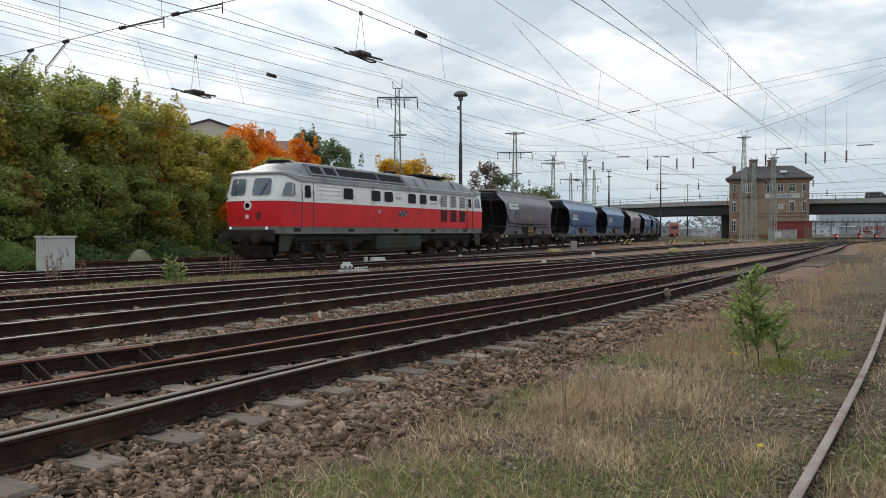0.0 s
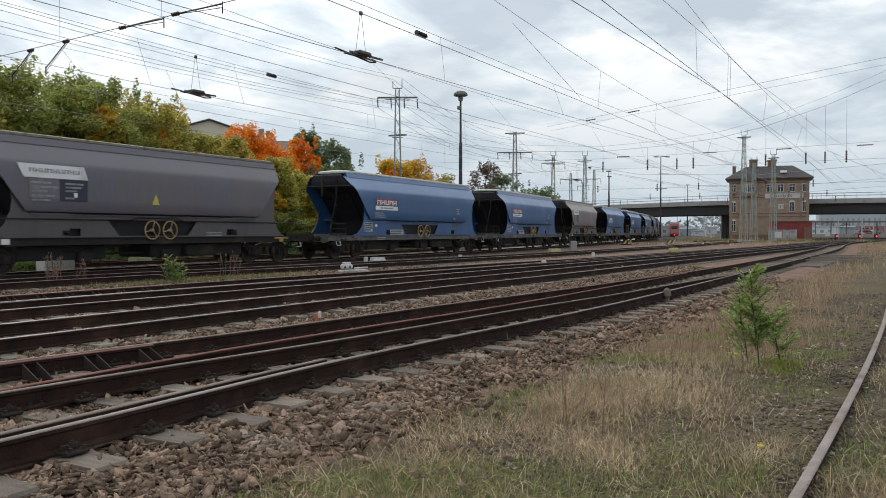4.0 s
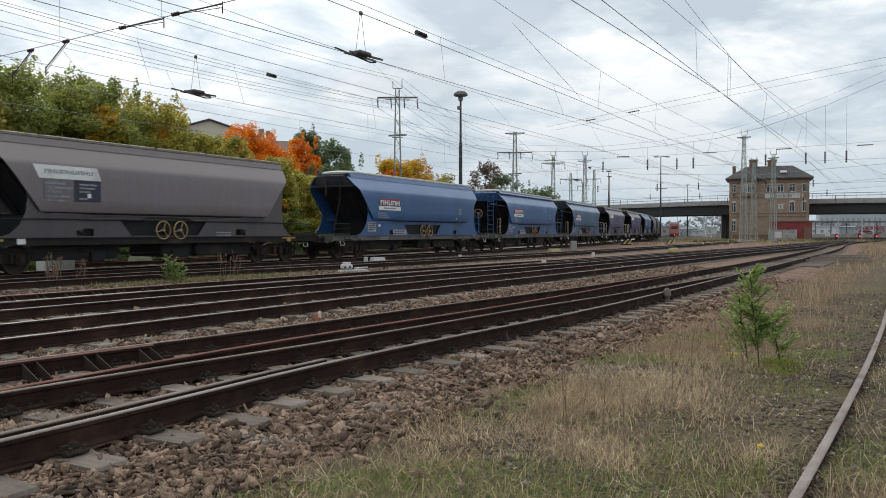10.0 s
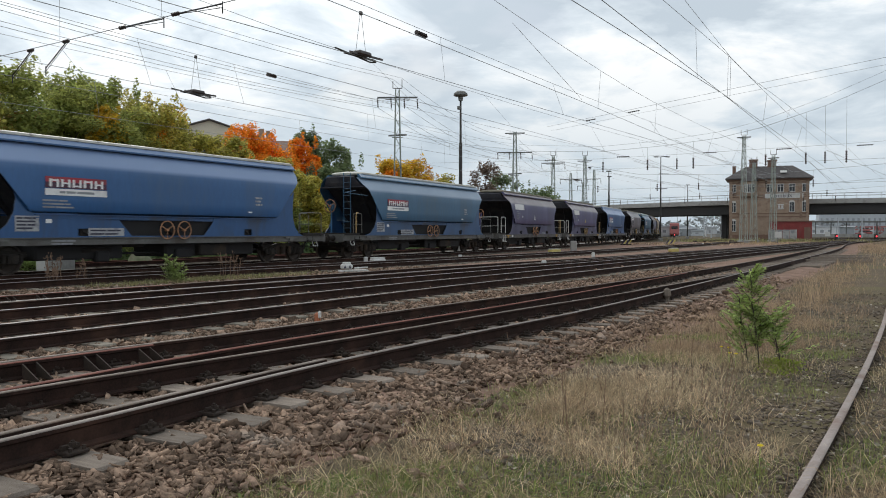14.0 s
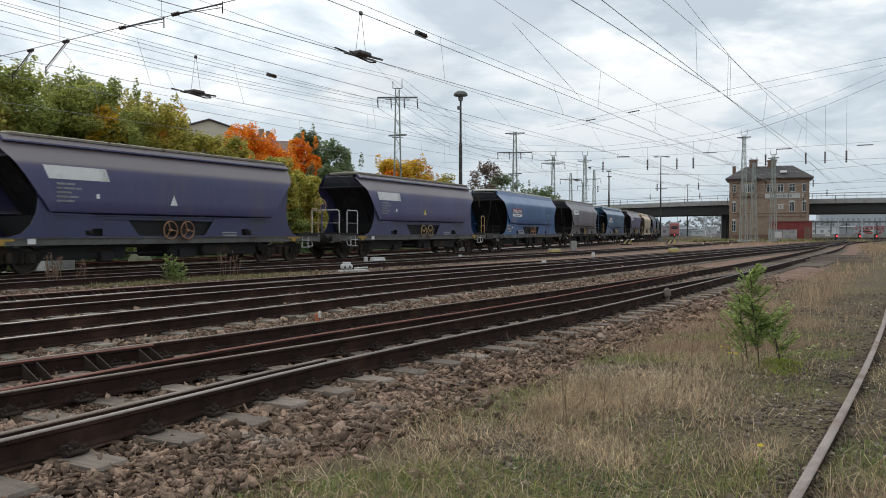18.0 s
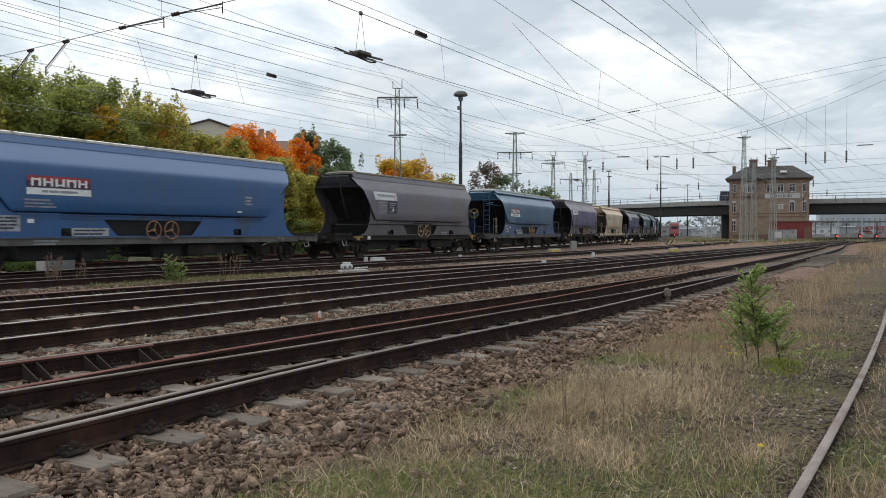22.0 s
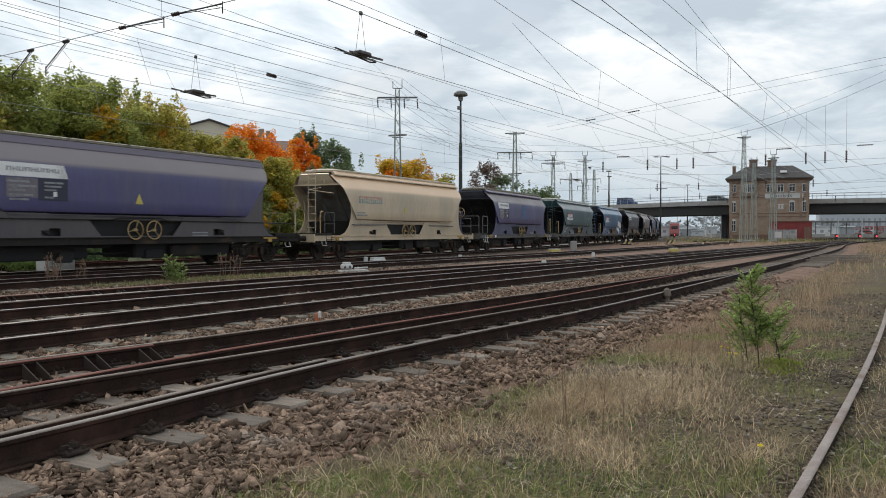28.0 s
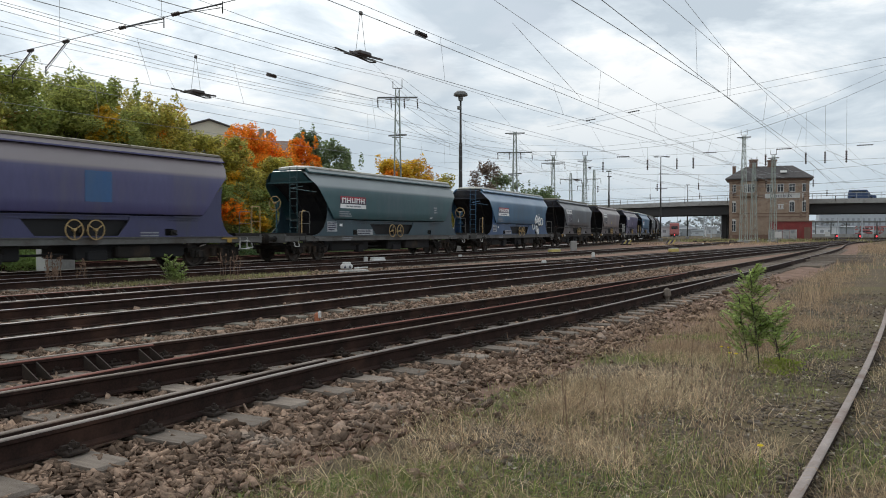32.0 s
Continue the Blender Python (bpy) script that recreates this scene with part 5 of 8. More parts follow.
dF = np.concatenate([[0], np.cumsum(np.hypot(*np.diff(LINE_F, axis=0).T))])


def reach_h(s):
    p = np.array([np.interp(s, dF, LINE_F[:, 0]), np.interp(s, dF, LINE_F[:, 1])])
    return -0.55, float(np.min(np.hypot(*(LINE_H - p).T))) + 0.5


sleepers(LINE_F, far_switch, reach_h, "sleeper_concrete", upto=130)
check_rail(LINE_H, -0.115, 11.5, 19.5, far_switch)
plain_track("track", "railway track with worn rails", [(-13.5, 14.5), (-11, 19.7), (0, 36.5), (9, 51), (20, 70), (36, 99), (54, 126), (80, 157)])
plain_track("track", "far yard track curving beyond the masts", [(38, 116), (50, 131), (66, 149.5), (92, 174)], "rail_worn", upto=60)
plain_track("track", "far yard track curving under the bridge", [(44, 118), (58, 134), (76, 151.5), (104, 174)], "rail_worn", upto=60)
# the train's own track, and one more behind it
LINE_T = np.array([on_line(s, -0.7525)[:2] for s in np.arange(-60, 330, 2.0)])
LINE_U = np.array([on_line(s, 5.2)[:2] for s in np.arange(-60, 260, 2.0)])
for nm, ln in (("railway track under the train", LINE_T), ("rusty railway track before the bushes", LINE_U)):
    t = tagged(thing("track", nm + ", worn steel rails on sleepers", "railway track"), kind="structure")
    rail(ln, t, "rail_top" if ln is LINE_T else "rail_rust")
    rail(shifted(ln, 1.505), t, "rail_top" if ln is LINE_T else "rail_rust")
    sleepers(ln, t, lambda s: (-0.5, 2.0), upto=200)
# siding beside the camera: one old rail in the grass
siding = tagged(thing("track", "old siding rail, flat and dusty in the grass", "railway track"), kind="structure")
LINE_S = np.array([(-0.887 + 0.6598 * y - 0.00267 * min(y, 14) ** 2 - 0.0748 * max(y - 14, 0), y) for y in np.concatenate([np.arange(1.2, 16, 0.5), np.arange(16, 52, 2.0)])])
rail(LINE_S, siding, "rail_dusty", drop=0.205)
rail(shifted(LINE_S, -1.505), siding, "rail_worn", drop=0.205)



# ---- catenary: masts, cross-spans, wires ----
M["green_steel"] = mat("green_steel", (0.36, 0.40, 0.36), (0.27, 0.31, 0.275), rough=0.75, scale=3, fine=25, spot=(0.14, 0.12, 0.1))
M["grey_steel"] = mat("grey_steel", (0.17, 0.17, 0.16), (0.11, 0.11, 0.105), rough=0.75, scale=3, fine=25)
M["black_pole"] = mat("black_pole", (0.03, 0.03, 0.03), (0.05, 0.045, 0.04), rough=0.7, scale=3, fine=25)
M["wire"] = mat("wire", (0.27, 0.28, 0.285), (0.36, 0.37, 0.375), rough=0.7, metal=0.0, scale=2, fine=30, bump=0)
M["porcelain"] = mat("porcelain", (0.05, 0.032, 0.025), (0.035, 0.025, 0.022), rough=0.3, scale=3, fine=30, bump=0)
M["concrete"] = mat("concrete", (0.34, 0.33, 0.31), (0.26, 0.25, 0.235), rough=0.9, scale=0.6, fine=12, bump=0.15, spot=(0.18, 0.17, 0.15))


def wire(name, pts, r=0.009, parent=None):
    """One continuous thin tube through the points."""
    p = [Vector(q) for q in pts]
    rings = []
    for k, q in enumerate(p):
        d = (p[min(k + 1, len(p) - 1)] - p[max(k - 1, 0)]).normalized()
        a = d.cross(Vector((0, 0, 1))).normalized()
        b = a.cross(d)
        rings.append([tuple(q + a * (r * x) + b * (r * y)) for x, y in ((1, 0), (0.5, 0.87), (-0.5, 0.87), (-1, 0), (-0.5, -0.87), (0.5, -0.87))])
    return part(name, Shape().loft(rings), M["wire"], parent)


def insulator(p, q, r=0.07, parent=None, n=5):
    """A string of ribbed porcelain discs between two points."""
    p, q = Vector(p), Vector(q)
    d = q - p
    s = Shape().tube(p, q, r * 0.35, 6)
    for k in range(n):
        a, b = p + d * ((k + 0.15) / n), p + d * ((k + 0.65) / n)
        s.tube(a, b, r, 8, r * 0.55)
    return part("insulator", s, M["porcelain"], parent)


def along(pts, d):
    """The point at height and place d (0 to 1) of a polyline."""
    p = np.array(pts, float)
    l = np.concatenate([[0], np.cumsum(np.linalg.norm(np.diff(p, axis=0), axis=1))])
    return tuple(np.interp(d * l[-1], l, p[:, k]) for k in range(3))


def stretch(pts, back, ahead):
    """Extends a line of plan points at both ends."""
    p = [Vector((*q, 0)) for q in pts]
    a, b = (p[0] - p[1]).normalized() * back + p[0], (p[-1] - p[-2]).normalized() * ahead + p[-1]
    return [a[:2], *[q[:2] for q in p], b[:2]]


def overhead(contact, carrier, zc=5.9, zm=7.2, back=30, ahead=40, droppers=(), sag=0.5):
    """One overhead line: contact wire, carrying wire with a little sag, droppers at plan distances along."""
    t = thing("overhead_line", "overhead contact wire hung from a carrying wire by droppers", "overhead line", group="overhead lines")
    c, m = stretch(contact, back, ahead), stretch(carrier, back, ahead)
    wire("contact_wire", [(x, y, zc) for x, y in c], 0.008, t)
    l = np.concatenate([[0], np.cumsum([math.dist(a, b) for a, b in zip(m, m[1:])])])
    pts = []
    for s in np.arange(0, l[-1], 4.0):
        x, y = (float(np.interp(s, l, [p[k] for p in m])) for k in (0, 1))
        # supports near y = 18 and y = 57
        u = (y - 18) / 39
        u -= math.floor(u)
        pts.append((x, y, zm + 0.25 - sag * 4 * u * (1 - u) * 0.5))
    wire("carrying_wire", pts, 0.0065, t)
    d = np.concatenate([[0], np.cumsum([math.dist(a, b) for a, b in zip(c, c[1:])])])
    for yy in droppers:
        q = min(pts, key=lambda p: abs(p[1] - yy))
        yy = q[1]
        x = float(np.interp(yy, [p[1] for p in c], [p[0] for p in c]))
        part("dropper", Shape().tube((x, yy, zc), q, 0.006, 4), M["wire"], t)
    return t


EVERY = lambda a, b, s: [a + k * s for k in range(int((b - a) / s) + 1)]
overhead([(2.37, 15.2), (8.9, 25.5), (25.2, 54.0)], [(5.13, 19.7), (9.2, 26.0), (31.8, 64)], back=12, droppers=[22.5, 25.6, 33, 42])
overhead([(2.96, 15.2), (8.9, 25.5), (26.2, 54.6)], [(5.76, 19.7), (10.8, 28.8), (14.9, 35), (29, 57)], back=12, droppers=[28.4, 38])
overhead([(-2.3, 15.2), (4.9, 27.5), (12, 40.2)], [(1.0, 19.9), (4.9, 27.3), (8.5, 33.9), (14, 43.2)], back=14, droppers=[27.4, 36, 45, 54])
overhead([(-5.6, 15.2), (-2.09, 20.3), (5.86, 32.2)], [(-3.5, 18.6), (-2.09, 20.3), (6.3, 33.7)], zm=7.05, back=14, droppers=[22.8, 31, 40, 50, 60])
overhead([(-7.86, 15.4), (-4.05, 21.9), (4, 35.5)], [(-7.5, 18.2), (-4.4, 23.9), (4.5, 38)], back=14, droppers=[26, 34, 43, 52])
overhead([(-11.2, 20.1), (-5.6, 30.0), (4, 46)], [(-10.3, 22.5), (-7.2, 27.8), (4, 46)], back=14, droppers=[24.5, 26.5, 33, 42, 52])
overhead([(-12.6, 22.3), (-6.8, 33.5), (1, 46.8), (11, 69)], [(-13.2, 23.6), (-6.2, 34.5), (1, 47), (11, 69.5)], back=14, droppers=[26, 29, 38, 47, 56, 65])
overhead([(-16.4, 25), (-9.8, 37), (-2.2, 49.8), (7.8, 72)], [(-16.4, 25.5), (-9.4, 37.8), (-2, 50), (8, 72.6)], back=14, droppers=[30, 40, 50, 60])
wire("cross_bond", [(1.9, 21.8, 7.15), (4.75, 27.2, 5.95)], 0.006).data.name = "cross_bond"
tagged(bpy.data.objects["cross_bond"], "thin slanting bonding wire between overhead wires", "wire")


def section_insulator(x, y, z, top, rz):
    t = thing("section_insulator", "dark section insulator hung in the contact wire", "insulator", (x, y, z), rz, "section insulators")
    part("frame", Shape().beam((-0.55, 0.09, 0), (0.75, 0.12, 0.02), 0.03, 0.05).beam((-0.55, -0.09, 0), (0.75, -0.12, 0.02), 0.03, 0.05).box((0, 0, 0.05), (0.5, 0.34, 0.1), 0.03), M["porcelain"], t)
    part("skid", Shape().path([(-1.0, 0, 0.02), (-0.4, 0.05, 0.0), (0.5, 0.1, -0.06), (0.75, 0.1, -0.02)], 0.02), M["black_pole"], t)
    for k in (-0.2, 0.2):
        part("hanger", Shape().tube((k, 0, 0.08), (k * 0.1, 0, top - z), 0.006, 4), M["wire"], t)
    part("clamp", Shape().box((0, 0, top - z), (0.12, 0.06, 0.1), 0.02), M["porcelain"], t)


section_insulator(-2.09, 20.3, 5.92, 7.0, 57)
section_insulator(-8.0, 25.8, 5.92, 7.1, 60)
section_insulator(11.7, 69.5, 5.95, 7.3, 62)
for p, q in (((-0.75, 22.3, 7.02), (-0.45, 22.75, 7.0)), ((-6.3, 28.6, 7.1), (-6.05, 29.0, 7.08)), ((13.0, 71.0, 7.2), (13.3, 71.5, 7.2))):
    tagged(insulator(p, q, 0.075), "dark ribbed insulator in the carrying wire", "insulator")

# near cross-span: a steady wire square to the tracks, with registration arms
span = thing("cross_span", "cross-span wire over the tracks with registration arms", "cross-span", group="cross-spans")
wire("steady_wire", [(-24, 30, 6.3), (-10.5, 20.6, 6.2), (-7.2, 18.3, 6.17), (-3.9, 16.0, 6.15), (10, 6.3, 6.2)], 0.009, span)
wire("head_wire", [(-24, 30, 9.0), (-10.5, 20.6, 8.0), (-3.9, 16.0, 7.7), (10, 6.3, 8.5)], 0.009, span)
for x, y, side in ((-9.31, 19.77, 1), (-10.7, 20.76, 1), (-7.46, 18.5, -1), (-5.85, 17.36, -1)):
    d = Vector((0.82, -0.57, 0)) * -side
    a = Vector((x, y, 6.17))
    e = a + d * (1.0 if side > 0 else 1.6) - Vector((0, 0, 0.55 if side > 0 else 0.03))
    arm = part("registration_arm", Shape().tube(a, e, 0.016, 6).tube(e + Vector((0, 0, 0.05)), e - Vector((0, 0, 0.2)), 0.014, 6).tube(a - d * 0.1, e - Vector((0, 0, 0.08)), 0.008, 5), M["black_pole"], span)
    insulator(a - d * 0.05, a + d * 0.22, 0.05, arm, 3)
for x, y in ((-9.6, 20.0), (-4.5, 16.4), (-6.2, 17.6)):
    part("dropper", Shape().tube((x, y, 6.2), (x, y, 7.9), 0.005, 4), M["wire"], span)


def span_at(u):
    return 12.3 + 0.87 * u, 62.6 - 0.5 * u


span = thing("cross_span", "wide cross-span of wires with hanging brown insulators", "cross-span", group="cross-spans")
US = (-18, -12, -6, 0, 5, 9, 12, 16, 20, 26)
wire("head_wire", [(*span_at(u), z) for u, z in zip(US, (10.5, 9.0, 8.1, 7.75, 7.95, 8.3, 8.9, 10.1, 11.7, 14.5))], 0.013, span)
wire("head_wire", [(*span_at(u), z + 0.3) for u, z in zip(US, (10.8, 9.2, 8.3, 7.85, 8.05, 8.45, 9.1, 10.4, 12.0, 14.8))], 0.009, span)
wire("steady_wire", [(*span_at(u), z) for u, z in zip(US, (7.6, 7.45, 7.3, 7.2, 7.25, 7.3, 7.35, 7.4, 7.5, 7.6))], 0.009, span)
wire("steady_wire", [(*span_at(u), 6.35) for u in US], 0.009, span)
for u, ins in ((-14, 0), (-9, 0), (0.3, 1), (3.8, 1), (6.0, 1), (7.2, 1), (12.2, 1), (14.8, 1), (16.0, 1), (17.3, 1)):
    x, y = span_at(u)
    z = float(np.interp(u, US, (10.5, 9.0, 8.1, 7.75, 7.95, 8.3, 8.9, 10.1, 11.7, 14.5)))
    z1 = 6.9 if ins else 7.3
    part("hanger", Shape().tube((x, y, z), (x, y, z1), 0.009, 4), M["wire"], span)
    if ins:
        insulator((x, y, z1 + 0.05), (x, y, z1 - 0.75), 0.09, span, 7)
for u in (2, 8.5, 13.5, 18.5, 21.5, -4, -9.5):
    x, y = span_at(u)
    insulator((x - 0.5, y + 0.3, 7.28), (x + 0.35, y - 0.2, 7.28), 0.055, span, 6)
tagged(wire("span_wire", [(12, 92, 13.6), (32, 57, 14.0), (50, 25, 15)], 0.014), "long high span wire between masts", "wire")
tagged(wire("span_wire", [(12.5, 92.5, 13.2), (32.5, 57.3, 13.6), (50.5, 25.3, 14.6)], 0.011), "long high span wire between masts", "wire")
for x, y in ((16.0, 85.5), (19.2, 79.5)):
    tagged(insulator((x - 0.5, y + 0.85, 13.5), (x + 0.3, y - 0.55, 13.5), 0.08, None, 6), "dark insulator in a high span wire", "insulator")
# the far spans, beyond the near ones
for y0, z0, n in ((95, 7.4, 7), (118, 7.4, 7), (140, 7.6, 6)):
    x0 = 12.3 + (y0 - 62.6) * 0.55
    span = thing("cross_span", "far cross-span wires with small hanging insulators", "cross-span", group="cross-spans")
    wire("head_wire", [(x0 - 16, y0 + 9, z0 + 3.5), (x0 - 6, y0 + 3.5, z0 + 1.2), (x0 + 6, y0 - 3.5, z0 + 0.6), (x0 + 18, y0 - 10.5, z0 + 1.4), (x0 + 32, y0 - 18, z0 + 5)], 0.02, span)
    wire("steady_wire", [(x0 - 16, y0 + 9, z0 - 0.6), (x0 + 32, y0 - 18, z0 - 0.5)], 0.016, span)
    for k in range(n):
        u = -12 + k * 6.2 + (k % 2) * 1.3
        p = (x0 + u * 0.87, y0 - u * 0.5)
        zz = float(np.interp(u, (-18, -7, 7, 21, 37), (z0 + 3.5, z0 + 1.2, z0 + 0.6, z0 + 1.4, z0 + 5)))
        part("hanger", Shape().tube((*p, zz), (*p, z0 - 0.6), 0.012, 4), M["wire"], span)
        insulator((*p, z0 - 0.1), (*p, z0 - 0.95), 0.11, span, 4)
for a, b, z in (((12, 50), (58, 132), 5.9), ((14, 48), (62, 134), 7.0), ((24, 52), (66, 128), 6.0), ((16, 62), (48, 128), 7.1), ((22, 76), (46, 132), 6.1), ((27, 56), (75, 122), 7.2)):
    tagged(wire("contact_wire", [(*a, z), (*b, z)], 0.012), "far overhead contact wire over the station throat", "overhead line")


def lattice_mast(x, y, h, w=0.75, material="green_steel", arms=(), rz=0.0, horns=False, label="grey-green lattice catenary mast"):
    """arms: (height, half length, hanging insulators) of crossarms."""
    t = thing("catenary_mast", label, "mast", (x, y, -0.05), rz, "catenary masts")
    top = w * 0.38
    for sx in (1, -1):
        for sy in (1, -1):
            part("leg", Shape().beam((sx * w / 2, sy * w / 2, 0), (sx * top / 2, sy * top / 2, h), 0.07, 0.07), M[material], t)
    b = Shape()
    n = max(6, int(h / 0.8))
    for k in range(n):
        z0, z1 = h * k / n, h * (k + 1) / n
        w0, w1 = (w + (top - w) * k / n) / 2, (w + (top - w) * (k + 1) / n) / 2
        s = 1 if k % 2 else -1
        for q in (1, -1):
            b.beam((s * w0, q * w0, z0), (-s * w1, q * w1, z1), 0.05, 0.03)
            b.beam((q * w0, s * w0, z0), (q * w1, -s * w1, z1), 0.03, 0.05)
    part("bracing", b, M[material], t)
    part("footing", Shape().box((0, 0, 0.1), (w + 0.5, w + 0.5, 0.5), 0.06), M["concrete"], t)
    for z, l, ins in arms:
        a = part("crossarm", Shape().beam((-l, 0, z + 0.05), (l, 0, z + 0.15), 0.12, 0.14).beam((-l * 0.6, 0, z - 0.1), (l * 0.6, 0, z - 0.1), 0.08, 0.06), M["grey_steel"], t)
        for k in range(ins):
            u = -l + 2 * l * k / max(1, ins - 1)
            insulator((u, 0, z), (u + 0.05, 0, z - 0.85), 0.08, a)
    if horns:
        part("top_horn", Shape().path([(-0.4, 0, h + 0.75), (-0.4, 0, h + 0.1), (0.4, 0, h + 0.1), (0.4, 0, h + 0.9)], 0.035), M["grey_steel"], t)
    return t


MASTS = [(-4.0, 70, 14.0, ((13.2, 1.75, 4), (9.9, 0.8, 0)), 8, True), (9.4, 104, 14.6, ((14.3, 1.3, 0), (11.8, 2.3, 4), (9.0, 0.9, 0)), 8, False),
         (17.6, 127, 13.6, ((12.4, 1.9, 3),), 8, True), (25.4, 158, 13.2, ((11.9, 2.2, 3),), 8, False), (23.2, 130, 13.9, ((13.0, 1.2, 0),), 8, True), (30.8, 162, 14.2, ((12.2, 1.4, 2),), 8, False),
         (33.5, 190, 13.4, ((12.4, 1.4, 2),), 8, False), (40.1, 106, 14.3, ((14.0, 0.9, 0),), 0, True), (43.8, 112, 11.2, (), 0, True), (46.95, 113, 12.4, ((11.9, 0.8, 0),), 0, True)]
for x, y, h, arms, rz, horns in MASTS:
    lattice_mast(x, y, h, 0.8, "green_steel", arms, rz, horns)
# feeder wires from mast to mast, with a slack sag
FEED = [(-34, 10, 12.6), (-4.0, 70, 12.35), (9.4, 104, 11.0), (17.6, 127, 11.6), (25.4, 158, 11.0)]
for u, dz in ((-1.7, 0), (-0.75, 0), (0.75, 0.1), (1.7, 0.1), (-0.4, 2.5), (0.4, 2.6)):
    pts = []
    for (xa, ya, za), (xb, yb, zb) in zip(FEED, FEED[1:]):
        for k in range(8):
            q = k / 8
            pts.append((xa + (xb - xa) * q + u, ya + (yb - ya) * q, za + (zb - za) * q + dz - 1.1 * 4 * q * (1 - q)))
    tagged(wire("feeder_wire", pts, 0.013), "feeder wire sagging from mast to mast", "wire", "feeder wires")


def yard_lamp(x, y, h, head="mushroom"):
    t = thing("yard_lamp", "tall dark yard lamp post with round cap lamp" if head == "mushroom" else "tall thin yard lamp post", "lamp post", (x, y, -0.05), 0, "yard lamps")
    part("pole", Shape().tube((0, 0, 0), (0, 0, h * 0.7), 0.16, 10, 0.13).tube((0, 0, h * 0.7), (0, 0, h), 0.09, 10, 0.07), M["black_pole"], t)
    part("footing", Shape().box((0, 0, 0.15), (0.7, 0.7, 0.6), 0.05), M["concrete"], t)
    if head == "mushroom":
        part("lamp_head", Shape().spin([(0.0, 0.42), (0.3, 0.36), (0.52, 0.2), (0.56, 0.05), (0.5, 0.0), (0.2, -0.05), (0.16, -0.35), (0.1, -0.4)], (0, 0, h), "z", 16), M["grey_steel"], t, smooth=True)
        part("bracket", Shape().box((-0.1, 0, h - 0.9), (0.34, 0.18, 0.28), 0.05), M["grey_steel"], t)
    elif head == "double":
        part("arm", Shape().beam((-0.9, 0, h), (1.2, 0, h + 0.15), 0.1, 0.1), M["black_pole"], t)
        for u in (-0.9, 1.2):
            part("lamp_head", Shape().box((u, 0, h + 0.05), (0.8, 0.35, 0.18), 0.06), M["grey_steel"], t)
        part("crossarm", Shape().beam((-1.0, 0, h * 0.62), (1.2, 0, h * 0.62), 0.08, 0.1).beam((-0.3, 0, h * 0.8), (1.4, 0, h * 0.8), 0.08, 0.08), M["black_pole"], t)
    else:
        part("lamp_head", Shape().box((0, 0, h), (0.9, 0.4, 0.2), 0.06), M["grey_steel"], t)


yard_lamp(1.35, 61, 11.9)
yard_lamp(39.3, 143.5, 15.0, "double")
yard_lamp(58.8, 191, 12.8, "single")
yard_lamp(34.5, 165, 13.0, "single")
yard_lamp(29.2, 140, 12.2, "single")


# ---- signal box ----
M["brick"] = mat("brick", (0.36, 0.265, 0.195), (0.28, 0.2, 0.145), rough=0.9, scale=1.5, fine=18, bump=0.3, spot=(0.19, 0.12, 0.085), spot_amount=0.3)
M["brick_dark"] = mat("brick_dark", (0.22, 0.13, 0.095), (0.16, 0.1, 0.075), rough=0.9, scale=1.5, fine=18, bump=0.3)
M["slate_roof"] = mat("slate_roof", (0.095, 0.085, 0.082), (0.068, 0.062, 0.06), rough=0.8, scale=2, fine=20, bump=0.3)
M["bridge_steel"] = mat("bridge_steel", (0.03, 0.03, 0.032), (0.045, 0.042, 0.04), rough=0.8, scale=0.8, fine=10)
M["shed_red"] = mat("shed_red", (0.27, 0.045, 0.04), (0.2, 0.035, 0.032), rough=0.75, scale=0.9, fine=10, spot=(0.16, 0.06, 0.05))
M["frame_white"] = mat("frame_white", (0.62, 0.61, 0.58), (0.5, 0.49, 0.47), rough=0.6)
M["window_glass"] = glass_mat("window_glass", (0.035, 0.04, 0.045))
M["graffiti_grey"] = mat("graffiti_grey", (0.42, 0.41, 0.39), (0.3, 0.29, 0.28), rough=0.85, scale=1.2, fine=6, spot=(0.14, 0.15, 0.18), spot_amount=0.5)
M["plaster"] = mat("plaster", (0.66, 0.6, 0.48), (0.56, 0.51, 0.41), rough=0.9, scale=0.5, fine=8)


def house_window(parent, x, y, z, w, h, arch=False):
    f = Shape()
    o = 0.1
    f.box((x, y - 0.02, z - h / 2 - o / 2), (w + 2 * o, 0.1, o)).box((x, y - 0.02, z + h / 2 + o / 2), (w + 2 * o, 0.1, o))
    for s in (1, -1):
        f.box((x + s * (w / 2 + o / 2), y - 0.02, z), (o, 0.1, h))
    f.box((x, y - 0.02, z), (0.08, 0.08, h)).box((x, y - 0.02, z + h * 0.18), (w, 0.08, 0.07))
    if arch:
        f.add([(x + (w / 2 + o) * math.cos(a), y - 0.07 + k, z + h / 2 + o + (w / 2) * 0.6 * math.sin(a)) for k in (0, 0.1) for a in np.linspace(0, math.pi, 8)], [tuple(range(8)), tuple(range(15, 7, -1))])
    win = part("window", f, M["frame_white"], parent)
    part("pane", Shape().box((x, y, z), (w, 0.03, h)), M["window_glass"], win)
    part("sill", Shape().box((x, y - 0.06, z - h / 2 - 0.16), (w + 0.4, 0.22, 0.1)), M["brick_dark"], win)
    return win


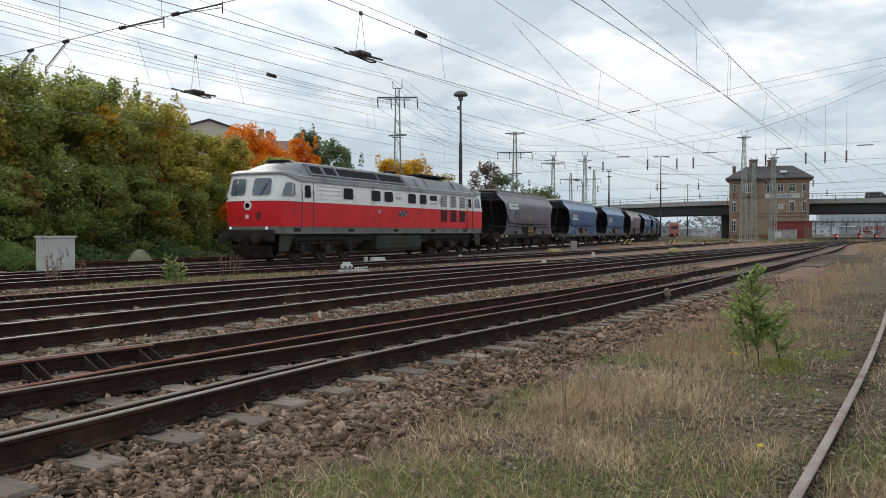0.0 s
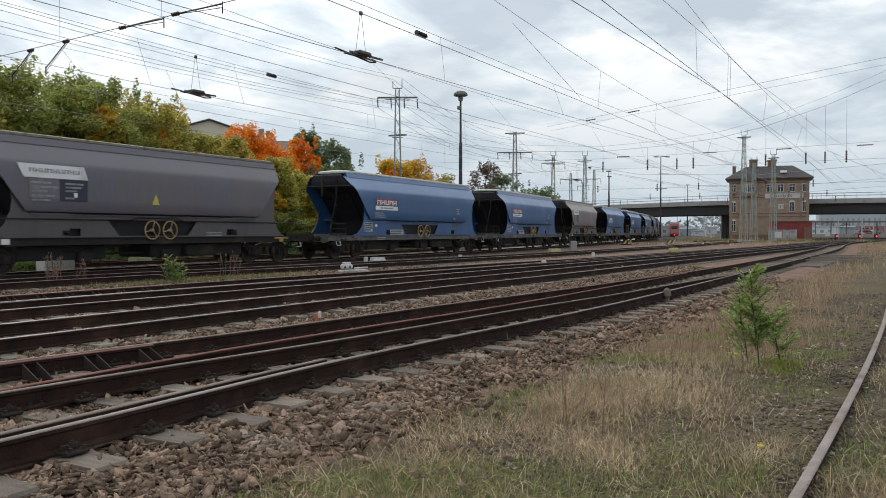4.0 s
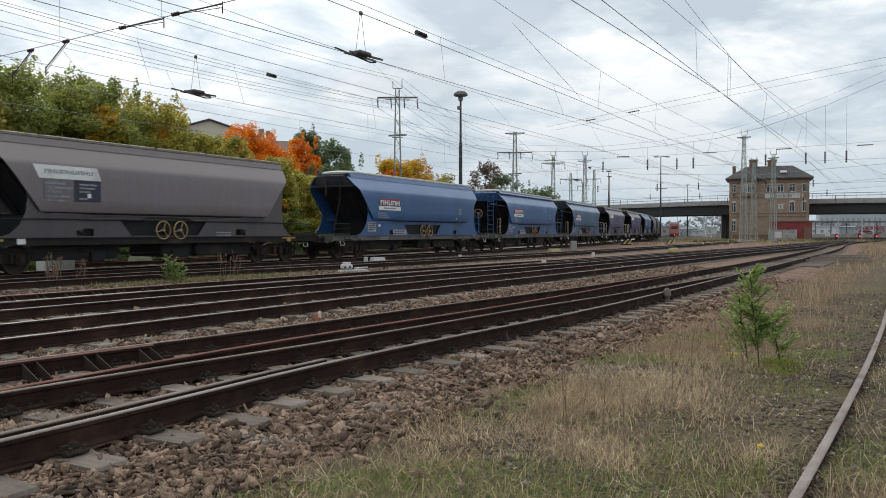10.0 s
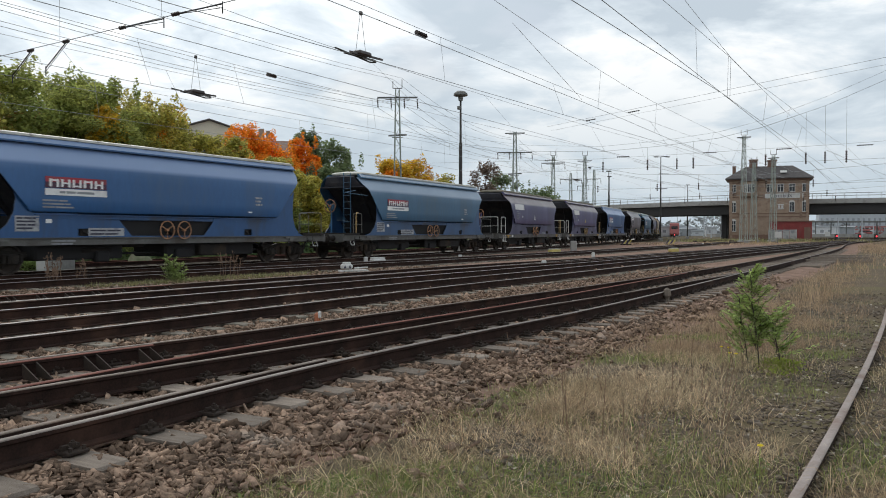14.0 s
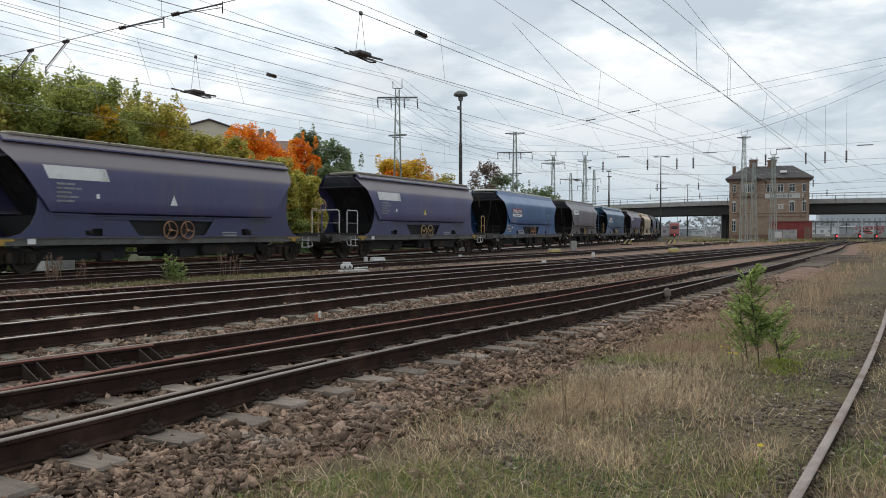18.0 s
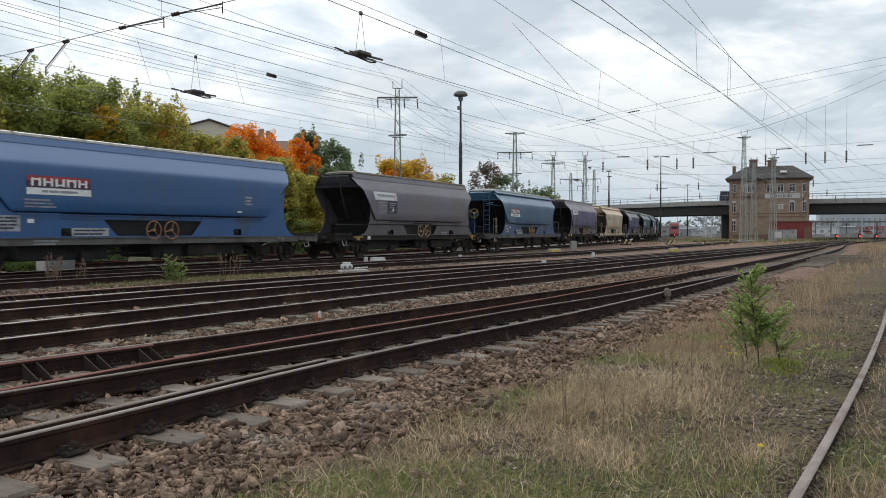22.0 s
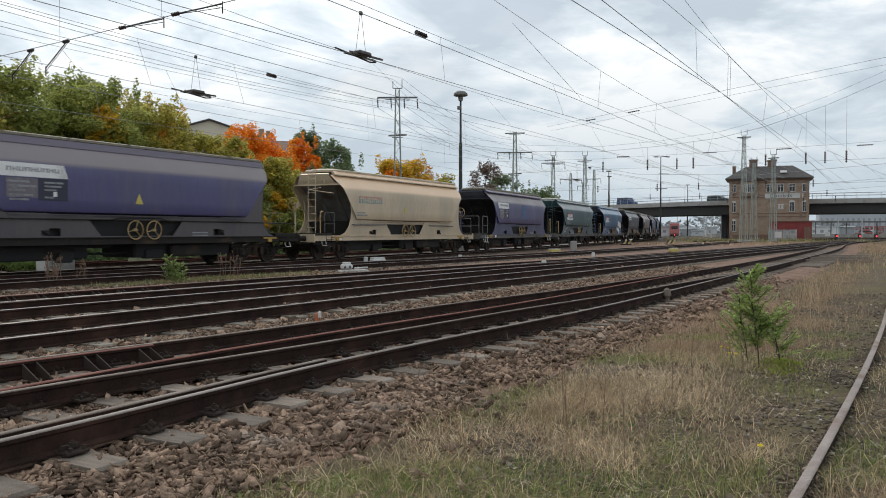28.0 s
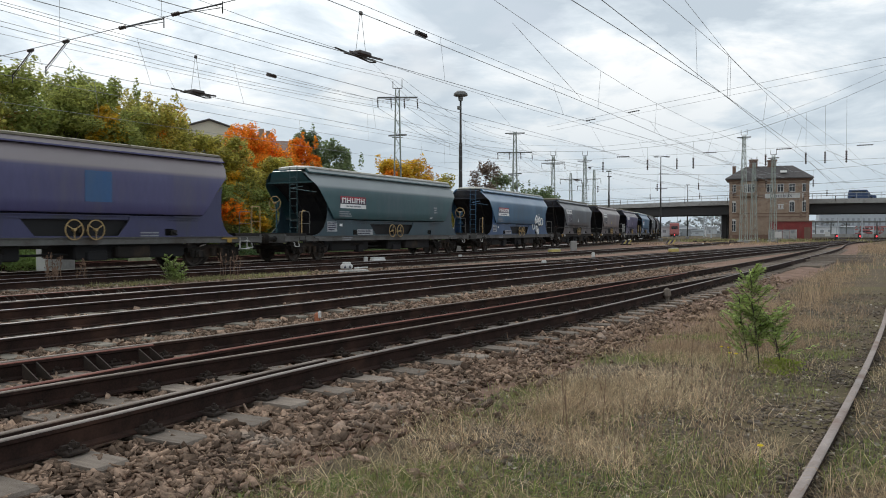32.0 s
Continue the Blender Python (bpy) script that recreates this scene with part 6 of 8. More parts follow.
def signal_box():
    t = thing("signal_box", "three-storey brick signal box with a dark hipped roof", "building", (61.8, 150.9, -0.05), -22)
    t.scale = (0.9, 1.0, 1.0)
    W, D, H = 15.2, 8.8, 11.3
    y = -D / 2
    part("wall", Shape().box((0, 0, H / 2), (W, D, H)), M["brick"], t, "ochre and red brick walls")
    part("plinth", Shape().box((0, 0, 0.5), (W + 0.16, D + 0.16, 1.0)), M["brick_dark"], t)
    for z in (4.3, 4.9, 7.95, 8.35, 10.6):
        part("brick_band", Shape().box((0, 0, z), (W + 0.1, D + 0.1, 0.16)), M["brick_dark"], t)
    part("cornice", Shape().box((0, 0, H - 0.1), (W + 0.7, D + 0.7, 0.3)), M["brick_dark"], t)
    for x in (-W / 2 + 0.4, -W / 2 + 2.1, W / 2 - 1.5, W / 2 - 0.4):
        part("pilaster", Shape().box((x, y - 0.06, H / 2 - 0.3), (0.4, 0.16, H - 0.7)), M["brick"], t)
    e = 0.8
    roof = Shape().loft([[(W / 2 + e, -D / 2 - e, H), (W / 2 + e, D / 2 + e, H), (-W / 2 - e, D / 2 + e, H), (-W / 2 - e, -D / 2 - e, H)], [(W / 2 + e, -D / 2 - e, H + 0.18), (W / 2 + e, D / 2 + e, H + 0.18), (-W / 2 - e, D / 2 + e, H + 0.18), (-W / 2 - e, -D / 2 - e, H + 0.18)], [(4.6, -1.2, 13.9), (4.6, 1.2, 13.9), (-4.4, 1.2, 13.9), (-4.4, -1.2, 13.9)]])
    r = part("roof", roof, M["slate_roof"], t)
    part("chimney", Shape().box((-6.9, 2.0, 13.2), (0.7, 0.7, 2.2)), M["brick_dark"], r)
    part("chimney", Shape().box((-3.0, -1.2, 14.0), (1.6, 0.9, 2.2)).box((-3.0, -1.2, 15.1), (1.9, 1.1, 0.2)), M["brick_dark"], r)
    part("roof_turret", Shape().box((0.6, -1.0, 14.2), (1.7, 1.2, 1.2)).box((0.6, -1.0, 14.9), (2.1, 1.5, 0.2)), M["brick_dark"], r)
    part("skylight", Shape().plate([(2.2, -4.3, 12.35), (3.4, -4.3, 12.35), (3.4, -3.5, 12.75), (2.2, -3.5, 12.75)], 0.12), M["frame_white"], r)
    bay = part("bay", Shape().loft([[(-5.4, y, 8.2), (-4.9, y - 1.0, 8.2), (-2.5, y - 1.0, 8.2), (-2.0, y, 8.2)], [(-5.4, y, 10.9), (-4.9, y - 1.0, 10.9), (-2.5, y - 1.0, 10.9), (-2.0, y, 10.9)]]), M["brick"], t)
    part("bay_roof", Shape().loft([[(-5.6, y, 10.9), (-5.0, y - 1.3, 10.9), (-2.4, y - 1.3, 10.9), (-1.8, y, 10.9)], [(-4.6, y + 0.6, 12.6), (-4.4, y + 0.3, 12.6), (-3.0, y + 0.3, 12.6), (-2.8, y + 0.6, 12.6)]]), M["slate_roof"], bay)
    for x in (-6.75, 0.2, 2.25, 4.4, 6.8):
        house_window(t, x, y, 9.6, 1.0 if abs(x) < 5 else 0.8, 1.35)
    for x in (-4.4, -3.7, -3.0):
        house_window(t, x, y - 1.0, 9.6, 0.55, 1.4)
    for x in (-6.75, 4.4, 6.8):
        w = house_window(t, x, y, 6.1, 0.85, 1.7, True)
    house_window(t, -6.75, y, 2.6, 0.85, 1.9, True)
    part("name_board", Shape().box((2.9, y - 0.08, 8.15), (7.2, 0.08, 0.85)), M["frame_white"], t, "white name board with dark letters")
    cu = bpy.data.curves.new("name_text", "FONT")
    cu.space_character = 1.3
    cu.body, cu.size, cu.extrude, cu.align_x, cu.align_y = "Cottbus", 1.0, 0.01, "CENTER", "CENTER"
    me = bpy.data.meshes.new_from_object(new("text_source", cu))
    bpy.data.objects.remove(bpy.data.objects["text_source"])
    lt = part("name_letters", me, M["sign_dark"], t)
    lt.matrix_basis = pose(2.3, y - 0.14, 8.15, 90, 0, 0)
    part("number_board", Shape().box((2.3, y - 0.06, 6.55), (1.2, 0.06, 0.2)).box((2.3, y - 0.06, 5.75), (1.2, 0.06, 0.16)), M["frame_white"], t)
    part("number_bars", Shape().box((2.0, y - 0.06, 6.15), (0.4, 0.05, 0.5)).box((2.6, y - 0.06, 6.15), (0.4, 0.05, 0.5)), M["frame_white"], t)
    return t


signal_box()
sh = thing("shed", "dark red metal shed at the foot of the signal box", "shed", (60.9, 139.0, -0.05), -23)
part("wall", Shape().box((0, 0, 1.65), (6.6, 2.6, 3.3)), M["shed_red"], sh)
part("roof", Shape().box((0, 0, 3.38), (7.0, 3.0, 0.14)), M["brick_dark"], sh)
part("door", Shape().box((2.6, -1.33, 1.2), (1.0, 0.06, 2.2)), M["brick_dark"], sh)
for k in range(8):
    part("wall_rib", Shape().box((-3.0 + k * 0.75, -1.32, 1.65), (0.08, 0.06, 3.2)), M["shed_red"], sh)
cb = thing("relay_cabinet", "pale grey relay cabinet sprayed with graffiti", "cabinet", (58.3, 136.3, -0.05), -23)
for k in range(4):
    part("cabinet_door", Shape().box((-1.75 + k * 1.15, 0, 0.95), (1.1, 0.7, 1.9), 0.04), M["graffiti_grey"], cb)
part("plinth", Shape().box((0, 0, 0.05), (4.8, 0.8, 0.2)), M["concrete"], cb)
for x, y in ((66.8, 138), (44.5, 105.5), (47.2, 111.8)):
    b = thing("small_board", "small white trackside board", "sign", (x, y, -0.05))
    part("post", Shape().tube((0, 0, 0), (0, 0, 1.0), 0.05), M["grey_steel"], b)
    part("board", Shape().box((0, -0.06, 1.15), (0.9, 0.06, 0.8)), M["frame_white"], b)

# ---- road bridge ----
M["rail_pale"] = mat("rail_pale", (0.36, 0.37, 0.38), (0.28, 0.29, 0.3), rough=0.6)
M["parapet"] = mat("parapet", (0.40, 0.39, 0.37), (0.31, 0.30, 0.285), rough=0.9, scale=0.5, fine=9, spot=(0.2, 0.19, 0.17))
bridge = tagged(thing("road_bridge", "long road bridge, dark steel girders with pale concrete fascia", "bridge"), kind="structure")
DECK = smooth_line([(14, 222), (41, 182), (57, 160), (72, 151), (100, 138), (150, 112)], 4.0)


def deck_loft(prof, line=DECK):
    t = np.gradient(line, axis=0)
    t /= np.linalg.norm(t, axis=1)[:, None]
    n = np.stack([-t[:, 1], t[:, 0]], 1)
    return Shape().loft([[(p[0] + u[0] * a, p[1] + u[1] * a, z) for a, z in prof] for p, u in zip(line, n)])


part("deck", deck_loft([(-0.3, 7.05), (11, 7.05), (11, 7.5), (-0.3, 7.5)]), M["parapet"], bridge)
part("fascia", deck_loft([(-0.6, 6.85), (-0.3, 6.85), (-0.3, 7.75), (-0.6, 7.75)]), M["parapet"], bridge)
for a in (0.3, 3.5, 6.7, 10.2):
    part("girder", deck_loft([(a - 0.2, 4.95), (a + 0.2, 4.95), (a + 0.2, 7.05), (a - 0.2, 7.05)]), M["bridge_steel"], bridge)
part("hand_rail", deck_loft([(-0.5, 8.75), (-0.42, 8.75), (-0.42, 8.83), (-0.5, 8.83)]), M["rail_pale"], bridge)
part("hand_rail", deck_loft([(-0.5, 8.25), (-0.44, 8.25), (-0.44, 8.3), (-0.5, 8.3)]), M["rail_pale"], bridge)
part("far_rail", deck_loft([(10.8, 8.75), (10.9, 8.75), (10.9, 8.83), (10.8, 8.83)]), M["rail_pale"], bridge)
for k in range(2, len(DECK) - 2):
    p, q = DECK[k], DECK[k + 1]
    for f in (0, 0.5):
        x, y = p[0] + (q[0] - p[0]) * f, p[1] + (q[1] - p[1]) * f
        part("rail_post", shared("rail_post", lambda: Shape().box((0, 0, 0.6), (0.06, 0.06, 1.2))), M["rail_pale"], bridge).matrix_basis = pose(x - 0.3, y - 0.3, 7.65)
for x, y in ((57.6, 162.5), (68.6, 155.5), (95, 143), (118, 131)):
    for k in range(3):
        part("pier", shared("pier", lambda: Shape().box((0, 0, 2.5), (1.1, 1.1, 5.0), 0.1)), M["bridge_steel"], bridge).matrix_basis = pose(x + k * 1.7, y + k * 3.2, -0.05, 0, 0, -30)

# ---- station yard beyond the bridge ----
# the coach red and the haze colours have distance haze painted in
M["haze_red"] = mat("haze_red", (0.44, 0.15, 0.14), (0.38, 0.14, 0.135), rough=0.5, scale=0.5, fine=5)
M["train_band"] = mat("train_band", (0.03, 0.03, 0.035), (0.05, 0.05, 0.055), rough=0.3, scale=0.5, fine=5)
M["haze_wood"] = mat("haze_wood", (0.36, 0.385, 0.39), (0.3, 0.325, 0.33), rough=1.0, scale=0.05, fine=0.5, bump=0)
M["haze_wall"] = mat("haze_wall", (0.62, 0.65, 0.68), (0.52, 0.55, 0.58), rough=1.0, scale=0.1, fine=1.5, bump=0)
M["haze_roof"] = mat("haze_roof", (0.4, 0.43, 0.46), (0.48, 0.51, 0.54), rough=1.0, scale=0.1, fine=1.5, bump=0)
M["signal_glow"] = glow_mat("signal_glow", (1.0, 0.05, 0.06), 3.0)


def red_coach(x, y, rz, n=1):
    t = thing("passenger_coach", "red double-deck passenger coach standing in the station", "coach", (x, y, 0.1), rz, "red coaches")
    part("body", Shape().box((0, 0, 2.3), (26, 2.9, 3.6), 0.2), M["haze_red"], t)
    for z in (1.7, 3.2):
        part("window_band", Shape().box((0, 0, z), (23, 2.94, 0.55)), M["train_band"], t)
    part("roof", Shape().box((0, 0, 4.2), (25.6, 2.5, 0.35), 0.15), M["loco_grey"], t)
    part("end_window", Shape().box((-13.0, 0, 2.7), (0.06, 1.9, 0.9), 0.02), M["train_band"], t)
    part("underframe", Shape().box((0, 0, 0.5), (24, 2.4, 0.6)), M["bridge_steel"], t)


red_coach(172, 392, -8)
red_coach(198, 388, -8)
red_coach(224, 384, -8)
red_coach(75.6, 259.5, 74)
for x, y in ((72.6, 146.5), (76.6, 146.0), (80.2, 147.0), (63.8, 219)):
    s = thing("dwarf_signal", "small dark dwarf signal showing a red light", "signal", (x, y, -0.05), 0, "dwarf signals")
    part("housing", Shape().box((0, 0, 0.55), (0.6, 0.3, 1.1), 0.05), M["black_pole"], s)
    part("lens", Shape().spin([(0.15, 0), (0.12, -0.05), (0, -0.08)], (0, -0.16, 0.72), "y", 12), M["signal_glow"], s)
pl = tagged(thing("platform_roof", "pale station platform with a low canopy", "platform", (90, 246, 0)), kind="structure")
part("slab", Shape().box((6, 0, 0.4), (26, 8, 0.9)), M["concrete"], pl)
part("canopy", Shape().box((6, 0, 3.9), (22, 7, 0.3)), M["grey_steel"], pl)
for k in range(5):
    part("column", Shape().tube((-4 + k * 5, 0, 0.8), (-4 + k * 5, 0, 3.8), 0.15), M["grey_steel"], pl)
pl = tagged(thing("platform_roof", "station platform roof beyond the bridge", "platform", (132, 228, 0)), kind="structure")
part("slab", Shape().box((0, 0, 0.4), (60, 8, 0.9)), M["concrete"], pl)
part("canopy", Shape().box((-16, 0, 4.4), (22, 7, 0.4)), M["grey_steel"], pl)
for k in range(5):
    part("column", Shape().tube((-25 + k * 4.4, 0, 0.8), (-25 + k * 4.4, 0, 4.3), 0.15), M["grey_steel"], pl)
# two more far colours with the haze mixed in
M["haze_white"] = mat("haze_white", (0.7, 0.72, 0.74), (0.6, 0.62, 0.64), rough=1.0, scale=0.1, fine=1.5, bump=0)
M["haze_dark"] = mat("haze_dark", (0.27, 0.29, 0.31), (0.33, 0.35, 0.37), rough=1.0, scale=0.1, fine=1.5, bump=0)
rd = random.Random(12)


def far_building(x, y, w, h, wall, label):
    b = thing("station_building", label, "building", (x, y, -0.05), -14, "far station buildings")
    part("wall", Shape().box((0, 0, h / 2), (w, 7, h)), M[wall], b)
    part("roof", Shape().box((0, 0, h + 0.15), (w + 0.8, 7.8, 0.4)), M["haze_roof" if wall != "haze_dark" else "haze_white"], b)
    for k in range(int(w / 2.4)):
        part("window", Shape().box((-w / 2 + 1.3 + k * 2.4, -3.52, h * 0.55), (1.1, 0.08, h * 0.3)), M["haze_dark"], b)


for k in range(15):
    y = rd.uniform(265, 350)
    far_building(y * rd.uniform(0.235, 0.36), y, rd.uniform(3, 8), rd.uniform(1.6, 3.6), ("haze_wall", "haze_white", "haze_dark", "haze_wall")[k % 4], "small far station building in the haze")
for x, y, w, h, c in ((96, 330, 16, 3.4, "haze_white"), (205, 400, 30, 12, "haze_roof"), (240, 415, 20, 13, "haze_roof"), (262, 420, 16, 9, "haze_wall"), (128, 268, 9, 3.2, "haze_white"), (150, 300, 8, 3.4, "haze_dark")):
    far_building(x, y, w, h, c, "grey far building beyond the bridge")
for k in range(16):
    y = rd.uniform(200, 330)
    r = rd.uniform(0.235, 0.36) if k < 10 else rd.uniform(0.475, 0.56)
    m = thing("far_mast", "thin grey mast beyond the bridge", "mast", (y * r, y, -0.05), 0, "far masts")
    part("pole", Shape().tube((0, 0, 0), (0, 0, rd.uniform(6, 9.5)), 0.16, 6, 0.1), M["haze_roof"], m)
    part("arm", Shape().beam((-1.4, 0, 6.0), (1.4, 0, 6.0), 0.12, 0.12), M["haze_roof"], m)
# far woods closing the horizon
rs = np.random.RandomState(9)
n = 26000
a = rs.uniform(-1.75, 1.35, n)
r = rs.uniform(420, 500, n)
top = 7.5 + 3.0 * np.sin(a * 23) + 2.0 * np.sin(a * 57 + 1)
C = np.stack([np.sin(a) * r, np.cos(a) * r, top * rs.uniform(0, 1, n)], 1)
Q = C[:, None] + rs.normal(size=(n, 4, 3)) * 0.75
vs, fs = [Q.reshape(-1, 3)], np.arange(4 * n).reshape(-1, 4)
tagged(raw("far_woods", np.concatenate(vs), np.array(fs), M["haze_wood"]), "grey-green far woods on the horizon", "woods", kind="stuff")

# house and works behind the trees
hs = thing("house", "grey rendered house with a low pitched roof behind trees", "building", (-31.7, 108, -0.05), 16)
part("wall", Shape().loft([[(x, y, z) for x, z in ((-6, 0), (6, 0), (6, 14.75), (0, 16.6), (-6, 14.75))] for y in (0, 14)]), M["plaster"], hs)
for s in (1, -1):
    part("roof", Shape().loft([[(s * 6.5, y, 14.62), (s * 6.5, y, 14.78), (0, y, 16.85), (0, y, 16.66)] for y in (-0.4, 14.4)]), M["slate_roof"], hs)
for x in (-3.5, -0.2, 3.2):
    house_window(hs, x, -0.02, 12.9, 1.1, 1.5)
hs = thing("house", "old brick house with a red tiled roof and chimney", "building", (-26.2, 112, -0.05), 15)
part("wall", Shape().box((0, 0, 6.2), (10, 9, 12.4)), M["brick"], hs)
part("roof", Shape().loft([[(-5.6, -5, 12.4), (5.6, -5, 12.4), (5.6, 5, 12.4), (-5.6, 5, 12.4)], [(-5, -0.2, 14.4), (5, -0.2, 14.4), (5, 0.2, 14.4), (-5, 0.2, 14.4)]]), M["brick_dark"], hs)
part("chimney", Shape().box((0.6, -0.5, 15.1), (0.75, 0.6, 1.7)).box((1.5, -0.5, 15.0), (0.55, 0.6, 1.4)), M["brick"], hs)


# ---- trees ----
def crown_mesh(seed, w, h, leaves, size):
    """Leaves in shells round many lobes, so that the outline is uneven and the inside partly open."""
    rs = np.random.RandomState(seed)
    lobes = [(0, 0, h * 0.45, w * 0.42, h * 0.42)]
    for k in range(30):
        a, zz = rs.uniform(0, 2 * np.pi), rs.uniform(0.06, 0.95)
        r = w * 0.5 * (1 - abs(zz - 0.38) ** 1.6 * 1.5) * rs.uniform(0.55, 0.95)
        lobes.append((r * np.cos(a), r * np.sin(a), h * zz, w * rs.uniform(0.10, 0.2), h * rs.uniform(0.05, 0.11)))
    for k in range(9):
        a = rs.uniform(0, 2 * np.pi)
        r = w * rs.uniform(0.0, 0.32)
        lobes.append((r * np.cos(a), r * np.sin(a), h * rs.uniform(0.88, 1.0), w * rs.uniform(0.035, 0.07), h * rs.uniform(0.05, 0.1)))
    size_sum = sum(l[3] ** 1.5 for l in lobes)
    pts, tone = [], []
    for cx, cy, cz, rw, rh in lobes:
        n = max(20, int(leaves * rw ** 1.5 / size_sum))
        d = rs.normal(size=(n, 3))
        d /= np.linalg.norm(d, axis=1)[:, None]
        rad = rs.uniform(0.35, 1.12, (n, 1)) ** 0.6
        pts.append(np.array((cx, cy, cz)) + d * rad * np.array((rw, rw, rh)))
    p = np.concatenate(pts)
    p[:, 2] = np.maximum(p[:, 2], 0.02 * h)
    n = len(p)
    # leaves hang mostly flat, so that the sky lights their tops
    u = rs.normal(size=(n, 3)) * np.array((1, 1, 0.45))
    u /= np.linalg.norm(u, axis=1)[:, None]
    v = np.cross(u, rs.normal(size=(n, 3)) * 0.55 + np.array((0, -0.35, 1)))
    v /= np.linalg.norm(v, axis=1)[:, None]
    s = size * rs.uniform(0.5, 1.3, (n, 1))
    quad = np.stack([p - u * s, p + v * s * 0.62, p + u * s, p - v * s * 0.62], 1).reshape(-1, 3)
    return quad, np.arange(4 * n).reshape(-1, 4)


LEAF = {
    "green": leaf_mat("leaf_green", (0.27, 0.33, 0.1), (0.45, 0.44, 0.13), 0.5),
    "olive": leaf_mat("leaf_olive", (0.62, 0.5, 0.11), (0.36, 0.38, 0.105), 0.5),
    "gold": leaf_mat("leaf_gold", (0.806, 0.468, 0.039), (0.520, 0.403, 0.065)),
    "orange": leaf_mat("leaf_orange", (0.850, 0.273, 0.026), (0.850, 0.403, 0.046)),
    "rust": leaf_mat("leaf_rust", (0.66, 0.34, 0.13), (0.45, 0.32, 0.12)),
    "umber": leaf_mat("leaf_umber", (0.15, 0.1, 0.08), (0.22, 0.16, 0.12), 0.4),
    "hedge": leaf_mat("leaf_hedge", (0.27, 0.34, 0.11), (0.42, 0.42, 0.135), 0.5),
    "dark": leaf_mat("leaf_dark", (0.16, 0.22, 0.11), (0.24, 0.29, 0.14)),
}
SAYS = {"green": "green broadleaf tree, dense down to the ground", "olive": "olive-green tree turning yellow in autumn", "gold": "golden yellow autumn tree", "orange": "bright orange autumn maple tree",
        "rust": "thin rusty brown autumn tree", "dark": "dark green tree behind the railway", "umber": "dark brown-leaved tree behind the railway", "hedge": "dense green understorey shrub before the trees"}
M["bark"] = mat("bark", (0.07, 0.055, 0.042), (0.045, 0.036, 0.03), rough=0.95, scale=4, fine=30, bump=0.6, stretch=(1, 1, 0.3))


def tree(x, y, h, w, leaf, seed, low=0.02, size=0.115, leaves=11000, second=""):
    t = thing("tree", SAYS[leaf], "tree", (x, y, -0.12), seed * 47 % 360)
    s = Shape()
    s.tube((0, 0, 0), (0.1, 0, h * 0.35), 0.17, 8, 0.12).tube((0.1, 0, h * 0.35), (0, 0.1, h * 0.82), 0.12, 8, 0.03)
    rd = random.Random(seed)
    part("trunk", s, M["bark"], t)
    for k in range(7):
        a, z = rd.uniform(0, 6.3), h * rd.uniform(0.2, 0.6)
        part("limb", Shape().tube((0.08, 0.02, z), (math.cos(a) * w * 0.3, math.sin(a) * w * 0.3, z + h * rd.uniform(0.12, 0.3)), 0.06, 6, 0.015), M["bark"], t)
    v, f = crown_mesh(seed, w, h * (1 - low), leaves, size)
    v = v + np.array((0, 0, h * low))
    raw("crown", v, f, LEAF[leaf], t)
    if second:
        # a part of the crown has turned: a lobe of other colour on one side
        v, f = crown_mesh(seed + 500, w * 0.45, h * 0.3, leaves // 7, size)
        a = rd.uniform(3.6, 5.6) - math.radians(seed * 47 % 360)
        raw("turned_leaves", v + np.array((math.cos(a) * w * 0.36, math.sin(a) * w * 0.36, h * rd.uniform(0.3, 0.6))), f, LEAF[second], t)
    return t


TREES = [
    (-34, 12.5, 8.6, 6.0, "green", ""), (-30.5, 13, 9.0, 6.2, "green", "olive"), (-27.4, 12.5, 9.0, 5.6, "olive", "rust"), (-24.6, 13, 9.3, 5.6, "green", "olive"), (-21.6, 12.5, 8.8, 5.2, "green", "rust"),
    (-18.6, 12.5, 9.2, 5.4, "green", "gold"), (-15.6, 12.5, 8.6, 5.2, "olive", "orange"), (-12.6, 12.5, 7.4, 5.0, "olive", "orange"), (-9.8, 12.5, 7.2, 4.8, "olive", "gold"), (-6.6, 11.5, 6.4, 4.6, "olive", "gold"),
    (-3.2, 11.5, 5.6, 4.6, "olive", "gold"), (0.5, 12, 6.2, 4.4, "dark", "gold"),
    (-31, 17.5, 9.8, 6.5, "green", ""), (-26, 17.5, 10.2, 6.2, "green", "rust"), (-21.4, 17.5, 10.4, 6.0, "green", "olive"), (-17.2, 17.5, 10.5, 5.8, "green", ""), (-13.4, 17.5, 10.2, 5.6, "olive", "gold"), (-10.4, 17.5, 9.2, 4.4, "gold", "orange"),
    (-5.4, 17.5, 7.6, 5.0, "olive", "gold"), (-1.6, 17.5, 9.1, 5.2, "orange", ""), (2.0, 17.5, 8.9, 5.2, "orange", "gold"), (4.9, 16.5, 8.9, 3.6, "orange", ""), (7.6, 18, 9.8, 3.6, "dark", ""), (11.8, 18, 9.5, 5.4, "dark", "green"), (15.2, 18, 8.6, 4.2, "dark", ""),
    (22.5, 17, 8.8, 5.4, "gold", "orange"), (26.8, 17, 9.0, 5.6, "gold", "orange"), (32.0, 18, 9.6, 4.8, "rust", ""), (36.5, 17, 8.0, 5.0, "olive", ""), (49.0, 16, 10.4, 6.0, "umber", ""), (57.0, 16, 9.6, 6.0, "dark", ""), (64, 15, 8.8, 6.0, "dark", "green"), (72, 14, 8.4, 7.0, "dark", "green"), (80, 14, 7.8, 7.0, "dark", ""),
]
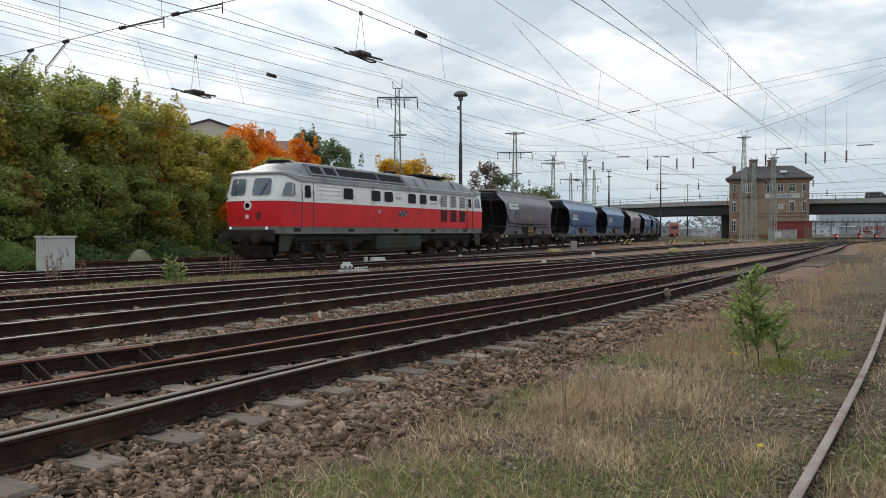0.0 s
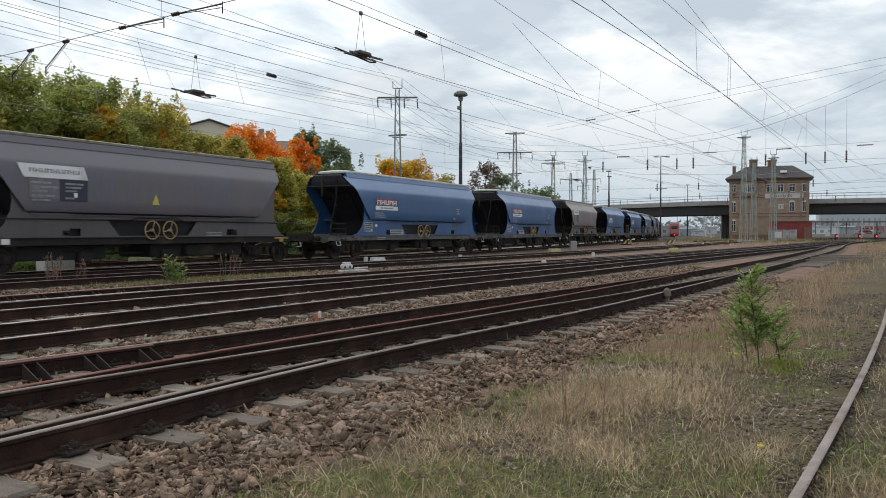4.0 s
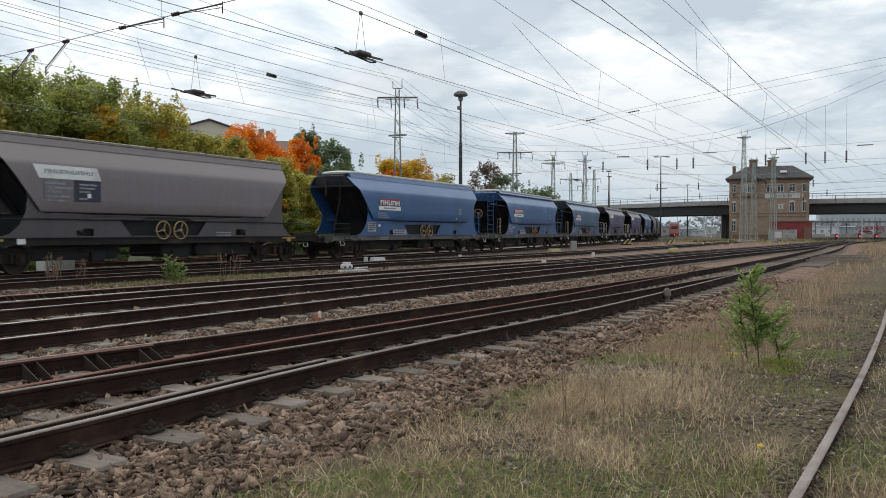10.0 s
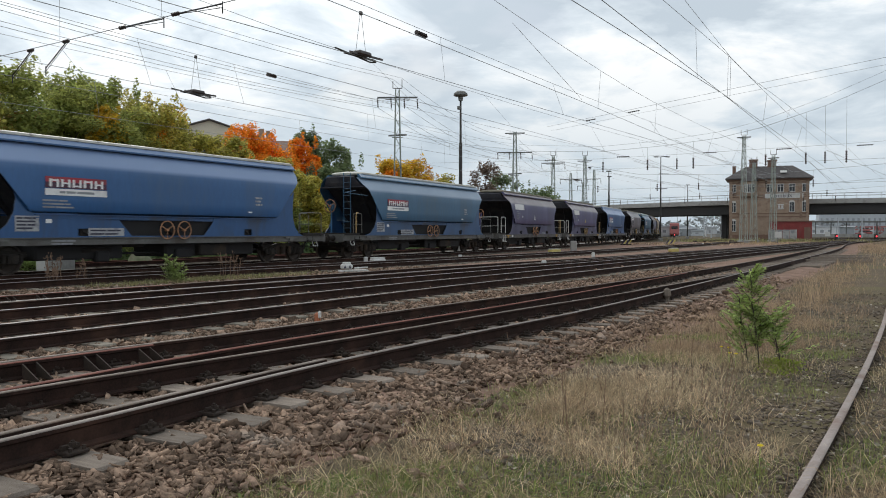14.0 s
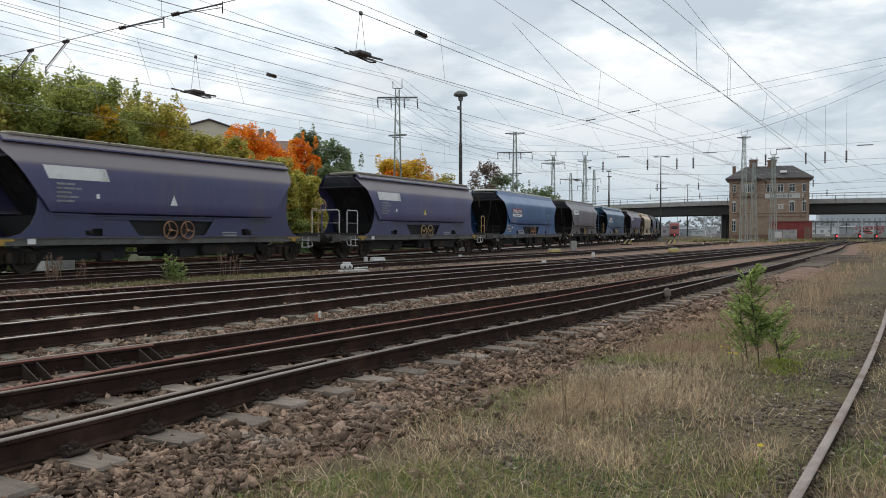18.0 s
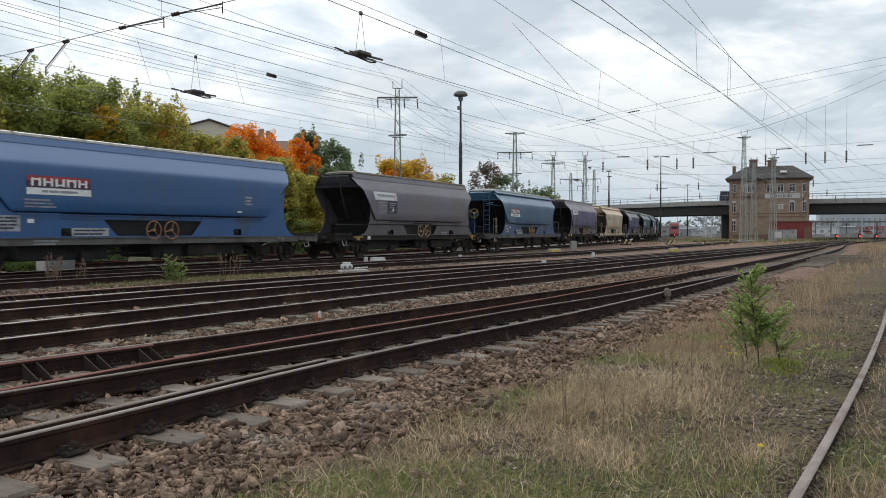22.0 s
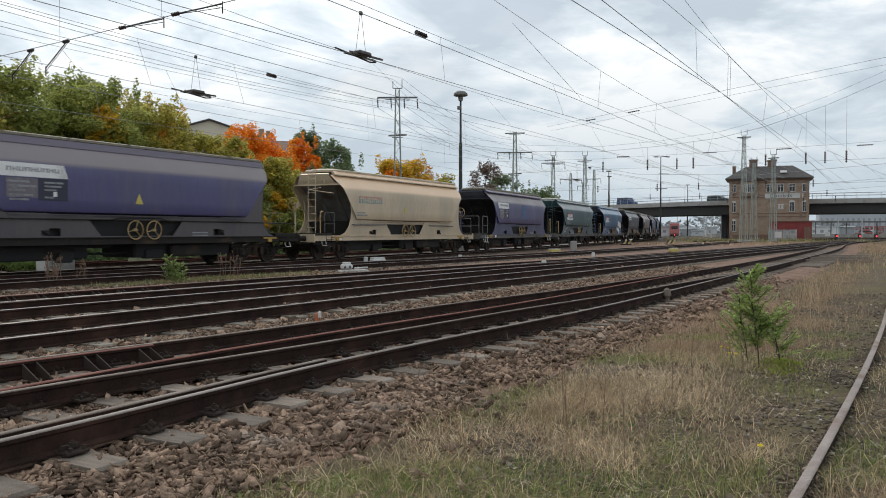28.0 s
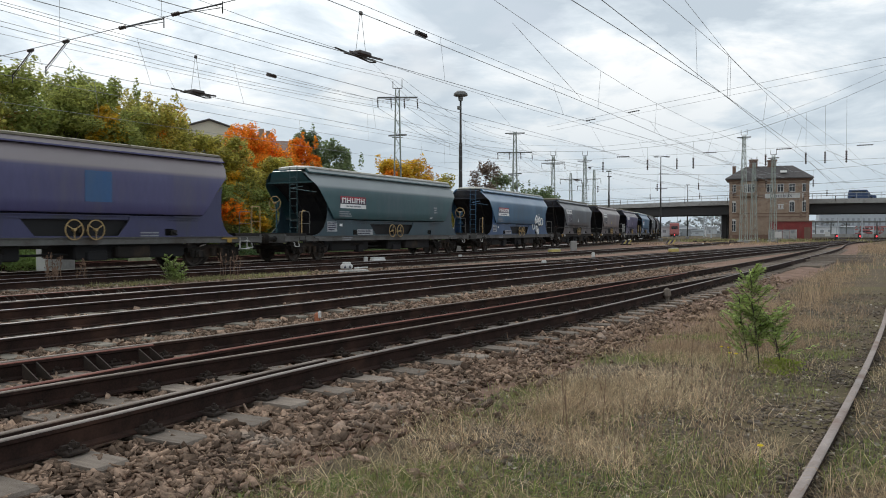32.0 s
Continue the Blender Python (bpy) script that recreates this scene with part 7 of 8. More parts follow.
for k, (s, off, h, w, c, c2) in enumerate(TREES):
    p = on_line(s, off)
    far = s > 4
    tree(p.x, p.y, h, w, c, k + 1, size=0.095 if not far else 0.14, leaves=(24000 if c != "rust" else 5000) if not far else 10000 if c != "rust" else 4500, second=c2)

for k, (s, off, h, w, c2) in enumerate(((-29.5, 11.0, 5.2, 4.6, "rust"), (-26.6, 10.8, 4.6, 4.4, ""), (-23.8, 11.0, 5.4, 4.4, "rust"), (-21.0, 10.8, 4.8, 4.2, ""), (-18.2, 11.0, 5.0, 4.2, "rust"), (-15.4, 10.8, 4.4, 4.2, "gold"), (-12.4, 11.0, 4.8, 4.2, "orange"), (-9.4, 10.8, 4.4, 4.0, "gold"), (-6.4, 10.6, 3.6, 3.6, ""))):
    p = on_line(s, off)
    tree(p.x, p.y, h, w, "hedge", 60 + k, size=0.072, leaves=17000, second=c2)

# bramble and ivy bank between the last track and the trees
M["ivy"] = leaf_mat("ivy", (0.10, 0.17, 0.07), (0.17, 0.22, 0.095), 0.4)
rs = np.random.RandomState(4)
n = 46000
s, o = rs.uniform(-40, 26, n), rs.uniform(7.3, 12.5, n)
hgt = np.interp(o, (7.3, 7.8, 9.0, 10.5, 12.5), (0.12, 0.45, 0.8, 1.5, 2.1)) * (0.75 + 0.35 * np.sin(s * 1.1 + o) + 0.25 * np.sin(s * 2.7))
h = np.interp(s, _S, _H)
P = np.stack([np.interp(s, _S, _X) - o * np.cos(h), np.interp(s, _S, _Y) + o * np.sin(h), -0.1 + hgt * rs.uniform(0.0, 1.0, n) ** 0.35], 1)
u = rs.normal(size=(n, 3))
u /= np.linalg.norm(u, axis=1)[:, None]
v = np.cross(u, rs.normal(size=(n, 3)))
v /= np.linalg.norm(v, axis=1)[:, None]
z = rs.uniform(0.05, 0.11, (n, 1))
tagged(raw("bramble_bank", np.stack([P - u * z, P + v * z * 0.7, P + u * z, P - v * z * 0.7], 1).reshape(-1, 3), np.arange(4 * n).reshape(-1, 4), M["ivy"]), "dense green bank of brambles and ivy below the trees", "bramble", kind="stuff")


# ---- ballast bed, stones, grass ----
M["stone"] = mat("stone", (0.315, 0.218, 0.155), (0.115, 0.08, 0.06), rough=0.95, scale=2.5, fine=45, bump=0.3, random_by="island", spread=0.62, spot=(0.27, 0.235, 0.2), spot_amount=0.2, spot_scale=2.0, spec=0.1)
M["dry_grass"] = leaf_mat("dry_grass", (0.76, 0.63, 0.43), (0.46, 0.365, 0.23), 0.75)
M["brown_grass"] = leaf_mat("brown_grass", (0.52, 0.375, 0.24), (0.33, 0.24, 0.15), 0.65)
M["straw_brown"] = leaf_mat("straw_brown", (0.46, 0.34, 0.225), (0.34, 0.24, 0.16), 0.4)
M["green_grass"] = leaf_mat("green_grass", (0.19, 0.26, 0.065), (0.3, 0.31, 0.115), 0.6)
M["clover"] = leaf_mat("clover", (0.12, 0.19, 0.065), (0.19, 0.26, 0.09), 0.35)
M["sapling_leaf"] = leaf_mat("sapling_leaf", (0.36, 0.47, 0.15), (0.5, 0.58, 0.22), 0.4)
M["fern"] = leaf_mat("fern", (0.17, 0.25, 0.075), (0.25, 0.32, 0.1), 0.35)


def by_share(line, n):
    d = np.concatenate([[0], np.cumsum(np.hypot(*np.diff(line, axis=0).T))])
    return np.stack([np.interp(np.linspace(0, d[-1], n), d, line[:, k]) for k in (0, 1)], 1)


def make_bed():
    near = by_share(shifted(LINE_A, -1.75), 150)
    far = by_share(LINE_U[(LINE_U[:, 1] > 2) & (LINE_U[:, 1] < 110)] + np.array((-2.6, 1.6)), 150)
    rows = []
    q = np.concatenate([[0, 0.012, 0.03], np.linspace(0.05, 1, 44)])
    for a, b in zip(near, far):
        for k, f in enumerate(q):
            x, y = a + (b - a) * f
            z = (-0.17, -0.10, -0.055)[k] if k < 3 else -0.045 if k < len(q) - 1 else -0.17
            rows.append((x, y, z + 0.018 * noise.noise(Vector((x * 2.2, y * 2.2, 1))) - 0.01))
    m = len(q)
    i, j = np.meshgrid(np.arange(149), np.arange(m - 1), indexing="ij")
    a = (i * m + j).ravel()
    tagged(raw("ballast_bed", rows, np.stack([a, a + m, a + m + 1, a + 1], 1), M["ballast_bed"], smooth=True), "brown-grey railway ballast bed under all tracks", "ballast", kind="structure")


make_bed()


def off_line(P, line):
    """Distance of plan points from a line that runs ahead (positive: right of it)."""
    t = np.gradient(line, axis=0)
    t /= np.linalg.norm(t, axis=1)[:, None]
    return (P[:, 0] - np.interp(P[:, 1], line[:, 1], line[:, 0])) * np.interp(P[:, 1], line[:, 1], t[:, 1])


def lumps(P, scale, seed):
    """Smooth uneven patches between about -0.6 and 0.6."""
    rs = np.random.RandomState(int(seed * 10) + 3)
    out = np.zeros(len(P))
    for k in range(9):
        a, f = rs.uniform(0, 6.28), scale * rs.uniform(1.5, 6.0)
        out += np.sin(f * (P[:, 0] * math.cos(a) + P[:, 1] * math.sin(a)) + rs.uniform(0, 6.28)) / 8
    return out


def dense(line, step=0.12, y1=30):
    d = np.concatenate([[0], np.cumsum(np.hypot(*np.diff(line, axis=0).T))])
    k = np.arange(0, d[-1], step)
    p = np.stack([np.interp(k, d, line[:, 0]), np.interp(k, d, line[:, 1])], 1)
    return p[p[:, 1] < y1]


def make_stones():
    rs = np.random.RandomState(7)
    A = dense(LINE_A, 0.3, 34)
    pts = []
    for y0, y1, per in ((2.6, 6, 1300), (6, 9, 900), (9, 14, 430), (14, 21, 190), (21, 34, 70)):
        n = int((y1 - y0) * 30 * per)
        P = np.stack([rs.uniform(-19, 11, n), rs.uniform(y0, y1, n)], 1)
        P = P[np.abs(P[:, 0]) < 0.6 * P[:, 1] + 0.6]
        pts.append(P)
    P = np.concatenate(pts)
    sd = off_line(P, A)
    edge = 1.15 + 0.6 * lumps(P, 0.9, 5) + rs.exponential(0.22, len(P)) * (rs.uniform(size=len(P)) < 0.5) + 0.25 * np.clip((10 - P[:, 1]) / 6, 0, 1)
    keep = (sd < edge) & (sd > -18)
    P, sd = P[keep], sd[keep]
    # sleepers of the near turnout stay mostly bare
    dd = np.concatenate([[0], np.cumsum(np.hypot(*np.diff(A, axis=0).T))])
    t = np.gradient(A, axis=0)
    t /= np.linalg.norm(t, axis=1)[:, None]
    idx = np.clip(np.searchsorted(A[:, 1], P[:, 1] + sd * np.interp(P[:, 1], A[:, 1], t[:, 0])), 0, len(A) - 1)
    s = dd[idx] - 0.2
    t = np.gradient(A, axis=0)
    t /= np.linalg.norm(t, axis=1)[:, None]
    s = s + ((P - A[idx]) * t[idx]).sum(1)
    bare = (np.abs((s + 0.315) % 0.63 - 0.315) < 0.135) & (sd < 0.58) & (sd > 0)
    P = P[~bare | (rs.uniform(size=len(P)) < 0.3)]
    for ln in ALL_RAILS:
        L = np.array(ln)
        ok = (P[:, 1] < L[:, 1].min()) | (P[:, 1] > L[:, 1].max()) | (np.abs(off_line(P, L)) > 0.1)
        P = P[ok]
    n = len(P)
    size = np.minimum(rs.lognormal(-3.93, 0.34, n), 0.042)[:, None] * np.interp(P[:, 1], (3, 12, 32), (1.0, 1.05, 1.5))[:, None]
    cube = np.array([(x, y, z) for x in (-1, 1) for y in (-1, 1) for z in (-1, 1)], float)
    V = cube[None] * rs.uniform(0.6, 1.2, (n, 8, 3)) * rs.uniform(0.5, 1.65, (n, 1, 3))
    V[:, :, 2] *= 0.27
    q = rs.normal(size=(n, 4)) * np.array((1, 0.3, 0.3, 1))
    q /= np.linalg.norm(q, axis=1)[:, None]
    w, x, y, z = q.T
    R = np.stack([np.stack([1 - 2 * (y * y + z * z), 2 * (x * y - z * w), 2 * (x * z + y * w)], 1), np.stack([2 * (x * y + z * w), 1 - 2 * (x * x + z * z), 2 * (y * z - x * w)], 1), np.stack([2 * (x * z - y * w), 2 * (y * z + x * w), 1 - 2 * (x * x + y * y)], 1)], 1)
    V = np.einsum("nij,nkj->nki", R, V) * size[:, None, :]
    side = off_line(P, A)
    lift = np.where(side > 0.7, -0.07, np.where((side < 0) & (side > -3.5), -0.045, -0.045))
    V += np.stack([P[:, 0], P[:, 1], lift + size[:, 0] * 0.2 + rs.uniform(-0.01, 0.015, n)], 1)[:, None]
    F = np.array([(0, 1, 3, 2), (4, 6, 7, 5), (0, 4, 5, 1), (2, 3, 7, 6), (0, 2, 6, 4), (1, 5, 7, 3)])
    f = (F[None] + 8 * np.arange(n)[:, None, None]).reshape(-1, 4)
    tagged(raw("ballast_stones", V.reshape(-1, 3), f, M["stone"]), "loose brown and grey ballast stones", "stones", kind="stuff")


make_stones()
# pale gravel walkway between the two last tracks
M["pale_ballast"] = mat("pale_ballast", (0.47, 0.45, 0.42), (0.35, 0.33, 0.30), rough=0.95, scale=1.5, fine=16, bump=0.6, spec=0.1)
strip = [[on_line(s, o) + Vector((0, 0, z + 0.02 * noise.noise(Vector((s, o, 0))))) for o, z in ((1.7, -0.09), (2.0, 0.0), (3.0, 0.03), (4.0, 0.0), (4.4, -0.09))] for s in np.arange(-60, 200, 1.5)]
tagged(part("gravel_walkway", Shape().loft([[tuple(p) for p in r] for r in strip], caps=False, closed=False), M["pale_ballast"]), "pale gravel walkway between the last two tracks", "path", kind="structure")


def blades(name, P, length, width, lean, material, label, seed, category="grass", z=None):
    """Bent blades of grass at plan points, as one mesh."""
    rs = np.random.RandomState(seed)
    n = len(P)
    a, b = rs.uniform(0, 2 * np.pi, n), rs.uniform(0, 2 * np.pi, n)
    L = length * rs.uniform(0.45, 1.25, n)
    w = width * rs.uniform(0.6, 1.3, n)
    k = lean * rs.uniform(0.1, 1.5, n)
    z = np.full(n, -0.14) if z is None else z
    base = np.stack([P[:, 0], P[:, 1], z], 1)
    side = np.stack([np.cos(b), np.sin(b), np.zeros(n)], 1) * (w / 2)[:, None]
    out = np.stack([np.cos(a), np.sin(a), np.zeros(n)], 1)
    mid = base + out * (k * L * 0.3)[:, None] + np.array((0, 0, 1)) * (L * 0.55)[:, None]
    tip = base + out * (k * L * 0.95)[:, None] + np.array((0, 0, 1)) * (L * np.clip(1 - 0.35 * k, 0.25, 1))[:, None]
    V = np.stack([base - side, base + side, mid + side * 0.7, mid - side * 0.7, tip], 1).reshape(-1, 3)
    F = np.array([(0, 1, 2), (0, 2, 3), (3, 2, 4)])
    f = (F[None] + 5 * np.arange(n)[:, None, None]).reshape(-1, 3)
    return tagged(raw(name, V, f, M[material]), label, category, kind="stuff")


def field(seed, y0, y1, per, keep):
    """Random plan points right of the near turnout, thinned by keep(points, distance from its near rail)."""
    rs = np.random.RandomState(seed)
    n = int((y1 - y0) * (y1 * 1.2 + 2) * per)
    P = np.stack([rs.uniform(-0.62 * y1 - 1, 0.62 * y1 + 1, n), rs.uniform(y0, y1, n)], 1)
    P = P[np.abs(P[:, 0]) < 0.6 * P[:, 1] + 0.5]
    sd = off_line(P, dense(LINE_A, 0.8, 95))
    P, sd = P[sd > 0.85], sd[sd > 0.85]
    pr = keep(P, sd)
    return P[rs.uniform(size=len(P)) < pr]


def siding_gap(P):
    s = off_line(P, dense(LINE_S, 0.6, 60))
    return np.where((s > -0.25) & (s < 1.75), 0.25, 1.0) * np.where(np.abs(s) < 0.07, 0, 1)


def dirt(P):
    """Bare cindery ground beside the siding."""
    s = off_line(P, dense(LINE_S, 0.6, 60))
    return np.where((s < 0) & (s > -2.0), np.clip(-s / 2.0, 0, 1) ** 1.5 * np.clip((P[:, 1] - 5.2) / 1.5, 0.25, 1) * 0.5 + np.clip((6.0 - P[:, 1]) / 1.5, 0, 1) * 0.5, 1.0)


def trodden(P):
    """A bare dark patch of soil in the grass, 0 to 1."""
    return np.clip(1.3 - np.hypot((P[:, 0] - 1.3 - 0.45 * (P[:, 1] - 4.5)) / 0.42, (P[:, 1] - 4.5) / 0.75), 0, 1)


def green_mask(P):
    clump = np.clip(1.2 - np.hypot((P[:, 0] - 1.55 - 0.3 * (P[:, 1] - 5.4)) / 0.4, (P[:, 1] - 5.4) / 0.9), 0, 1)
    return clump * 0.7 + (1 - clump) * np.clip(lumps(P, 0.8, 8) * 3.0 - 0.1 + np.clip((6.0 - P[:, 1]) / 2.2, 0.0, 0.45), 0, 1)


def tan_keep(P, sd):
    near = np.clip((P[:, 1] - 3.4) / 1.6, 0.35, 1)
    return near * np.clip((sd - 0.9) / 1.5, 0, 1) ** 1.3 * np.clip(0.55 + 1.4 * lumps(P, 0.9, 2), 0.08, 1) * siding_gap(P) * dirt(P) * (1 - 0.75 * green_mask(P)) * (1 - 0.9 * trodden(P))


def green_keep(P, sd):
    return green_mask(P) * np.clip((sd - 1.2) / 0.6, 0, 1) * siding_gap(P) * np.maximum(dirt(P), 0.35)


blades("dry_grass", np.concatenate([field(11, 2.8, 6, 7000, tan_keep), field(12, 6, 10, 3600, tan_keep)]), 0.18, 0.0045, 2.0, "dry_grass", "dry straw-coloured grass beside the tracks", 1)
blades("dry_grass", np.concatenate([field(13, 10, 17, 1700, tan_keep), field(14, 17, 30, 560, tan_keep)]), 0.22, 0.008, 1.4, "straw_brown", "dry straw-coloured grass farther along the tracks", 2)
blades("dry_grass", field(15, 30, 95, 50, tan_keep), 0.36, 0.03, 0.8, "straw_brown", "far dry grass beside the station throat", 3)
blades("brown_grass", np.concatenate([field(16, 2.8, 7, 4200, tan_keep), field(17, 7, 14, 1700, tan_keep)]), 0.22, 0.0042, 2.0, "brown_grass", "withered brown grass stems", 4)
blades("green_grass", np.concatenate([field(18, 2.8, 6, 6500, green_keep), field(19, 6, 12, 2000, green_keep)]), 0.13, 0.0038, 0.8, "green_grass", "short green grass among the straw", 5)


def tall_keep(P, sd):
    s = off_line(P, dense(LINE_S, 0.6, 60))
    return np.clip((sd - 2.2) / 0.8, 0, 1) * np.clip(1 - np.abs(s + 3.0) / 2.0, 0, 1) * np.clip((P[:, 1] - 10) / 5, 0, 1) * np.clip(0.5 + lumps(P, 0.5, 4), 0.1, 1)


blades("tall_grass", np.concatenate([field(21, 10, 20, 600, tall_keep), field(22, 20, 45, 170, tall_keep)]), 0.75, 0.007, 0.6, "brown_grass", "tall dry brown grass leaning in the wind", 6)
blades("tall_grass", np.concatenate([field(23, 10, 20, 200, tall_keep), field(24, 20, 45, 60, tall_keep)]), 0.65, 0.007, 0.7, "straw_brown", "tall dry straw grass leaning in the wind", 7)


def flat_leaves(name, P, size, z0, z1, material, label, seed, category):
    rs = np.random.RandomState(seed)
    n = len(P)
    C = np.stack([P[:, 0], P[:, 1], rs.uniform(z0, z1, n)], 1)
    u = rs.normal(size=(n, 3)) * np.array((1, 1, 0.4))
    u /= np.linalg.norm(u, axis=1)[:, None]
    v = np.cross(u, np.array((0, 0, 1)) + 0.5 * rs.normal(size=(n, 3)))
    v /= np.linalg.norm(v, axis=1)[:, None]
    s = size * rs.uniform(0.5, 1.3, (n, 1))
    return tagged(raw(name, np.stack([C - u * s, C + v * s * 0.7, C + u * s, C - v * s * 0.7], 1).reshape(-1, 3), np.arange(4 * n).reshape(-1, 4), M[material]), label, category, kind="stuff")


flat_leaves("clover", np.concatenate([field(31, 2.8, 5.5, 1300, lambda P, sd: green_keep(P, sd) ** 1.5), field(32, 5.5, 10, 260, lambda P, sd: green_keep(P, sd) ** 1.5)]), 0.014, -0.13, -0.05, "clover", "low green clover and weeds", 8, "weeds")
M["litter"] = mat("litter", (0.5, 0.47, 0.42), (0.3, 0.25, 0.18), rough=0.9, scale=8, fine=60, random_by="island", spread=0.5)
M["cinder"] = mat("cinder", (0.10, 0.078, 0.06), (0.15, 0.118, 0.085), rough=0.95, scale=3, fine=40, random_by="island", spread=0.5)
flat_leaves("fallen_leaves", field(33, 2.8, 12, 14, lambda P, sd: np.full(len(P), 0.5)), 0.022, -0.11, -0.07, "litter", "pale fallen leaves scattered on the ground", 9, "leaves")


def cinder_keep(P, sd):
    s = off_line(P, dense(LINE_S, 0.6, 60))
    return np.where((s > -2.4) & (s < 3.2), 0.8, 0.0) * np.clip(0.6 + lumps(P, 1.2, 12), 0.1, 1)


def pebbles(name, P, mean, material, label, seed, z0=-0.12):
    """Small loose angular bits lying on the ground."""
    rs = np.random.RandomState(seed)
    n = len(P)
    size = rs.lognormal(mean, 0.4, n)[:, None]
    cube = np.array([(x, y, z) for x in (-1, 1) for y in (-1, 1) for z in (-0.6, 0.6)], float)
    V = cube[None] * rs.uniform(0.3, 1.2, (n, 8, 3)) * size[:, None]
    a = rs.uniform(0, 6.28, n)[:, None]
    X = V[:, :, 0] * np.cos(a) - V[:, :, 1] * np.sin(a) + P[:, :1]
    Y = V[:, :, 0] * np.sin(a) + V[:, :, 1] * np.cos(a) + P[:, 1:]
    gz = np.array([ground_z(x, y) for x, y in P])
    Z = V[:, :, 2] + (gz + 0.003)[:, None]
    F = np.array([(0, 1, 3, 2), (4, 6, 7, 5), (0, 4, 5, 1), (2, 3, 7, 6), (0, 2, 6, 4), (1, 5, 7, 3)])
    f = (F[None] + 8 * np.arange(n)[:, None, None]).reshape(-1, 4)
    return tagged(raw(name, np.stack([X, Y, Z], 2).reshape(-1, 3), f, M[material]), label, "stones", kind="stuff")


pebbles("cinders", np.concatenate([field(34, 3, 6, 1100, cinder_keep), field(35, 6, 10, 800, cinder_keep), field(36, 10, 20, 260, cinder_keep)]), -4.35, "cinder", "dark cinders and crumbs of soil beside the siding", 10)
pebbles("pale_gravel", np.concatenate([field(37, 3, 7, 60, cinder_keep), field(38, 7, 18, 40, cinder_keep), field(39, 3, 9, 22, lambda P, sd: np.full(len(P), 0.6))]), -4.65, "litter", "scattered pale gravel on the soil", 11)


# ---- small things along the tracks ----
M["cabinet_white"] = mat("cabinet_white", (0.50, 0.50, 0.47), (0.42, 0.42, 0.395), rough=0.85, scale=2, fine=20, spot=(0.28, 0.28, 0.26), spot_amount=0.3)
M["orange_paint"] = mat("orange_paint", (0.45, 0.16, 0.08), (0.36, 0.13, 0.07), rough=0.7)
M["marker_yellow"] = mat("marker_yellow", (0.55, 0.45, 0.14), (0.45, 0.37, 0.12), rough=0.7)

c = thing("concrete_cabinet", "pale concrete line-side cabinet, stained, with a thin lid", "cabinet", (-14.35, 29.4, -0.08), 57)
part("body", Shape().box((0, 0, 0.66), (1.16, 0.62, 1.3), 0.02), M["cabinet_white"], c)
part("lid", Shape().box((0, 0, 1.34), (1.26, 0.72, 0.08), 0.02), M["cabinet_white"], c)
part("front_panel", Shape().box((0, -0.325, 0.62), (0.98, 0.02, 1.0), 0.01), M["cabinet_white"], c)
part("foot", Shape().box((0, 0, 0.03), (1.22, 0.68, 0.16)), M["concrete"], c)
g = Shape()
rd = random.Random(2)
for k in range(7):
    x, z = rd.uniform(-0.35, 0.35), rd.uniform(0.3, 0.75)
    g.path([(x, -0.345, z), (x + rd.uniform(-0.1, 0.1), -0.345, z + 0.14), (x + rd.uniform(-0.12, 0.12), -0.345, z + 0.24)], 0.012, 4)
part("scrawl", g, M["sign_grey"], c, "faint grey scrawl")

h = thing("gravel_heap", "small pale heap of mossy gravel beyond the train", "heap", (-13.9, 36.4, -0.02))
M["mossy"] = mat("mossy", (0.2, 0.22, 0.13), (0.3, 0.28, 0.2), rough=0.95, scale=6, fine=40, bump=0.8, spot=(0.12, 0.15, 0.07), spec=0.1)
part("mound", Shape().loft([[((r + 0.06 * math.sin(5 * a + z * 9)) * math.cos(a), (r + 0.05 * math.sin(4 * a + z * 7)) * math.sin(a), z) for a in (2 * math.pi * k / 18 for k in range(18))] for r, z in ((0.6, 0.0), (0.5, 0.2), (0.36, 0.42), (0.22, 0.58), (0.08, 0.66))]), M["mossy"], h, smooth=True)

# point lantern: white box with dark arrow marks on a low stand
p = thing("point_lantern", "white point lantern with dark marks between the rails", "point lantern", (-3.55, 29.2, -0.05), 20)
part("box", Shape().box((0, 0, 0.22), (0.42, 0.3, 0.18), 0.06).box((0, 0, 0.34), (0.3, 0.2, 0.09), 0.06), M["white_paint"], p)
for x in (-0.09, 0.09):
    part("mark", Shape().plate([(x - 0.05, -0.155, 0.16), (x + 0.05, -0.155, 0.16), (x, -0.155, 0.28)], 0.006), M["sign_dark"], p)
part("stand", Shape().box((0.25, 0, 0.06), (1.1, 0.3, 0.08), 0.03).tube((0.3, 0, 0.16), (0.8, 0, 0.18), 0.03), M["white_paint"], p)

p = thing("clearance_post", "short orange and white clearance post in the ballast", "post", (-2.05, 12.95, -0.05))
part("post", Shape().box((0, 0, 0.08), (0.1, 0.08, 0.2), 0.03), M["orange_paint"], p)
part("cap", Shape().box((0.035, -0.01, 0.14), (0.05, 0.085, 0.12), 0.02), M["white_paint"], p)

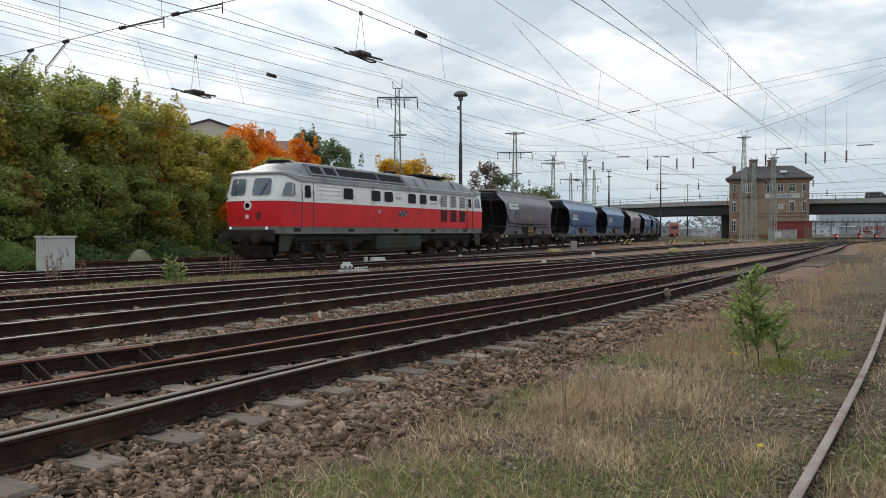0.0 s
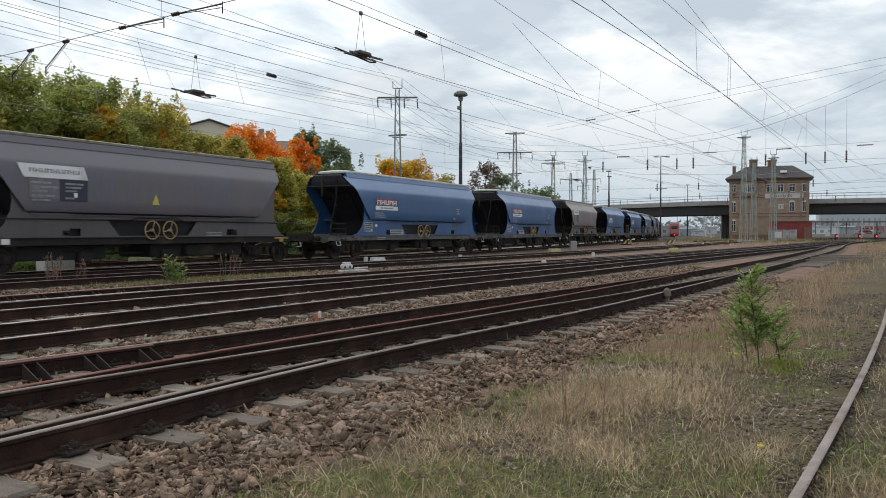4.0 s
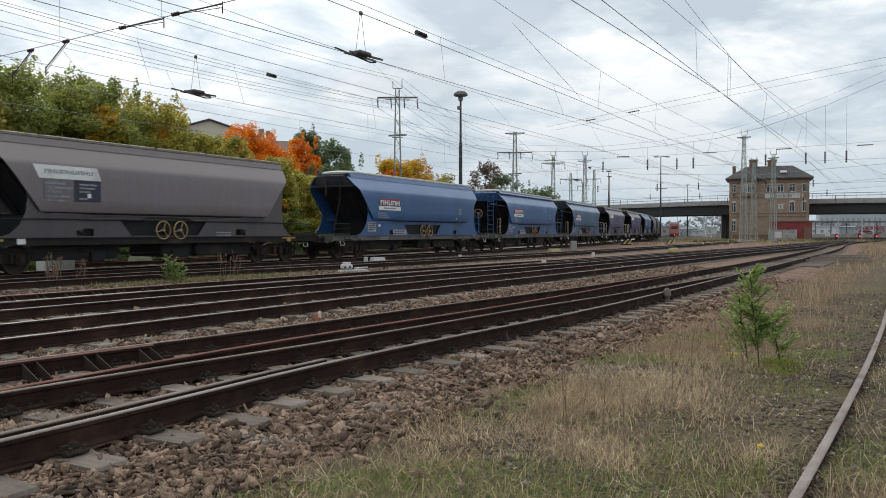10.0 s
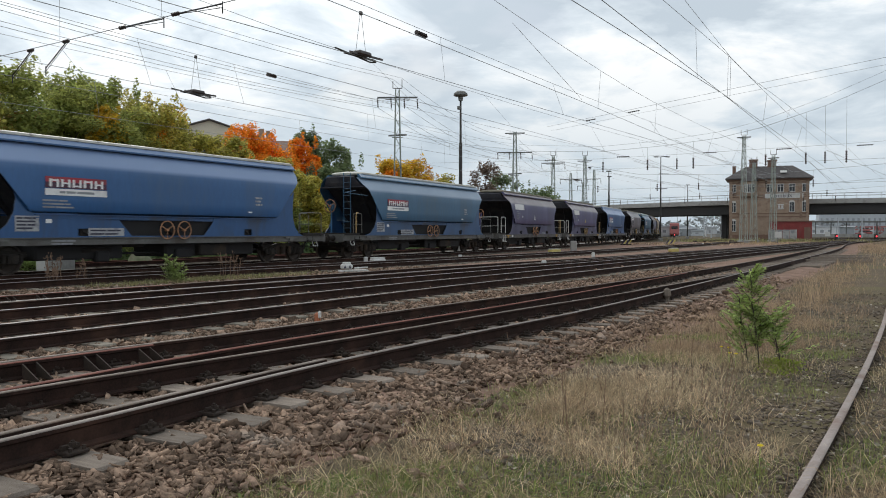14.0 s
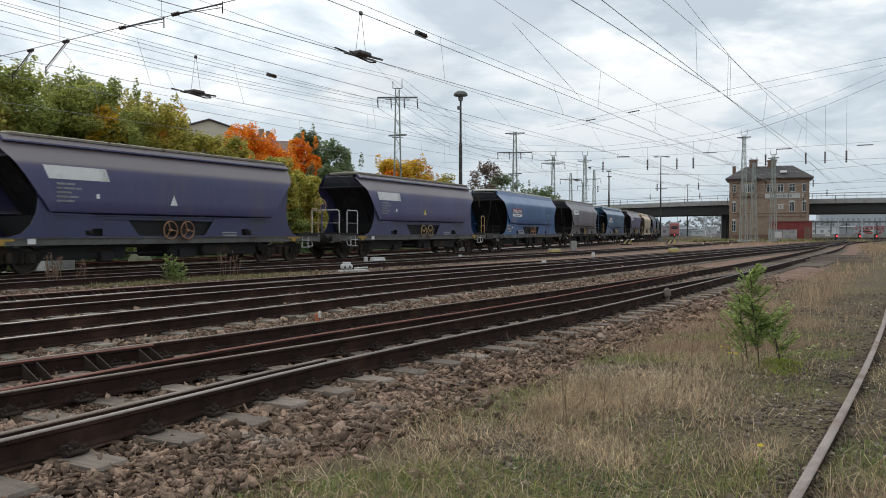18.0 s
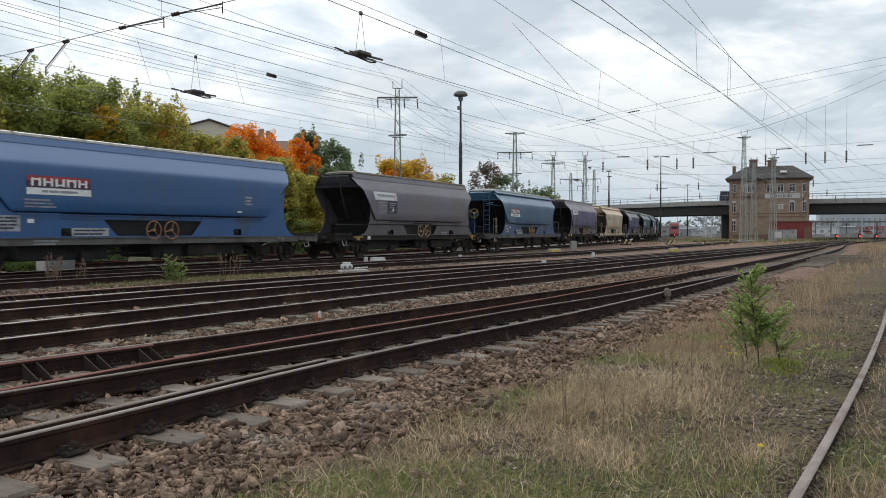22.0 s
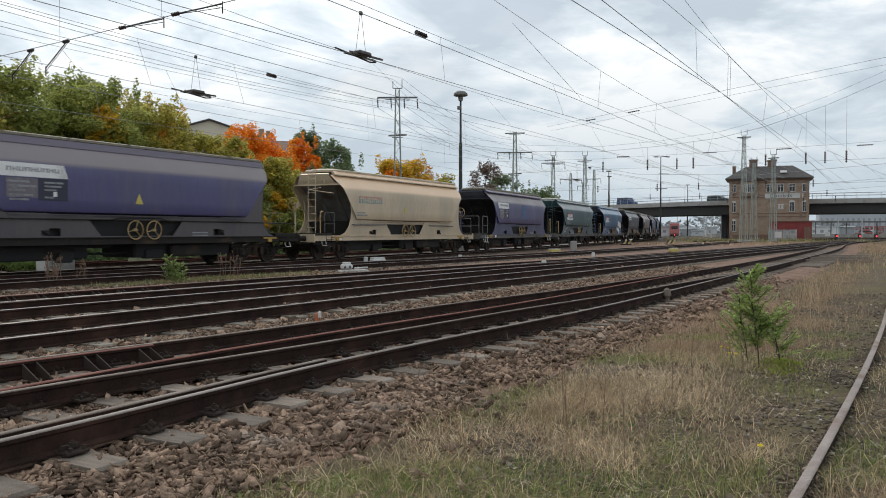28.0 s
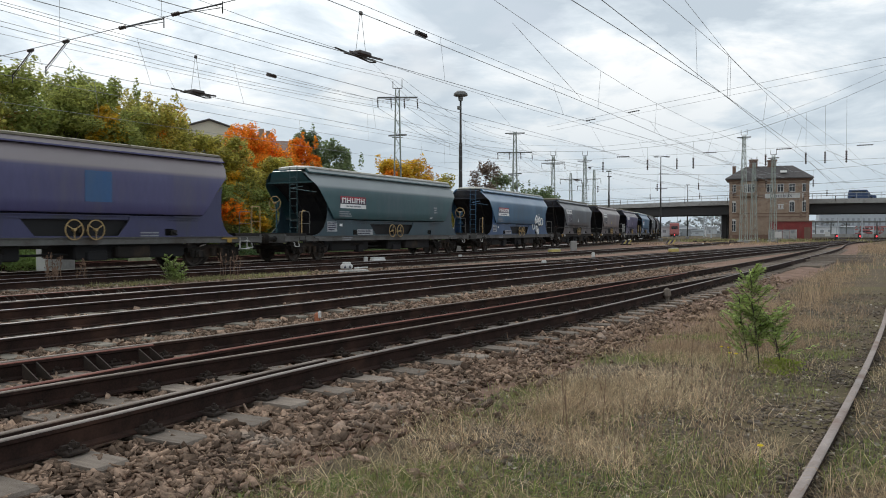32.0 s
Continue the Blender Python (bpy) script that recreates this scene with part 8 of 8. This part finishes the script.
p = thing("kilometre_stone", "grey concrete post beside the tracks", "post", (10.0, 60.8, -0.08))
part("post", Shape().box((0, 0, 0.42), (0.5, 0.25, 0.84), 0.06), M["concrete"], p)
p = thing("track_peg", "small weathered wooden peg in the grass", "peg", (4.75, 16.8, -0.1))
part("peg", Shape().spin([(0.0, 0.0), (0.07, 0.0), (0.05, 0.14), (0.09, 0.2), (0.07, 0.32), (0.02, 0.36)], (0, 0, 0), "z", 8), M["sleeper_wood"], p)
for x, y, w in ((7.8, 55.5, 0.9), (17.0, 58.5, 0.8), (-3.0, 36.5, 0.7)):
    p = thing("yellow_marker" if w > 0.75 else "pale_marker", "flat yellow painted box by the rails" if w > 0.75 else "flat pale box by the rails", "marker", (x, y, -0.06), 30)
    part("box", Shape().box((0, 0, 0.16), (w, 0.4, 0.26), 0.06), M["marker_yellow"] if w > 0.75 else M["white_paint"], p)
    part("lid", Shape().box((0, 0, 0.31), (w * 0.9, 0.34, 0.05), 0.02), M["white_paint"], p)
for x, y in ((4.2, 33.0), (8.8, 46.5), (-3.7, 38), (0.9, 41.5), (27.5, 84)):
    p = thing("white_peg", "tiny white painted peg between tracks", "peg", (x, y, -0.06))
    part("peg", Shape().box((0, 0, 0.16), (0.2, 0.12, 0.32), 0.04), M["white_paint"], p)
for x, y in ((21.2, 92), (27.2, 95)):
    p = thing("striped_marker", "low black and yellow striped marker board", "marker", (x, y, -0.06), 10)
    for k in range(4):
        part("stripe", Shape().plate([(-0.6 + k * 0.28, 0, 0.1), (-0.42 + k * 0.28, 0, 0.1), (-0.12 + k * 0.28, 0, 0.55), (-0.3 + k * 0.28, 0, 0.55)], 0.03), M["marker_yellow"] if k % 2 else M["sign_dark"], p)
    part("foot", Shape().box((0, 0.06, 0.05), (1.2, 0.3, 0.12)), M["dark_steel"], p)
# stack of old sleepers beyond the turnout
for k in range(5):
    p = thing("old_sleeper", "old weathered timber sleeper lying in the grass", "sleeper", (19.6 + k * 1.1, 39.5 + k * 2.0, 0.0 + 0.04 * (k % 2)), -4 + 7 * (k % 3), "old sleepers")
    part("timber", Shape().box((0, 0, 0), (3.4, 0.26, 0.18), 0.02), M["sleeper_wood"], p)

# ---- plants ----
def sapling(x, y, h, seed, leaf="sapling_leaf", label="young green sapling with feathery leaves in the grass", spread=0.3, sprays=34, bushy=False):
    t = thing("sapling", label, "plant", (x, y, -0.13))
    rd = random.Random(seed)
    stem = [(0.05, 0, 0), (0.02, 0, h * 0.3), (-0.03, 0.02, h * 0.65), (-0.06, 0, h)]
    part("stem", Shape().path(stem, 0.006, 6), M["bark"], t)
    vs, tw = [], Shape()
    for k in range(sprays):
        q = 0.18 + 0.8 * k / sprays
        z = h * q
        a = rd.uniform(0, 6.28)
        l = spread * (1.15 - q * 0.75) * rd.uniform(0.6, 1.2)
        o = Vector((0.02 - 0.08 * q, 0, z))
        e = o + Vector((math.cos(a) * l, math.sin(a) * l, l * rd.uniform(0.35, 1.3)))
        tw.tube(o, e, 0.003, 4)
        for j in range(24):
            f = 0.1 + 0.9 * j / 23
            c0 = o.lerp(e, f)
            for sgn in (1, -1):
                d = Vector((math.cos(a + sgn * 1.1), math.sin(a + sgn * 1.1), rd.uniform(-0.2, 0.5))).normalized()
                ln = 0.07 * rd.uniform(0.6, 1.4) * (1.1 - 0.4 * f)
                n = d.cross(Vector((rd.uniform(-0.4, 0.4), rd.uniform(-0.4, 0.4), 1))).normalized() * 0.0125
                m = c0 + d * ln * 0.5
                vs += [c0, m + n, c0 + d * ln, m - n]
    part("twig", tw, M["bark"], t)
    raw("leaves", [tuple(v) for v in vs], np.arange(len(vs)).reshape(-1, 4), M[leaf], t)
    return t


sapling(3.57, 9.05, 1.14, 1, spread=0.32, sprays=48)
sapling(3.86, 9.15, 0.62, 2, spread=0.36, sprays=26)
sapling(3.5, 9.2, 0.8, 3, spread=0.28, sprays=24)
for k in range(5):
    sapling(-8.1 + 0.2 * (k % 3), 23.4 + 0.2 * (k // 3), 0.9 - 0.13 * k, 20 + k, spread=0.3, sprays=14, label="green weed bush between the tracks")
M["weed_stalk"] = mat("weed_stalk", (0.26, 0.17, 0.12), (0.18, 0.12, 0.085), rough=0.95, spec=0.1)
for x, y, n in ((-11.2, 22.9, 9), (-10.9, 22.2, 7), (-6.6, 24.6, 8), (-10.1, 22.4, 4), (3.0, 9.6, 5), (2.3, 7.4, 4), (1.2, 6.4, 3), (1.9, 6.0, 3), (1.4, 5.3, 3), (2.6, 7.2, 3), (0.9, 5.7, 3), (0.5, 7.6, 3), (3.4, 8.4, 4), (4.4, 11.5, 5)):
    t = thing("dry_weed", "dry brown weed stalks with seed heads", "plant", (x, y, -0.1))
    rd = random.Random(int(x * 31 + y))
    for k in range(n):
        a, l = rd.uniform(-0.45, 0.45), rd.uniform(0.45, 0.95) * (0.6 if y < 12 else 1)
        b = (a * 0.6, rd.uniform(-0.25, 0.25))
        e = (b[0] + rd.uniform(-0.12, 0.12), b[1] + rd.uniform(-0.1, 0.1), l)
        st = part("stalk", Shape().tube((*b, 0), e, 0.006 if y > 12 else 0.0028, 4), M["weed_stalk"], t)
        if y > 12:
            hd = Shape()
            for j in range(10):
                p = Vector(e) + Vector((rd.gauss(0, 0.03), rd.gauss(0, 0.03), -rd.uniform(0, 0.3)))
                hd.tube(p, p + Vector((rd.gauss(0, 0.03), rd.gauss(0, 0.03), 0.04)), 0.008, 4)
            part("seed_head", hd, M["weed_stalk"], st)
M["track_weed"] = leaf_mat("track_weed", (0.22, 0.23, 0.10), (0.34, 0.30, 0.15), 0.4)
M["moss"] = leaf_mat("moss", (0.22, 0.29, 0.04), (0.30, 0.35, 0.06), 0.3)
M["flower_yellow"] = leaf_mat("flower_yellow", (0.85, 0.72, 0.06), (0.8, 0.6, 0.05), 0.2)
rs = np.random.RandomState(33)
P = np.concatenate([rs.normal(0, 1, (1100, 2)) * np.array((0.09, 0.11)) + np.array((3.93, 9.2)), rs.normal(0, 1, (260, 2)) * np.array((0.12, 0.16)) + np.array((3.72, 8.7))])
flat_leaves("moss_patch", P, 0.018, -0.12, -0.04, "moss", "bright green moss at the foot of the sapling", 41, "moss")
for x, y in ((3.28, 9.35), (3.34, 9.28), (3.2, 8.85), (3.25, 8.8), (2.0, 5.0)):
    p = thing("yellow_flower", "small yellow flower on a thin stalk in the grass", "flower", (x, y, -0.12), 0, "yellow flowers")
    part("stalk", Shape().tube((0, 0, 0), (0.01, 0, 0.2), 0.003, 5), M["sapling_leaf"], p)
    part("petals", Shape().spin([(0.0, 0.0), (0.022, 0.008), (0.014, 0.016), (0, 0.014)], (0.01, 0, 0.2), "z", 9), M["flower_yellow"], p)
# green strips between the far tracks
rs = np.random.RandomState(15)
n = 3800
sx = np.clip(rs.normal(0.46, 0.13, n), 0.2, 0.75)
P = np.stack([-11 + 8.4 * sx + rs.normal(0, 0.35, n), 18.6 + 13.0 * sx + rs.normal(0, 0.35, n)], 1)
blades("track_grass", P, 0.17, 0.014, 0.9, "track_weed", "strip of green grass between the tracks", 21, z=np.full(n, -0.06))
n = 7000
P = np.stack([rs.uniform(20, 46, n), rs.uniform(84, 112, n)], 1)
P = P[((P[:, 1] - 84) > (P[:, 0] - 20) * 0.35) & (lumps(P, 0.15, 7) > 0.02)]
blades("track_grass", P, 0.34, 0.05, 0.8, "brown_grass", "dry weeds round the masts of the station throat", 22, z=np.full(len(P), -0.1))
n = 5000
P = np.stack([rs.uniform(36, 62, n), rs.uniform(108, 140, n)], 1)
P = P[lumps(P, 0.16, 3) + 0.25 * lumps(P, 0.7, 5) > 0.12]
blades("track_grass", P, 0.7, 0.09, 0.8, "track_weed", "green weeds at the foot of the signal box", 23, z=np.full(len(P), -0.1))
# bush of ferny weeds behind the train at the cabinet
n = 5000
a, r = rs.uniform(0, 6.28, n), rs.uniform(0, 1, n) ** 0.5
C = np.stack([-17.2 + 2.1 * r * np.cos(a), 30.6 + 1.6 * r * np.sin(a), -0.1 + (1.5 - 1.1 * r) * rs.uniform(0, 1, n) ** 0.6], 1)
u = rs.normal(size=(n, 3)); u /= np.linalg.norm(u, axis=1)[:, None]
v = np.cross(u, rs.normal(size=(n, 3))); v /= np.linalg.norm(v, axis=1)[:, None]
bush = thing("weed_bush", "ferny green bush beside the cabinet", "bush")
raw("foliage", np.stack([C - u * 0.1, C + v * 0.03, C + u * 0.1, C - v * 0.03], 1).reshape(-1, 3), np.arange(4 * n).reshape(-1, 4), M["fern"], bush)

# ---- road traffic on the bridge ----
dD = np.concatenate([[0], np.cumsum(np.hypot(*np.diff(DECK, axis=0).T))])


def on_deck(s, lane):
    s = min(max(s, 1.0), dD[-1] - 1.0)
    x, y = np.interp(s, dD, DECK[:, 0]), np.interp(s, dD, DECK[:, 1])
    x2, y2 = np.interp(s + 0.8, dD, DECK[:, 0]), np.interp(s + 0.8, dD, DECK[:, 1])
    a = math.atan2(y2 - y, x2 - x)
    return pose(x - math.sin(a) * lane, y + math.cos(a) * lane, 7.5, 0, 0, math.degrees(a))


def deck_place(px):
    """Distance along the deck of the sight line that lies px right of straight ahead, as a ratio."""
    return float(np.interp(px, DECK[:, 0] / DECK[:, 1], dD))


def road_vehicle(name, label, colour, l, h, bonnet):
    t = thing(name, label, "car" if h < 1.7 else "van", group="road traffic on the bridge")
    pm = mat(name + "_paint", colour, tuple(v * 0.9 for v in colour), rough=0.35, scale=1, fine=10, bump=0)
    part("body", Shape().loft([[(x, y, z) for x, z in ((-l / 2, 0.35), (l / 2, 0.35), (l / 2, 0.8), (l / 2 - bonnet, 0.95), (l / 2 - bonnet - h * 0.35, h), (-l / 2 + 0.2, h), (-l / 2, 0.9))] for y in (-0.9, 0.9)]), pm, t)
    part("window_band", Shape().box((-bonnet * 0.6, 0, h - 0.38), (l - bonnet - h * 0.5 - 0.5, 1.83, 0.36)), M["window_glass"], t)
    for x in (l * 0.31, -l * 0.31):
        for y in (0.8, -0.8):
            part("wheel", Shape().spin([(0.32, -0.1), (0.32, 0.1), (0.2, 0.11)], (x, y, 0.32), "y", 14), M["inner_dark"], t)
    return t


TRAFFIC = []
for name, label, colour, l, h, bonnet, t0, r0 in (
    ("delivery_van", "dark blue-grey delivery van crossing the bridge", (0.03, 0.035, 0.05), 5.4, 2.3, 0.9, 21.0, (1190 - 784) / 1405),
    ("delivery_van", "blue delivery van crossing the bridge", (0.03, 0.06, 0.14), 4.8, 1.9, 0.9, 30.0, (1267 - 784) / 1405),
    ("car", "dark car crossing the bridge", (0.03, 0.032, 0.035), 4.3, 1.5, 1.1, 0.0, (1555 - 784) / 1405),
    ("car", "grey car crossing the bridge", (0.10, 0.11, 0.12), 4.3, 1.5, 1.1, 19.0, (1517 - 784) / 1405),
    ("car", "dark green car crossing the bridge", (0.04, 0.06, 0.06), 4.3, 1.5, 1.1, 30.0, (1517 - 784) / 1405),
):
    TRAFFIC.append((road_vehicle(name, label, colour, l, h, bonnet), t0, deck_place(r0)))


# ---- the train rolls past at a steady speed ----
def motions():
    times = [0.5 * k for k in range(65)]
    walk(loco, [(t, stand(loco_s(t), 6.3)) for t in times])
    for i, w in enumerate(wagons):
        walk(w, [(t, stand(wagon_s(i + 1, t), 6.45)) for t in times])
    for v, t0, s0 in TRAFFIC:
        walk(v, [(t, on_deck(s0 + 13.2 * (t - t0), 3.0)) for t in times])
    for a, x, r in WHEELS:
        walk(a, [(k / 13.5, pose(x, 0, r, 0, math.degrees(rolled(k / 13.5) / r) % 360, 0)) for k in range(433)])


motions()
